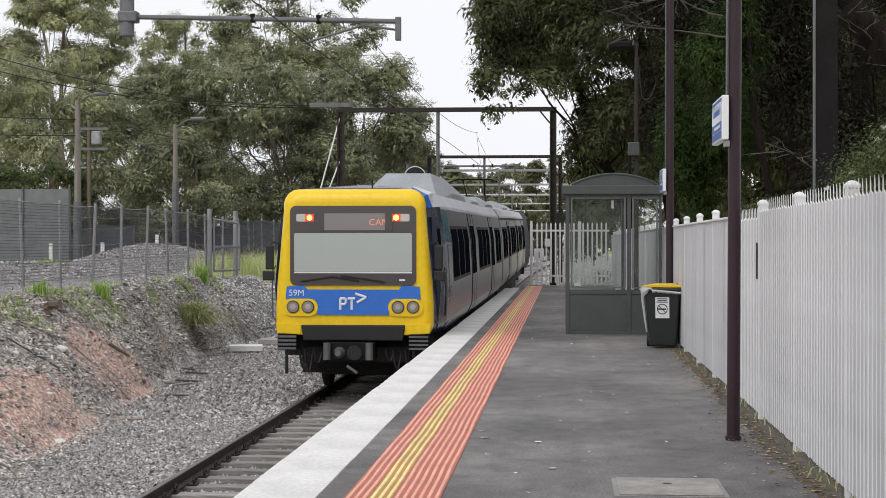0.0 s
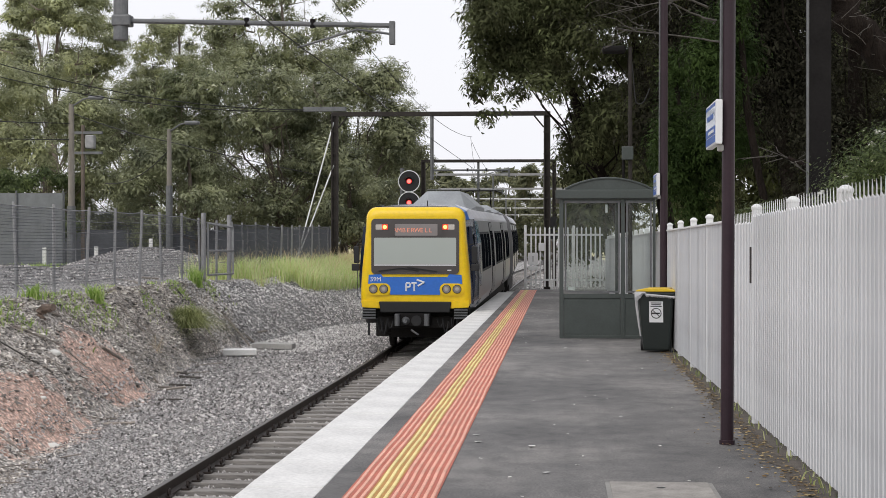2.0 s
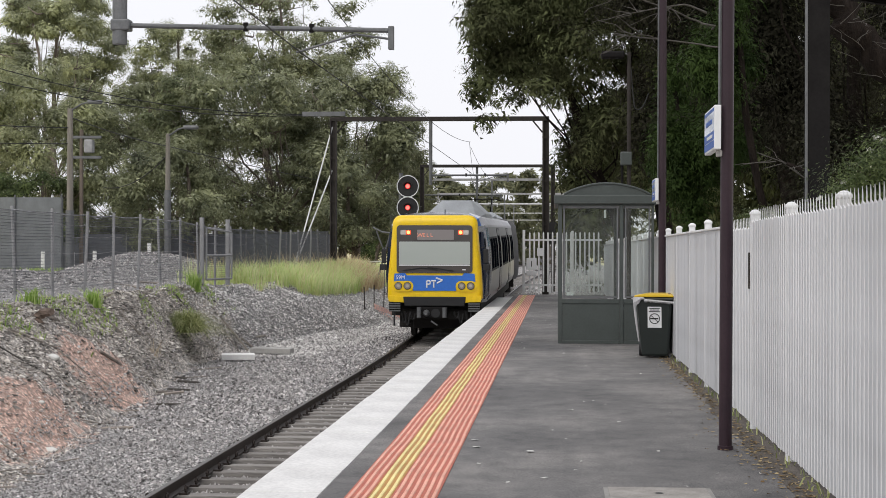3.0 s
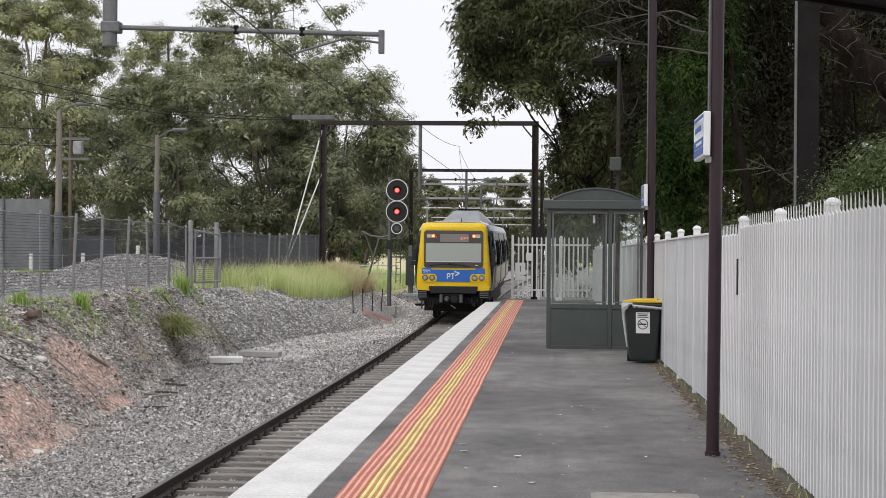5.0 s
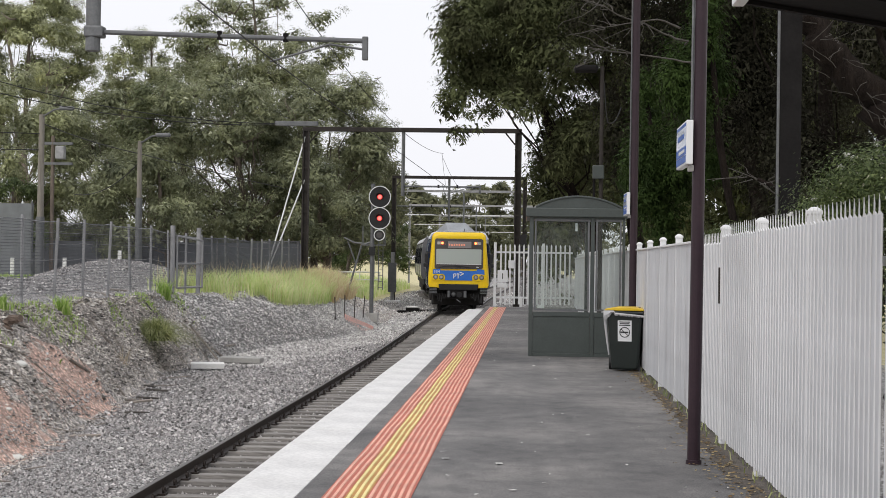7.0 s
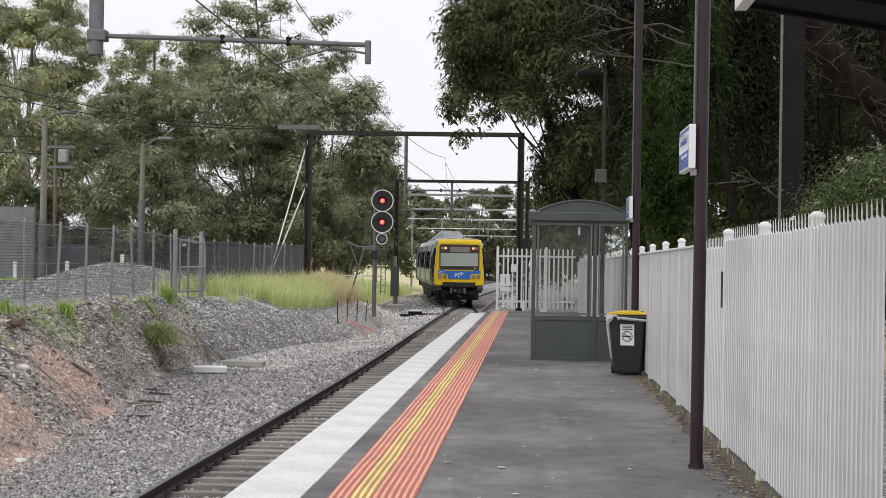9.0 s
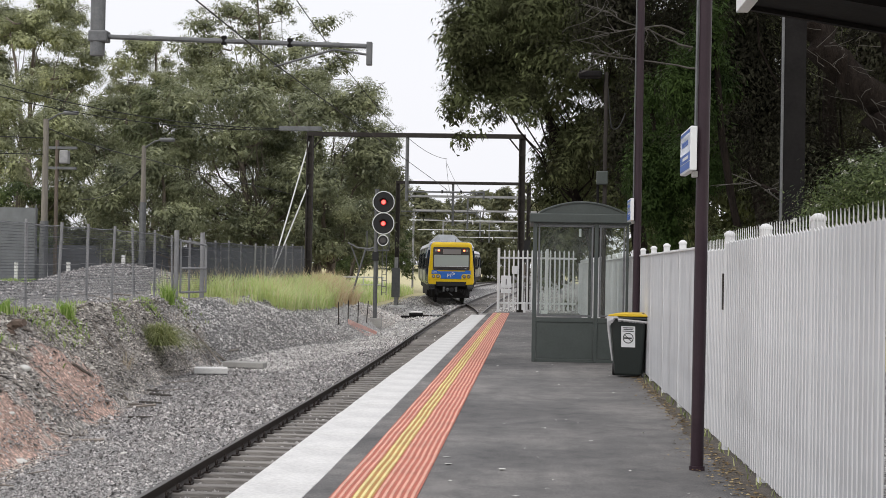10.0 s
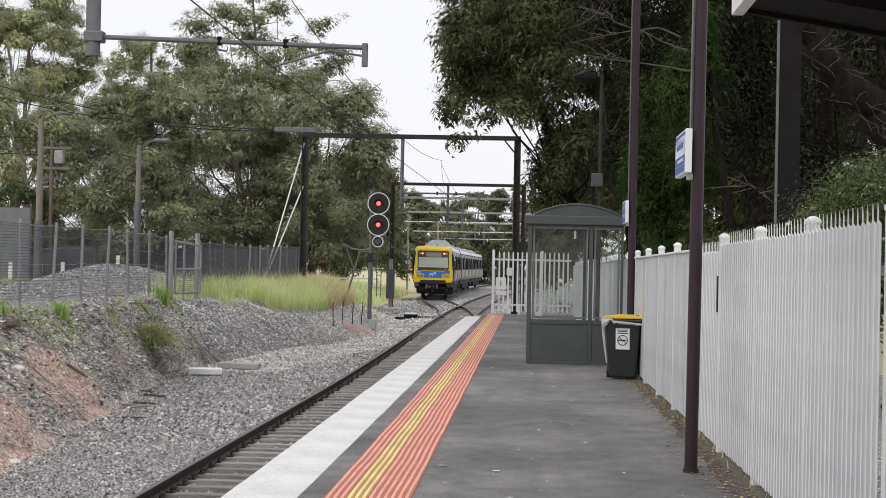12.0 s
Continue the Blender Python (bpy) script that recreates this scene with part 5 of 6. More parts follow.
    tree("gum_tree", (-16.5, 76), crown(310, 345, 76, 140, 125, 18, 3), 36000, 0.112, g_, M["bark"], 13, "dense dark green gum tree behind the yard fence", 0.25, core=9000)
    tree("gum_tree", (-10.2, 84), crown(590, 350, 82, 150, 105, 20, 4), 38000, 0.118, g_, M["bark"], 14, "spreading gum tree with a leaning forked trunk", 0.3, core=9000)
    tree("gum_tree", (-12.6, 98), crown(700, 290, 98, 85, 115, 14, 5), 22000, 0.135, M["fargum"], M["bark"], 15, lab, 0.25, core=9000)
    tree("gum_tree", (-24, 78), crown(55, 230, 78, 165, 195, 26, 6, 0.34), 60000, 0.135, gy, M["bark"], 16, "yellow-green young gum tree", 0.25, core=9000)
    tree("gum_tree", (-26, 86), crown(70, 85, 95, 185, 105, 20, 7, 0.3), 38000, 0.151, gy, M["bark"], 17, "tall open-crowned yellow-green gum tree", 0.3, core=9000)
    tree("gum_tree", (-27, 105), crown(225, 190, 105, 110, 130, 22, 8, 0.26), 20000, 0.158, g_, M["bark"], 18, "sparse tall gum tree with bare limbs", 0.3, core=2000)
    tree("gum_tree", (-17, 110), crown(500, 50, 108, 205, 125, 26, 9, 0.3), 34000, 0.158, g_, M["bark"], 19, "tall gum tree with an open crown and bare branches", 0.4, core=9000)
    tree("gum_tree", (-24, 74), crown(45, 350, 72, 120, 80, 12, 10), 18000, 0.101, M["shrub"], M["bark"], 20, "leafy green shrub tree behind the cloth fence", 0.16, core=9000)
    tree("gum_tree", (-19.2, 80), crown(190, 350, 82, 110, 90, 14, 21), 22000, 0.118, g_, M["bark"], 22, "dark bushy gum tree behind the yard", 0.2, core=9000)
    tree("gum_tree", (-14.5, 112), crown(715, 325, 112, 75, 82, 12, 23), 16000, 0.146, M["fargum"], M["bark"], 24, "brownish green tree beyond the signal", 0.2, core=9000)
    tree("gum_tree", (-13.5, 120), crown(715, 385, 120, 70, 32, 8, 25), 9000, 0.123, M["fargum"], M["bark"], 26, "low bright green tree beside the line", 0.2, core=9000)
    tree("gum_tree", (-23.5, 101), crown(305, 105, 101, 85, 115, 20, 61, 0.3), 22000, 0.15, gy, M["bark"], 62, "pale open gum tree between darker gums", 0.25, core=2500)
    tree("gum_tree", (-19.5, 84), crown(245, 230, 84, 95, 130, 16, 71, 0.38), 26000, 0.13, g_, M["bark"], 72, "dark dense gum tree between the power poles", 0.22, core=6000)
    tree("gum_tree", (-31, 97), crown(105, 5, 97, 135, 80, 18, 73, 0.36), 26000, 0.15, gy, M["bark"], 74, "tall pale gum tree with a broad open top", 0.3, core=5000)
    tree("gum_tree", (-16.8, 81), crown(345, 190, 80, 95, 95, 14, 75, 0.4), 20000, 0.12, M["darkgum"], M["bark"], 76, "deep green gum tree amid paler gums", 0.2, core=4000)
    # shaded scrub under the trees
    low = []
    for i in range(21):
        x = -33 + i * 1.0
        low += lobes(x, 88 + 2 * math.sin(i * 1.7), 1.9 + 0.5 * math.sin(i * 2.9), 1.5, 1.5, 1.9, 3, 200 + i, 0.6)
    for i in range(9):
        low += lobes(-20 + 1.1 * i, 91, 4.8 + 0.6 * math.sin(i * 2.3), 1.5, 1.4, 2.2, 4, 240 + i, 0.55)
        low += lobes(-19.5 + 0.8 * i, 92, 7.6 + 0.7 * math.sin(i * 1.9), 1.3, 1.2, 1.6, 3, 260 + i, 0.55)
    sc = tagged(leaves("undergrowth", low, 46000, 0.24, M["fargum"], None, 77, 0.5), "shaded scrub beneath the gum trees", "undergrowth", "", "stuff")
    bushes = []
    for i in range(7):
        bushes += lobes(-17.5 + 0.95 * i, 141 + 2 * math.sin(i * 2.3), 3.4 + 0.9 * math.sin(i * 1.7), 1.5, 1.5, 3.2, 4, 420 + i, 0.55)
    tagged(leaves("trackside_bushes", bushes, 22000, 0.3, M["shrub"], None, 81, 0.5), "dark green bushes behind the grass strip", "bushes", "", "stuff")
    closing = []
    for i in range(30):
        x = -52 + 1.55 * i
        closing += lobes(x, 238 + 3 * math.sin(i * 1.9), 4.0 + 1.8 * math.sin(i * 1.3), 2.4, 2.4, 5.0, 4, 460 + i, 0.6)
    for i in range(16):
        closing += lobes(-12 + 2.6 * i, 300 + 3 * math.sin(i * 2.7), 5.0 + 2.0 * math.sin(i * 1.1), 3.2, 3, 6.0, 4, 500 + i, 0.6)
    tagged(leaves("trackside_scrub", closing, 52000, 0.55, M["fargum"], None, 82, 0.5), "olive scrub and saplings where the line curves away", "scrub", "", "stuff")
    woods = []
    for i in range(34):
        x = -70 + i * 3.4
        woods += lobes(x, 285 + 8 * math.sin(i * 2.1), 5.0 + 2.2 * math.sin(i * 1.3), 4, 4, 6, 4, 300 + i, 0.55)
    tagged(leaves("far_woods", woods, 26000, 0.8, M["fargum"], None, 78, 0.5), "distant belt of gum trees across the line", "woods", "", "stuff")
    # trees closing the view far down the line
    for i, (px, py, y, rx, rz) in enumerate(((780, 335, 240, 60, 52), (850, 345, 260, 60, 40), (915, 335, 270, 50, 40), (965, 330, 250, 45, 45), (730, 350, 230, 60, 50), (1010, 360, 230, 60, 60), (840, 395, 225, 70, 40), (930, 395, 235, 60, 40), (660, 380, 235, 60, 60))):
        b = crown(px, py - 8, y, rx * 1.1, rz * 1.15, 10, 40 + i)
        low = crown(px, py + 45, y, rx, 36, 6, 60 + i)
        tree("far_tree", (b[0][0], y), b + low, 9500, 0.4, M["fargum"], M["bark"], 40 + i, "distant hazy gum tree beside the line", 0.4, twigs=False, core=1700)


def build_right_trees():
    p, fr = M["pine"], M["fresh"]
    # overhanging dark tree beyond the shelter
    def oak(base, blobs, n, size, seed, label, core, trunk=0.35, leaf=p):
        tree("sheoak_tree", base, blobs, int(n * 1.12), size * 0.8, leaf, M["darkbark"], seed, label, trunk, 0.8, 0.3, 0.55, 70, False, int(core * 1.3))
    oak((4.2, 56), lobes(3.6, 54, 10.6, 6.2, 4, 4.6, 24, 31) + lobes(1.9, 56, 5.0, 1.5, 3, 2.8, 10, 33) + lobes(1.7, 54, 7.3, 1.5, 1.5, 1.7, 12, 63, 0.5) + lobes(-0.5, 54, 9.3, 2.0, 1.0, 2.2, 12, 69, 0.5), 98000, 0.12, 31, "tall dark she-oak overhanging the platform", 14000)
    oak((2.6, 52), lobes(0.35, 51, 9.0, 3.3, 2.6, 2.8, 26, 51, 0.4) + lobes(1.9, 51, 5.0, 1.5, 1.5, 1.9, 10, 57, 0.45) + lobes(-1.9, 50, 5.7, 0.5, 0.5, 0.6, 3, 58, 0.5) + lobes(-0.5, 50, 6.3, 1.3, 1, 0.9, 7, 59, 0.4) + lobes(-0.7, 51, 7.6, 1.9, 1.2, 1.6, 18, 60, 0.42) + lobes(-0.9, 51.5, 8.8, 1.2, 1.0, 1.1, 8, 64, 0.5) + lobes(-1.7, 50.5, 6.5, 1.2, 0.9, 0.6, 8, 65, 0.42) + lobes(-2.35, 51, 7.8, 0.9, 0.8, 1.1, 9, 66, 0.5) + lobes(-2.2, 51, 9.8, 1.2, 1.0, 1.4, 10, 67, 0.5) + lobes(0.75, 53, 4.4, 0.8, 1.0, 2.3, 10, 68, 0.5), 128000, 0.11, 52, "dark she-oak bough hanging over the platform end", 12000, 0.25)
    # The next three she-oaks carry the shade-darkened needles.
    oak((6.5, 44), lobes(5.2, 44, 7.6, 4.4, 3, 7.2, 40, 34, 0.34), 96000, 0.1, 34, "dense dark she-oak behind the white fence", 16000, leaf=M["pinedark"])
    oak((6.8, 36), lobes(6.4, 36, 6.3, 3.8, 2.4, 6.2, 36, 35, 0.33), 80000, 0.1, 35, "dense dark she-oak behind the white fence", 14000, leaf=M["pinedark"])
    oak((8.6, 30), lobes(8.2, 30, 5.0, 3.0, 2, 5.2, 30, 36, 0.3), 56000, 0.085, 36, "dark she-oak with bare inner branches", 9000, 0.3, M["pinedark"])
    oak((2.9, 66), lobes(1.7, 66, 4.4, 1.9, 3, 3.9, 12, 37), 24000, 0.2, 37, "dark she-oak at the platform end", 4000, 0.25)
    oak((8, 84), lobes(6.5, 84, 8, 5, 5, 7, 20, 53), 20000, 0.34, 54, "tall dark she-oak beside the curving line", 6000)
    oak((12, 108), lobes(11, 108, 8, 6, 5, 7, 18, 55), 14000, 0.45, 56, "tall dark she-oak beside the curving line", 6000)
    oak((12, 44), lobes(11.5, 46, 7, 5, 6, 6.5, 20, 45), 24000, 0.26, 45, "dark she-oak in the grove behind the station", 9000)
    oak((13, 62), lobes(11, 64, 8, 7, 7, 7, 20, 46), 20000, 0.34, 46, "dark she-oak in the grove behind the station", 9000)
    tree("cypress_tree", (3.4, 38), lobes(2.9, 38, 4.1, 0.95, 1.4, 2.5, 14, 38), 34000, 0.085, fr, M["darkbark"], 38, "fresh green feathery tree behind the shelter", 0.15, 0.8, 0.34, 0.6, 30, False, 1500)
    tree("cypress_tree", (4.2, 31), lobes(3.2, 31.5, 4.7, 0.9, 1.4, 2.2, 10, 39, 0.36), 24000, 0.075, fr, M["darkbark"], 39, "fresh green feathery sapling behind the white fence", 0.12, 0.8, 0.34, 0.6, 30, False, 800)
    bush = tree("flowering_shrub", (4.3, 19.5), lobes(4.3, 19.5, 2.1, 1.2, 1.8, 1.1, 16, 43), 34000, 0.06, M["shrub"], M["darkbark"], 43, "green shrub with small pale flowers behind the fence", 0.06, 0.1, 0.4)
    zb = ground_z(4.3, 19.5) - 0.15
    leaves("flowers", [(a - 4.3, b - 19.5, c - zb, d, e, f) for a, b, c, d, e, f in lobes(4.3, 19.5, 2.15, 1.25, 1.85, 1.15, 16, 43)], 900, 0.03, M["litter"], bush, 47, 0.1, 22, 0.8, 0.1, 0.09)
    tree("flowering_shrub", (3.1, 24), lobes(3.2, 24, 1.6, 0.9, 1.8, 0.8, 10, 44), 14000, 0.07, M["shrub"], M["darkbark"], 44, "low green shrub growing behind the white fence", 0.06, 0.1, 0.4)
    for k, (pts, r0, r1) in enumerate((([(8.2, 27.5, 1.0), (5.85, 27, 4.05), (5.1, 26.9, 4.85), (4.35, 26.7, 5.7)], 0.34, 0.24), ([(6.4, 27.2, 4.4), (5.8, 27, 5.15), (5.3, 27, 5.9)], 0.1, 0.05), ([(7.5, 26, 2.2), (5.4, 26, 2.3), (3.6, 26, 3.0)], 0.1, 0.03))):
        t_ = empty("old_limb", "thick twisted brown limb in the dark grove", "branch", "thick limbs")
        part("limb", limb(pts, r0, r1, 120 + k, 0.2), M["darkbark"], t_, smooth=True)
        rk = random.Random(150 + k)
        for _ in range(34 if k == 0 else 8):
            s = Vector(pts[1]).lerp(Vector(pts[-1]), rk.uniform(-0.2, 1.0)) + Vector((rk.uniform(-r0, r0), -r0, rk.uniform(-r0, r0)))
            e = s + Vector((rk.uniform(-0.5, 0.5), rk.uniform(-0.4, 0.0), rk.uniform(-0.4, 0.5)))
            part("twig", limb([s, e], 0.006, 0.002, rk.randint(0, 999), 0.05), M["deadwood"], t_)
    # bare dead limbs in front of the grove
    for i, (a, b, c) in enumerate((((4.6, 28, 4.4), (2.35, 27, 5.0), (0.9, 27, 5.2)), ((7.0, 28, 2.0), (4.6, 27, 2.6), (3.2, 26.5, 3.2)), ((4.4, 28.5, 4.6), (2.2, 27.5, 5.5), (0.8, 27, 6.0)), ((4.2, 28, 5.0), (2.1, 27.3, 5.7), (1.1, 27, 5.5)), ((6.9, 27, 4.6), (6.1, 26, 4.0), (5.6, 26, 3.0)))):
        d = empty("dead_branch", "bare grey dead limb reaching out of the grove", "branch", "dead limbs")
        part("limb", limb([Vector(a).lerp(Vector(b), 0.82), b, c], 0.022, 0.006, 70 + i, 0.14), M["deadwood"], d, smooth=True)
        rng = random.Random(90 + i)
        for k in range(9):
            u = rng.uniform(0.1, 0.98)
            s = Vector(b).lerp(Vector(c), u)
            part("twig", limb([s, s + Vector((rng.uniform(-0.7, 0.2), rng.uniform(-0.3, 0.3), rng.uniform(-0.4, 0.4)))], 0.008, 0.003, i * 9 + k, 0.09), M["deadwood"], d)


def blades(name, pts, h, material, label, seed, lean=0.35, wd=0.012):
    rng = np.random.default_rng(seed)
    pts = np.array(pts)
    n = len(pts)
    hh = h * (0.5 + 0.8 * rng.random(n))
    a = rng.random(n) * 2 * np.pi
    dx, dy = np.cos(a), np.sin(a)
    bend_ = lean * (0.3 + rng.random(n)) * hh
    w = wd * (0.7 + 0.6 * rng.random(n))
    b = rng.random(n) * 2 * np.pi
    sx, sy = np.cos(b) * w, np.sin(b) * w
    base = pts
    mid = base + np.stack([dx * bend_ * 0.3, dy * bend_ * 0.3, hh * 0.6], 1)
    tip = base + np.stack([dx * bend_, dy * bend_, hh * (1 - 0.25 * lean)], 1)
    off = np.stack([sx, sy, 0 * w], 1)
    v = np.stack([base - off, base + off, mid + off * 0.8, mid - off * 0.8, tip], 1).reshape(-1, 3)
    f = []
    for i in range(n):
        k = 5 * i
        f += [(k, k + 1, k + 2, k + 3), (k + 3, k + 2, k + 4)]
    return from_lists(name, v.tolist(), f, material)


def build_grass():
    rng = random.Random(21)
    def field(n, test):
        out = []
        while len(out) < n:
            x, y = test()
            if x is not None:
                out.append((x, y, ground_z(x, y) - 0.02))
        return out
    def meadow():
        y = rng.uniform(51, 72)
        x = bend(TOP, y) + 0.9 - abs(rng.gauss(0, 1.3)) - (0.5 if y < 54 else 0)
        ok = noise.noise(Vector((x * 0.8, y * 0.5, 2))) > -0.32 + 0.5 * rng.random() - 0.25
        return (x, y) if x > -12 and ok else (None, None)
    tagged(blades("tall_grass", field(17000, meadow), 0.74, M["grass"], "", 1, 0.5, 0.008), "tall pale green grass on the bank top", "grass", "", "stuff")
    tagged(blades("seed_stalks", field(1800, meadow), 1.0, M["straw"], "", 9, 0.35, 0.006), "pale seeding stalks standing in the tall grass", "grass", "", "stuff")
    def dry():
        y = rng.uniform(63, 82)
        return bend(TOP, y) + 1.0 - abs(rng.gauss(0, 1.3)), y
    tagged(blades("dry_grass", field(7000, dry), 0.8, M["straw"], "", 2, 0.6, 0.014), "dry straw-coloured grass on the bank edge", "grass", "", "stuff")
    def far():
        return rng.uniform(-22, -9.6), rng.uniform(84, 135)
    tagged(blades("far_grass", field(15000, far), 0.7, M["grass"], "", 3, wd=0.035), "pale grass strip beyond the signal", "grass", "", "stuff")
    def weeds():
        y = 26 + 21 * rng.random()
        u = rng.gauss(0.86, 0.17)
        x = bend(TOE, y) + (bend(TOP, y) - bend(TOE, y)) * u
        ok = noise.noise(Vector((x * 0.9, y * 0.6, 7))) > 0.1
        return (x, y) if ok else (None, None)
    tagged(blades("bank_weeds", field(1100, weeds), 0.15, M["greenblade"], "", 4, 0.8), "sparse green weeds along the bank crest", "weeds", "", "stuff")
    def yard():
        return rng.uniform(-26, -19), rng.uniform(56, 64)
    tagged(blades("yard_grass", field(5000, yard), 0.35, M["greenblade"], "", 5, wd=0.02), "green grass patch behind the wire fence", "grass", "", "stuff")
    for i, (x, y, n, h, mt, wd_) in enumerate(((-10.0, 44.8, 170, 0.6, "greenblade", 0.08), (-9.85, 34.3, 130, 0.42, "greenblade", 0.08), (-9.85, 30.2, 90, 0.3, "greenblade", 0.1))):
        pts = [(x + rng.gauss(0, wd_), y + rng.gauss(0, wd_), ground_z(x, y) - 0.03) for _ in range(n)]
        tagged(blades("grass_tussock", pts, h, M[mt], "", 30 + i, 1.7 if mt == "tussock" else 0.5), "rounded dark green tussock on the bank" if mt == "tussock" else "bright green tuft of grass on the bank", "tussock")
    bm_v, bm_f = [], []
    cx, cy = -9.25, 40.6
    cz = ground_z(cx, cy) + 0.32
    for i in range(1700):
        a, e, L = rng.uniform(0, 6.283), rng.uniform(0.5, 1.45), rng.uniform(0.95, 1.5)
        w_ = rng.uniform(0.006, 0.012)
        bx, by = cx + rng.gauss(0, 0.13), cy + rng.gauss(0, 0.1)
        k = len(bm_v)
        for j in range(6):
            q = j / 5
            r_ = L * q * math.cos(e)
            z_ = cz + L * q * math.sin(e) - 0.62 * L * q * q
            ww = w_ * (1 - 0.85 * q)
            bm_v += [(bx + r_ * math.cos(a) - ww * math.sin(a), by + r_ * math.sin(a) + ww * math.cos(a), z_), (bx + r_ * math.cos(a) + ww * math.sin(a), by + r_ * math.sin(a) - ww * math.cos(a), z_)]
            if j:
                bm_f.append((k + 2 * j - 2, k + 2 * j, k + 2 * j + 1, k + 2 * j - 1))
    tagged(from_lists("grass_tussock", bm_v, bm_f, M["tussock"]), "rounded dark green tussock drooping over the bank", "tussock")
    # sticks and pale litter
    sk = bmesh.new()
    for i in range(150):
        y = rng.uniform(17, 48)
        x = bend(TOE, y) + rng.uniform(-2.2, 0.5)
        a, l_ = rng.uniform(0, 6.28), rng.uniform(0.2, 0.8)
        z = ground_z(x, y) + 0.02
        x2, y2 = x + l_ * math.cos(a), y + l_ * math.sin(a)
        add_rod(sk, (x, y, z), (x2, y2, ground_z(x2, y2) + rng.uniform(0.02, 0.06)), rng.uniform(0.004, 0.012) if i % 7 else 0.028, seg=5)
    tagged(part("fallen_sticks", sk, M["stick"]), "fallen sticks scattered on the earth bank", "sticks", "", "stuff")
    logs = bmesh.new()
    for x, y, a, l_, r_ in ((-8.3, 35.6, 0.7, 0.75, 0.035), (-8.05, 33.6, 0.5, 0.6, 0.03), (-8.6, 36.6, 0.9, 0.5, 0.028), (-9.3, 43.2, 2.2, 1.1, 0.03), (-7.5, 30.4, 0.2, 0.5, 0.022), (-8.4, 26.8, 2.5, 0.9, 0.02)):
        x2, y2 = x + l_ * math.cos(a), y - l_ * math.sin(a)
        add_rod(logs, (x, y, ground_z(x, y) + 0.03), (x2, y2, ground_z(x2, y2) + 0.05), r_, r_ * 0.6, seg=7)
    tagged(part("fallen_branches", logs, M["deadwood"]), "dark broken branches lying on the gravel", "branches", "", "stuff")
    sx, sy = -9.5, 29.5
    st = limb([(sx, sy, ground_z(sx, sy) - 0.05), (sx + 0.08, sy, ground_z(sx, sy) + 0.14), (sx + 0.3, sy - 0.1, ground_z(sx, sy) + 0.16)], 0.1, 0.07, 5, 0.04)
    tagged(part("tree_stump", st, M["stump"]), "broken reddish brown stump on the bank crest", "stump")
    pts = [(-8.9 + rng.gauss(0, 0.05), 35.9 + rng.gauss(0, 0.05), ground_z(-8.9, 35.9) - 0.02) for _ in range(34)]
    tagged(blades("dry_tuft", pts, 0.5, M["straw"], "", 12, 1.2, 0.003), "dry straw-coloured tuft on the bank slope", "tussock")
    for x, y, s in ((-7.31, 23.3, 0.1), (-8.75, 28.0, 0.12), (-6.1, 24.5, 0.05), (-8.0, 25.0, 0.06)):
        z = ground_z(x, y)
        bm = bmesh.new()
        bmesh.ops.create_icosphere(bm, subdivisions=2, radius=s, matrix=pose(x, y, z + s * 0.15) @ Matrix.Diagonal((1.2, 0.9, 0.5, 1)))
        for v in bm.verts:
            v.co += 0.25 * s * noise.noise_vector(v.co * 14)
        tagged(part("pale_rock", bm, M["litter"]), "pale stone lying on the gravel", "rock")
    r2 = random.Random(8)
    verts, faces = [], []
    def scrap(x, y, z, s):
        k = len(verts)
        a = r2.uniform(0, 6.28)
        for i in range(5):
            q = a + i * 1.2566 + r2.uniform(-0.3, 0.3)
            verts.append((x + s * math.cos(q) * r2.uniform(0.3, 1.3), y + s * math.sin(q) * r2.uniform(0.5, 1), z + r2.uniform(0.002, 0.012)))
        faces.append(tuple(range(k, k + 5)))
    for i in range(46):
        scrap(r2.uniform(-0.75, 1.5), 10 + 30 * r2.random() ** 1.5, 0.002, r2.uniform(0.012, 0.03))
    for x, y, s in ((-0.2, 13.1, 0.06), (-0.66, 13.4, 0.045), (0.16, 16.6, 0.04), (0.3, 17.5, 0.03), (-0.68, 13.9, 0.04)):
        scrap(x, y, 0.003, s)
    tagged(from_lists("platform_litter", verts, faces, M["litter"]), "pale scraps and petals scattered on the asphalt", "litter", "", "stuff")
    verts, faces = [], []
    for i in range(1200):
        y = 9 + 19 * r2.random()
        scrap(1.7 - abs(r2.gauss(0, 0.11 + 0.07 * math.exp(-((y - 13.2) / 2.2) ** 2))), y, 0.004, r2.uniform(0.008, 0.028))
    tagged(from_lists("leaf_litter", verts, faces, M["deadleaf"]), "dry leaves and dirt gathered along the fence foot", "leaf litter", "", "stuff")
    verts, faces = [], []
    for i in range(120):
        y = 8.5 + i * 0.17
        w_ = 0.1 + 0.07 * noise.noise(Vector((y * 1.3, 0, 0))) + 0.05 * noise.noise(Vector((y * 5, 3, 0))) + 0.05 * math.exp(-((y - 14) / 2.5) ** 2)
        verts += [(1.7 - w_, y, 0.003), (1.92, y, 0.004)]
        if i:
            faces.append((2 * i - 2, 2 * i, 2 * i + 1, 2 * i - 1))
    tagged(from_lists("soil_strip", verts, faces, M["dirt"]), "dark soil and grit gathered along the fence foot", "soil", "", "stuff")
    def foot():
        return 1.74 + rng.gauss(0, 0.03), 9 + 17 * rng.random()
    pts = [(x, y, 0.0) for x, y in (foot() for _ in range(150))]
    tagged(blades("fence_weeds", pts, 0.09, M["tussock"], "", 6, 0.8, 0.006), "small weeds at the foot of the fence", "weeds", "", "stuff")


# ---- the train ----
cars, letters, text_bars = [], [], []


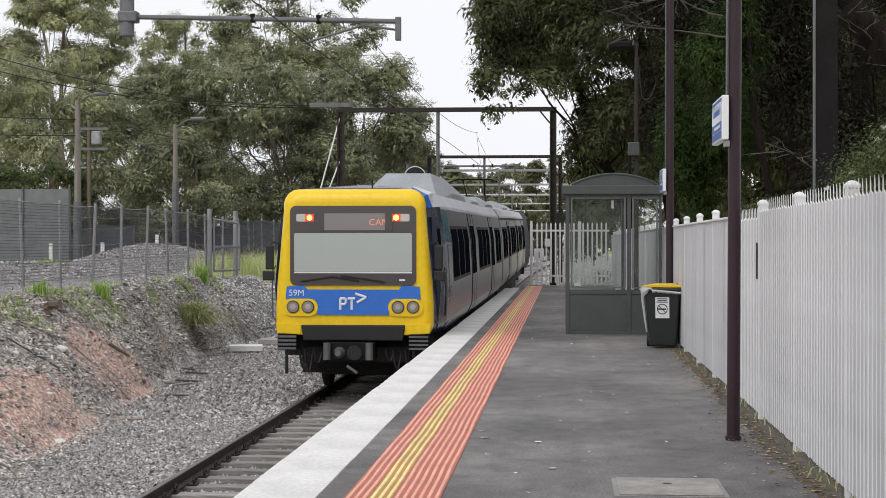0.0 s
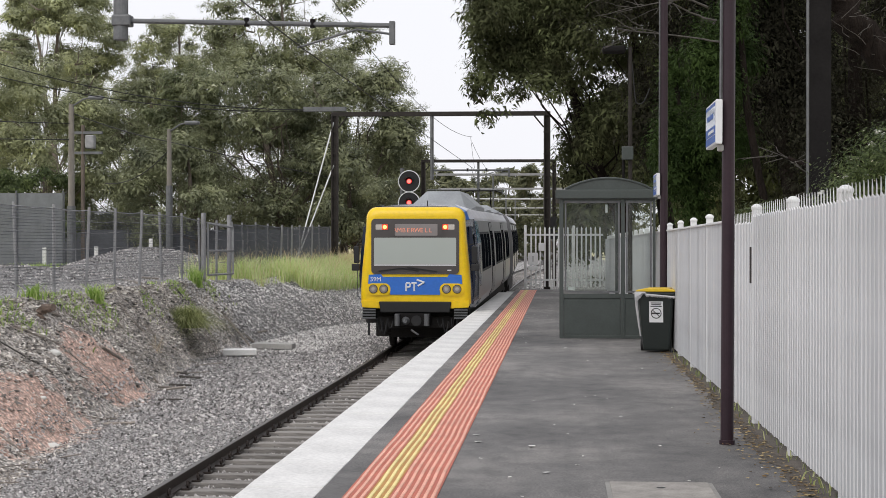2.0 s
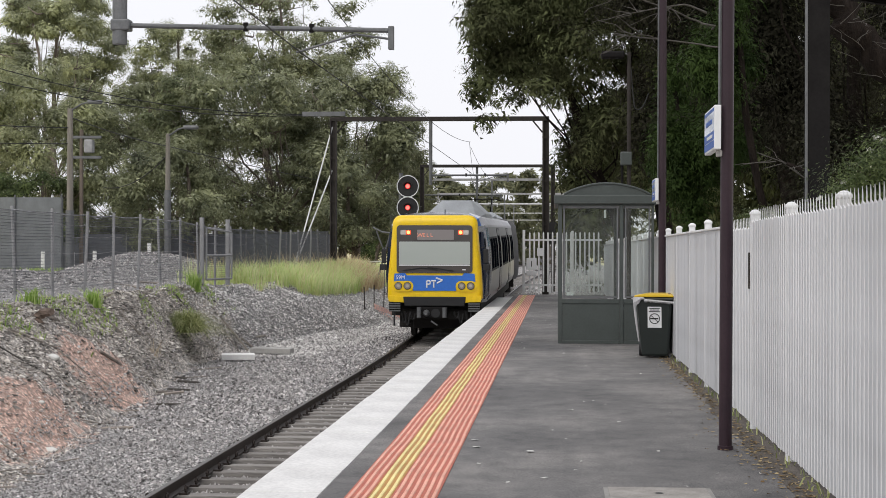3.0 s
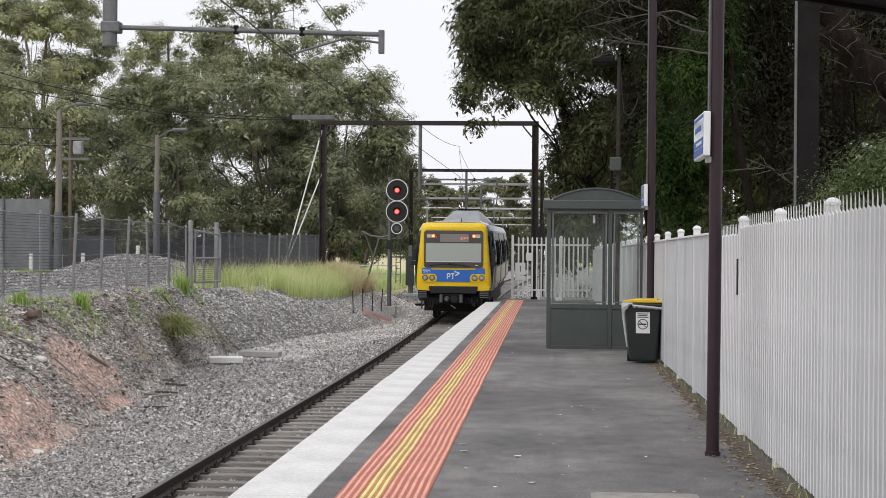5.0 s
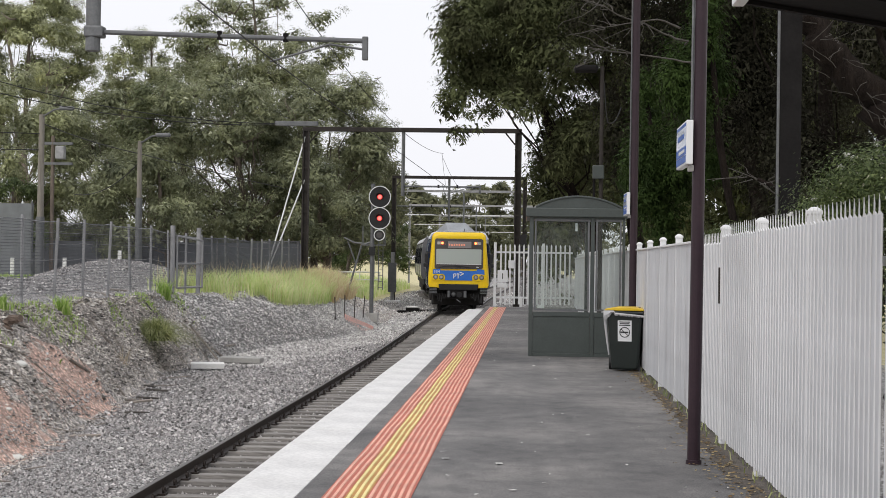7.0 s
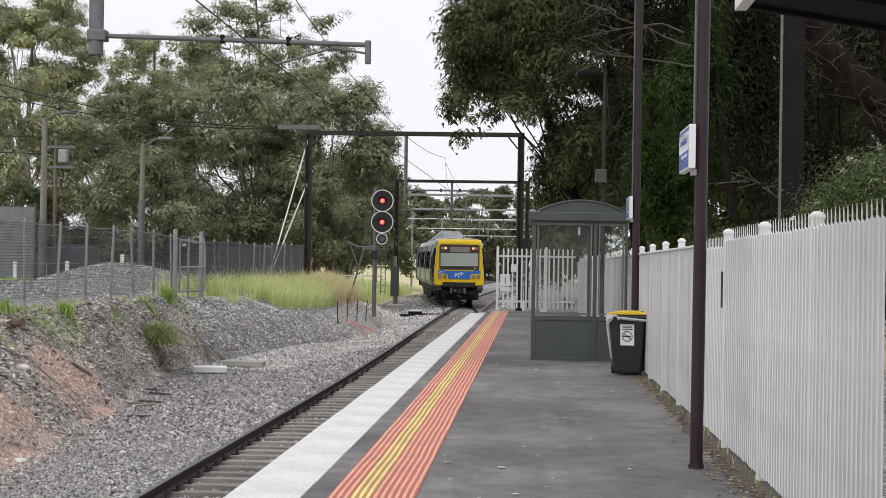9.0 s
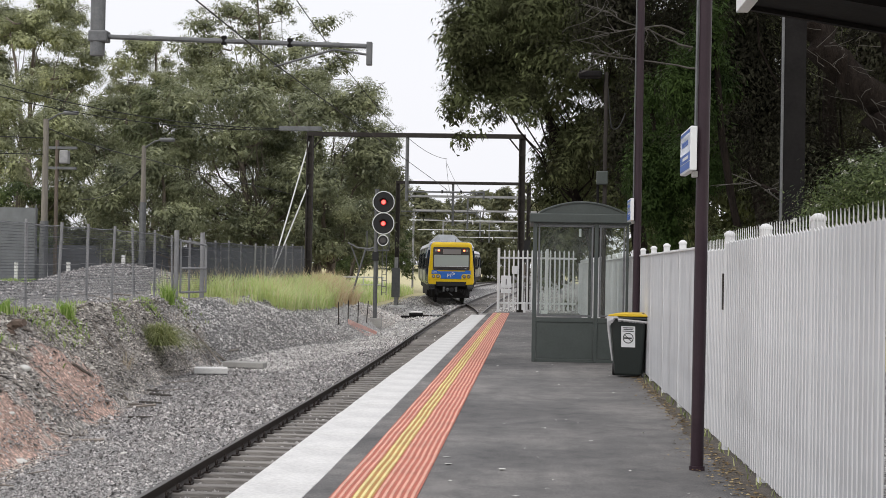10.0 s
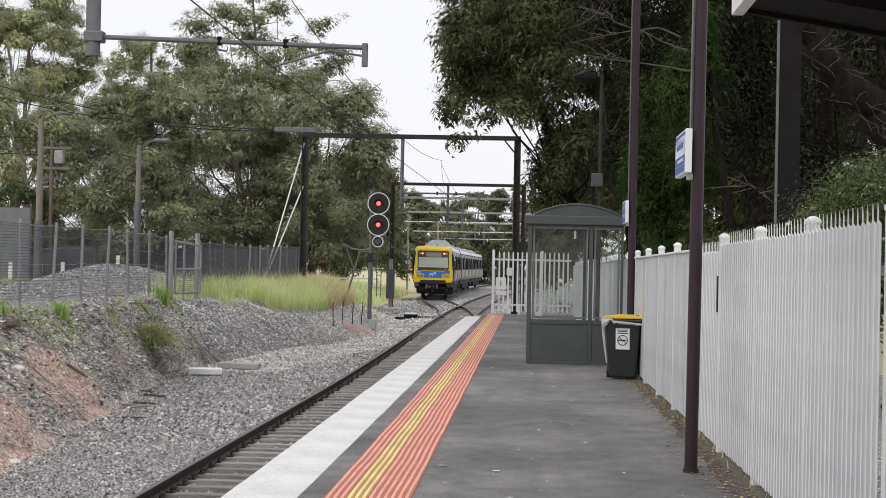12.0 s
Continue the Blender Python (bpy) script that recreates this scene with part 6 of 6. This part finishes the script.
def loft(rings):
    bm = bmesh.new()
    vs = [[bm.verts.new(p) for p in r] for r in rings]
    k = len(rings[0])
    for a, b in zip(vs, vs[1:]):
        for i in range(k):
            bm.faces.new((a[i], a[(i + 1) % k], b[(i + 1) % k], b[i]))
    bm.faces.new(vs[0][::-1])
    bm.faces.new(vs[-1])
    return bm


CAR = 23.8
SIDE = [(1.40, 1.08), (1.5, 1.3), (1.52, 1.9), (1.48, 2.7), (1.37, 3.36), (1.22, 3.58), (0.7, 3.7), (0.0, 3.74)]


def outline(scale=1.0, top=1.0):
    right = [(x * scale, 1.08 + (z - 1.08) * top) for x, z in SIDE]
    return right + [(-x, z) for x, z in right[-2::-1]]


def build_car(cab, seed):
    """One carriage; local y runs along it, the near end at -CAR / 2."""
    y0, y1 = -CAR / 2, CAR / 2
    c = empty("train_carriage", "yellow, blue and silver electric train carriage with driver's cab" if cab else "silver and blue electric train carriage", "train carriage", "three-car electric train")
    yb = y0 + 1.5 if cab else y0 + 0.25
    part("body", loft([[(x, y, z) for x, z in outline()] for y in (yb, y1 - 0.25)]), M["steel"], c)
    part("cant_band", loft([[(x * 1.004, y, z + 0.004) for x, z in ((1.385, 3.3), (1.37, 3.36), (1.22, 3.58), (1.2, 3.5))] for y in (yb + 0.01, y1 - 0.26)]), M["cant"], c)
    part("cant_band", loft([[(-x * 1.004, y, z + 0.004) for x, z in ((1.385, 3.3), (1.37, 3.36), (1.22, 3.58), (1.2, 3.5))] for y in (yb + 0.01, y1 - 0.26)]), M["cant"], c)
    part("underframe", box(-1.3, 1.3, y0 + 0.6, y1 - 0.4, 0.72, 1.075, 0.03), M["under"], c)
    rng = random.Random(seed)
    for i in range(7):
        ya = y0 + 6.2 + i * 1.75
        for s in (-1, 1):
            part("equipment_box", box(min(s * 0.6, s * 1.28), max(s * 0.6, s * 1.28), ya, ya + rng.uniform(0.9, 1.6), rng.uniform(0.25, 0.4), 0.72, 0.03), M["under"], c)
    # windows and doors along both sides
    for s in (-1, 1):
        def face(y_a, y_b, z_a, z_b, mt, nm, proud, own, lab=""):
            zs = [z_a] + [z for _, z in SIDE[1:5] if z_a < z < z_b] + [z_b]
            xs = [np.interp(z, [q[1] for q in SIDE], [q[0] for q in SIDE]) for z in zs]
            pts = [(x + proud, z) for x, z in zip(xs, zs)] + [(x - 0.03, z) for x, z in zip(xs[::-1], zs[::-1])]
            return part(nm, prism([(s * x, z) for x, z in pts], y_a, y_b), mt, own, lab)
        wins = [(3.0, 7.9), (11.4, 16.4), (19.8, 23.0)] if cab else [(1.0, 4.4), (7.6, 12.4), (15.6, 19.4), (22.0, 23.2)]
        for a, b in wins:
            w = face(y0 + a, y0 + b, 1.95, 3.0, M["black"], "window_band", 0.006, c)
            k = max(1, round((b - a) / 1.5))
            for j in range(k):
                face(y0 + a + (b - a) * j / k + 0.07, y0 + a + (b - a) * (j + 1) / k - 0.07, 2.02, 2.94, M["tint"], "pane", 0.01, w)
                if j:
                    face(y0 + a + (b - a) * j / k - 0.035, y0 + a + (b - a) * j / k + 0.035, 1.97, 2.99, M["galv"], "mullion", 0.012, w)
        for d in ((8.6, 17.1) if cab else (5.2, 13.2, 20.2)):
            dr = face(y0 + d, y0 + d + 1.5, 1.12, 3.25, M["steel"], "door", 0.012, c, "sliding passenger door")
            for q in (0.1, 0.82):
                face(y0 + d + q, y0 + d + q + 0.58, 1.95, 3.02, M["tint"], "door_pane", 0.018, dr)
            for q in (-0.05, 0.73, 1.5):
                face(y0 + d + q, y0 + d + q + 0.05, 1.1, 3.28, M["black"], "door_seal", 0.016, dr)
        face(yb + 0.1, y1 - 0.3, 3.22, 3.3, M["black"], "gutter_line", 0.004, c) if not cab else None
    # bogies
    for yc in (y0 + 3.9, y1 - 3.9):
        b = part("bogie", box(-1.1, 1.1, yc - 1.6, yc + 1.6, 0.42, 0.7, 0.05), M["under"], c)
        for dy in (-1.2, 1.2):
            for s in (-0.83, 0.83):
                part("wheel", rod((s - 0.07, yc + dy, 0.46), (s + 0.07, yc + dy, 0.46), 0.46, seg=20), M["under"], b)
            part("axle", rod((-0.8, yc + dy, 0.46), (0.8, yc + dy, 0.46), 0.08), M["under"], b)
    part("gangway", box(-0.6, 0.6, y1 - 0.26, y1 + 0.1, 1.1, 3.3, 0.04), M["black"], c)
    # roof fairings
    def fairing(ya, yz, w0, w1, h, mt):
        e = 0.9
        rings = []
        for y, f in ((ya, 0.12), (ya + e, 1), (yz - e, 1), (yz, 0.12)):
            rings.append([(x * (0.7 + 0.3 * f), y, 3.62 + (z - 3.62) * f) for x, z in ((-w0, 3.62), (w0, 3.62), (w0 * 0.96, 3.76), (w1, 3.7 + h), (-w1, 3.7 + h), (-w0 * 0.96, 3.76))])
        return part("roof_fairing", loft(rings), mt, c, "grey roof fairing with sloping ends")
    if cab:
        fairing(y0 + 8.4, y0 + 14.2, 1.05, 0.5, 0.52, M["roofgrey"])
        fairing(y0 + 18.5, y0 + 22.5, 0.9, 0.4, 0.3, M["roofgrey"])
    else:
        fairing(y0 + 2.5, y0 + 7, 0.9, 0.4, 0.32, M["roofgrey"])
        fairing(y0 + 15, y0 + 19.5, 0.9, 0.4, 0.32, M["roofgrey"])
    if seed == 1:
        pg = part("pantograph", tube([(-0.5, y0 + 9.4, 3.72), (-0.35, y0 + 10.8, 4.2), (-0.4, y0 + 9.5, 4.72)], 0.03, 6), M["darksteel"], c)
        part("pantograph_arm", tube([(0.5, y0 + 9.4, 3.72), (0.35, y0 + 10.8, 4.2), (0.4, y0 + 9.5, 4.72)], 0.03, 6), M["darksteel"], pg)
        part("collector_head", tube([(-0.9, y0 + 9.5, 4.66), (-0.6, y0 + 9.5, 4.76), (0.6, y0 + 9.5, 4.76), (0.9, y0 + 9.5, 4.66)], 0.03, 6), M["darksteel"], pg)
    if cab:
        build_cab(c, y0)
    return c


def cab_ring(y, wt, wm, wb, ht, r=0.2):
    pts = [(wb * 0.97, 1.12), (wb, 1.25), (wb, 1.6), (wm, 2.5), (wt, 3.3), (wt - 0.06, 3.46), (wt - 0.2, ht - 0.02), (wt - 0.45, ht)]
    return [(x, y, z) for x, z in pts] + [(-x, y, z) for x, z in pts[::-1]]


def build_cab(c, y0):
    front, mid, back = y0, y0 + 0.32, y0 + 1.5
    rings = []
    for k in range(7):
        q = radians(15 * k)
        inset, y = 0.15 * (1 - math.sin(q)), front + 0.02 + 0.2 * (1 - math.cos(q))
        half = [(1.0, 1.12), (1.3, 1.12), (1.37, 1.25), (1.37, 1.6), (1.345, 2.05), (1.3, 2.5), (1.26, 2.95), (1.235, 3.25)]
        half += [(0.98 + 0.255 * math.cos(radians(w)), 3.35 + 0.28 * math.sin(radians(w))) for w in (10, 30, 50, 70, 90)]
        rings.append([(x - inset, y, z - 1.5 * inset * max(0.0, z - 3.2) / 0.43) for x, z in half] + [(inset - x, y, z - 1.5 * inset * max(0.0, z - 3.2) / 0.43) for x, z in half[::-1]])
    rings.append([(x, mid, z) for x, _, z in rings[-1]])
    shell = loft(rings)
    for f in shell.faces:
        f.smooth = len(f.verts) == 4
    part("cab_shell", shell, M["yellow"], c, "yellow front shell")
    part("cab_side", loft([cab_ring(mid + 0.002, 1.23, 1.3, 1.37, 3.63), [(x, back, z) for x, z in outline()][:8] + [(-x, back, z) for x, z in outline()[:8]][::-1]]), M["navy"], c, "dark blue cab side")
    for s in (-1, 1):
        part("cab_door", prism([(s * 1.36, 1.2), (s * 1.41, 1.2), (s * 1.47, 1.9), (s * 1.41, 2.7), (s * 1.36, 3.15), (s * 1.3, 3.15)], y0 + 0.62, y0 + 1.28), M["navy"], c)
        part("cab_window", prism([(s * 1.37, 2.0), (s * 1.462, 2.0), (s * 1.405, 2.95), (s * 1.34, 2.95)], y0 + 0.78, y0 + 1.22), M["tint"], c)
        for yy in (0.56, 1.34):
            part("handrail", tube([(s * 1.4, y0 + yy, 1.3), (s * 1.5, y0 + yy, 1.4), (s * 1.51, y0 + yy, 2.2), (s * 1.44, y0 + yy, 2.3)], 0.016, 6), M["galv"], c)
        part("teal_panel", prism([(s * 1.46, 2.72), (s * 1.487, 2.72), (s * 1.392, 3.28), (s * 1.36, 3.28)], y0 + 1.52, y0 + 2.75), M["teal"], c, "teal panel above the cab door")
        # Navy strip below stands for a recess seen dark.
        part("staff_door", prism([(s * 1.44, 1.12), (s * 1.49, 1.25), (s * 1.527, 1.9), (s * 1.492, 2.66), (s * 1.45, 2.66)], y0 + 1.9, y0 + 2.5), M["navy"], c, "dark narrow strip standing for a shaded recess")
        part("lower_panel", prism([(s * 1.44, 1.12), (s * 1.488, 1.25), (s * 1.522, 1.85), (s * 1.47, 1.85)], y0 + 1.52, y0 + 1.88), M["navy"], c)
    yf = front
    def plate(pts, ya, yz, nm, mt, own, lab="", bevel=0.0):
        return part(nm, prism(pts, ya, yz, bevel), mt, own, lab)
    ws = plate(rounded(-1.09, 1.09, 1.97, 3.34, 0.1), yf - 0.012, yf + 0.05, "windscreen_surround", M["gloss"], c, "dark glossy windscreen surround")
    plate(rounded(-1.02, 1.02, 2.21, 2.87, 0.03), yf - 0.018, yf - 0.011, "windscreen", M["screen"], ws, "windscreen with its pale sky reflection painted in")
    plate([(-1.02, 2.18), (1.02, 2.18), (1.02, 2.206), (-1.02, 2.206)], yf - 0.019, yf - 0.011, "windscreen_trim", M["signwhite"], ws)
    plate([(-0.97, 2.03), (0.97, 2.03), (0.97, 2.176), (-0.97, 2.176)], yf - 0.016, yf - 0.011, "dashboard_glass", M["gloss"], ws)
    plate([(0.8, 2.05), (0.9, 2.05), (0.9, 2.08), (0.8, 2.08)], yf - 0.02, yf - 0.015, "sticker", M["signwhite"], ws)
    db = plate(rounded(-0.5, 0.56, 2.92, 3.21, 0.02), yf - 0.02, yf - 0.011, "destination_display", M["led_box"], c, "orange dot-matrix destination display")
    for xa, xz in ((-0.62, -0.5), (0.56, 0.68)):
        plate([(xa, 2.91), (xz, 2.91), (xz, 3.22), (xa, 3.22)], yf - 0.034, yf - 0.028, "display_bezel", M["gloss"], db)
    for i, ch in enumerate("CAMBERWELL"):
        letters.append((i, lettering("destination_letter", ch, 0.155, M["sign_led"], db, pose(0.62, yf - 0.022 - 0.0005 * i, 3.005, 90, 0, 0)), yf))
    for i in range(9):
        text_bars.append((i, part("text_bar", box(-0.035, 0.035, -0.001, 0.001, 0.01 * (i % 3), 0.1 - 0.012 * (i % 2)), M["sign_led"], db, m=pose(0.62, yf - 0.0275 - 0.00005 * i, 3.005)), yf))
    for s in (-1, 1):
        lp = plate(rounded(s * 0.83 - 0.15, s * 0.83 + 0.15, 3.07, 3.2, 0.02), yf - 0.018, yf - 0.011, "marker_panel", M["chrome"], ws)
        xl = s * 0.80 + (0.05 if s < 0 else -0.05)
        part("lamp_glass", box(xl - 0.075, xl + 0.075, yf - 0.021, yf - 0.0185, 3.07, 3.2), M["lamp_red"], lp)
        part("marker_lamp", rod((xl, yf - 0.03, 3.135), (xl, yf - 0.0215, 3.135), 0.055, seg=6), M["lamp_on"], lp, "lit amber marker lamp")
    for a, b in (((-0.9, 2.04), (-0.35, 2.12)), ((-0.35, 2.12), (0.1, 2.05)), ((-0.2, 2.14), (0.55, 2.03))):
        part("wiper", rod((a[0], yf - 0.035, a[1]), (b[0], yf - 0.035, b[1]), 0.014, seg=6), M["black"], ws)
    bb = plate([(-1.15, 1.95), (-0.85, 1.97), (-0.8, 1.9), (0.8, 1.9), (0.85, 1.97), (1.15, 1.95), (1.17, 1.73), (0.78, 1.7), (0.62, 1.58), (0.62, 1.46), (-0.62, 1.46), (-0.62, 1.58), (-0.78, 1.7), (-1.17, 1.73)], yf - 0.008, yf + 0.06, "blue_band", M["blue"], c, "blue front band")
    mk = bmesh.new()
    for a, b in (((-0.22, 1.55), (-0.22, 1.745)), ((-0.22, 1.745), (-0.13, 1.745)), ((-0.13, 1.745), (-0.115, 1.69)), ((-0.115, 1.69), (-0.14, 1.645)), ((-0.14, 1.645), (-0.22, 1.645)), ((-0.02, 1.55), (-0.02, 1.745)), ((-0.09, 1.745), (0.04, 1.745)), ((0.04, 1.83), (0.23, 1.765)), ((0.23, 1.765), (0.07, 1.675))):
        add_rod(mk, (a[0], yf - 0.01, a[1]), (b[0], yf - 0.01, b[1]), 0.022, seg=8)
    part("white_emblem", mk, M["signwhite"], bb)
    lettering("fleet_number", "59M", 0.155, M["signwhite"], bb, pose(-0.98, yf - 0.012, 1.79, 90, 0, 0))
    for s in (-1, 1):
        pod = plate(rounded(s * 0.91 - 0.3, s * 0.91 + 0.3, 1.44, 1.74, 0.14), yf - 0.014, yf + 0.05, "headlight_panel", M["yellow"], c)
        for d in (-0.13, 0.13):
            rim = part("headlight_rim", rod((s * 0.91 + d, yf - 0.03, 1.6), (s * 0.91 + d, yf - 0.012, 1.6), 0.11, seg=20), M["black"], pod)
            part("headlight", rod((s * 0.91 + d, yf - 0.036, 1.6), (s * 0.91 + d, yf - 0.028, 1.6), 0.095, seg=20), M["lens"], rim, "round clear headlight")
            part("reflector", rod((s * 0.91 + d, yf - 0.041, 1.605), (s * 0.91 + d, yf - 0.035, 1.605), 0.05, seg=12), M["chrome"], rim)
    plate([(-0.9, 1.29), (0.9, 1.29), (0.86, 1.02), (-0.86, 1.02)], yf - 0.03, yf + 0.3, "bumper", M["black"], c, "dark grey recessed bumper", 0.02)
    for s in (-1, 1):
        plate([(s * 0.9, 1.29), (s * 1.34, 1.32), (s * 1.32, 1.15), (s * 0.92, 1.13)], yf - 0.006, yf + 0.3, "corner_skirt", M["yellow"], c)
        ac = part("anti_climber", box(s * 1.14 - 0.16, s * 1.14 + 0.16, yf - 0.06, yf + 0.3, 0.86, 1.13), M["darksteel"], c)
        for k in range(4):
            part("ridge", box(s * 1.14 - 0.165, s * 1.14 + 0.165, yf - 0.09, yf - 0.06, 0.87 + k * 0.068, 0.905 + k * 0.068), M["galv"], ac)
        part("hose", rod((s * 1.1 - 0.05, yf - 0.02, 0.45), (s * 1.1 - 0.05, yf - 0.02, 0.88), 0.03, seg=6), M["black"], c)
        mr = part("mirror_arm", tube([(s * 1.3, yf + 0.2, 2.68), (s * 1.44, yf + 0.15, 2.72), (s * 1.5, yf + 0.12, 2.6)], 0.015, 6), M["black"], c)
        part("mirror", box(s * 1.47 - 0.07, s * 1.47 + 0.07, yf + 0.08, yf + 0.16, 2.24, 2.66, 0.02), M["black"], mr)
        part("mirror", box(s * 1.49 - 0.1, s * 1.49 + 0.1, yf + 0.06, yf + 0.16, 2.05, 2.22, 0.02), M["black"], mr)
    cb = part("coupler_box", box(-0.5, 0.38, yf - 0.12, yf + 0.3, 0.68, 1.0, 0.02), M["darksteel"], c, "grey steel coupler box")
    part("coupler_cone", rod((-0.22, yf - 0.3, 0.82), (-0.22, yf - 0.1, 0.82), 0.05, 0.11), M["galv"], cb)
    part("coupler_cup", rod((0.04, yf - 0.14, 0.82), (0.04, yf - 0.1, 0.82), 0.13, seg=18), M["black"], cb)
    for x in (-0.43, 0.3):
        part("coupler_tube", rod((x, yf - 0.16, 0.7), (x, yf - 0.16, 0.99), 0.065, seg=14), M["galv"], cb)
    part("coupler_handle", rod((-0.08, yf - 0.2, 0.6), (0.1, yf - 0.22, 0.48), 0.025, seg=6), M["galv"], cb)
    part("pilot", box(-0.95, 0.95, yf + 0.35, yf + 0.5, 0.62, 0.9, 0.02), M["under"], c)
    for x, d in ((-0.95, 0.3), (-0.86, 0.36), (-0.7, 0.2), (0.55, 0.16), (0.68, 0.3), (0.9, 0.4)):
        part("brake_hose", tube(sag((x, yf + 0.1, 0.86), (x + 0.14, yf + 0.14, 0.8), d, 8), 0.022, 6), M["black"], c)
    # Added plates and box: stand-ins for the shaded dark under the cab.
    part("front_skirt", box(-1.2, 1.2, yf + 1.9, yf + 2.1, 0.3, 0.8, 0.03), M["under"], c, "black board added for the dark underside behind the coupler")
    part("lifeguard", box(-0.75, 0.95, yf + 1.5, yf + 1.62, 0.3, 0.8, 0.02), M["under"], c)
    part("equipment_box", box(-0.9, 1.2, yf + 1.7, yf + 2.2, 0.4, 0.78, 0.03), M["under"], c)
    for k in (-1, 1):
        part("roof_corner", loft([[(k * x, yf + y, z) for x, y, z in q] for q in (((1.225, 0.33, 3.3), (1.18, 0.33, 3.5), (0.98, 0.33, 3.645)), ((1.3, 0.85, 3.325), (1.215, 0.85, 3.545), (0.95, 0.85, 3.68)))]), M["blue"], c, "blue roof corner")
        part("roof_corner", loft([[(k * x, yf + y, z) for x, y, z in q] for q in (((1.3, 0.852, 3.325), (1.215, 0.852, 3.545), (0.95, 0.852, 3.68)), ((1.4, 1.5, 3.345), (1.25, 1.5, 3.6), (0.9, 1.5, 3.715)))]), M["cant"], c, "pale roof edge")
    part("aerial", rod((0.25, yf + 0.7, 3.6), (0.25, yf + 0.7, 3.8), 0.015, seg=6), M["black"], c)
    part("roof_edge", box(-0.8, 0.8, yf + 0.3, yf + 0.36, 3.625, 3.65), M["galv"], c)




def build_train():
    for i in range(3):
        cars.append(build_car(i == 0, i))


FRONT = [(0, 28.0), (2.5, 43.6), (5.0, 60.2), (6.5, 70.2), (9.5, 92.8), (12.0, 114.0)]


def motions():
    for i, c in enumerate(cars):
        rows = []
        for k in range(49):
            t = k * 0.25
            y = bend(FRONT, t) + i * (CAR + 0.25)
            pa, pb = y + 3.9, y + CAR - 3.9
            a = Vector((bend(LEFT_X, pa), pa, bend(RAIL_Z, pa)))
            b = Vector((bend(LEFT_X, pb), pb, bend(RAIL_Z, pb)))
            d = b - a
            mid = (a + b) / 2
            rows.append((t, pose(mid.x, mid.y, mid.z, math.degrees(math.atan2(d.z, d.y)), 0, -math.degrees(math.atan2(d.x, d.y)))))
        walk(c, rows)
    # destination text runs across the display from one bezel to the other
    for k, (group, height, start) in enumerate(((letters, 3.005, 0.0), (text_bars, 3.005, 4.3))):
        for i, ob, yf in group:
            y = yf - 0.022 - 0.0005 * i if k == 0 else yf - 0.0275 - 0.00005 * i
            rx = 90 if k == 0 else 0
            enter = start + (-0.61 if k == 0 else 0) + i * 0.235
            rows = []
            for j in range(49):
                t = j * 0.25
                x = 0.62 - 0.47 * max(0.0, t - enter)
                rows.append((t, pose(max(x, -0.56), y, height, rx, 0, 0)))
            walk(ob, rows)


build_ground()
build_platform()
build_tactile()
build_overhead()
build_shelter()
build_bin()
build_sign_pole(1.37, 13.42, 0.053, 6.5, 0.25)
build_sign_pole(1.7, 26.6, 0.062, 7.5, 0.1)
build_canopy()
build_end_gate()
build_signal()
build_wire_fence()
build_poles()
build_left_trees()
build_right_trees()
build_grass()
build_train()
build_ballast()
build_track()
build_side_fence()
motions()
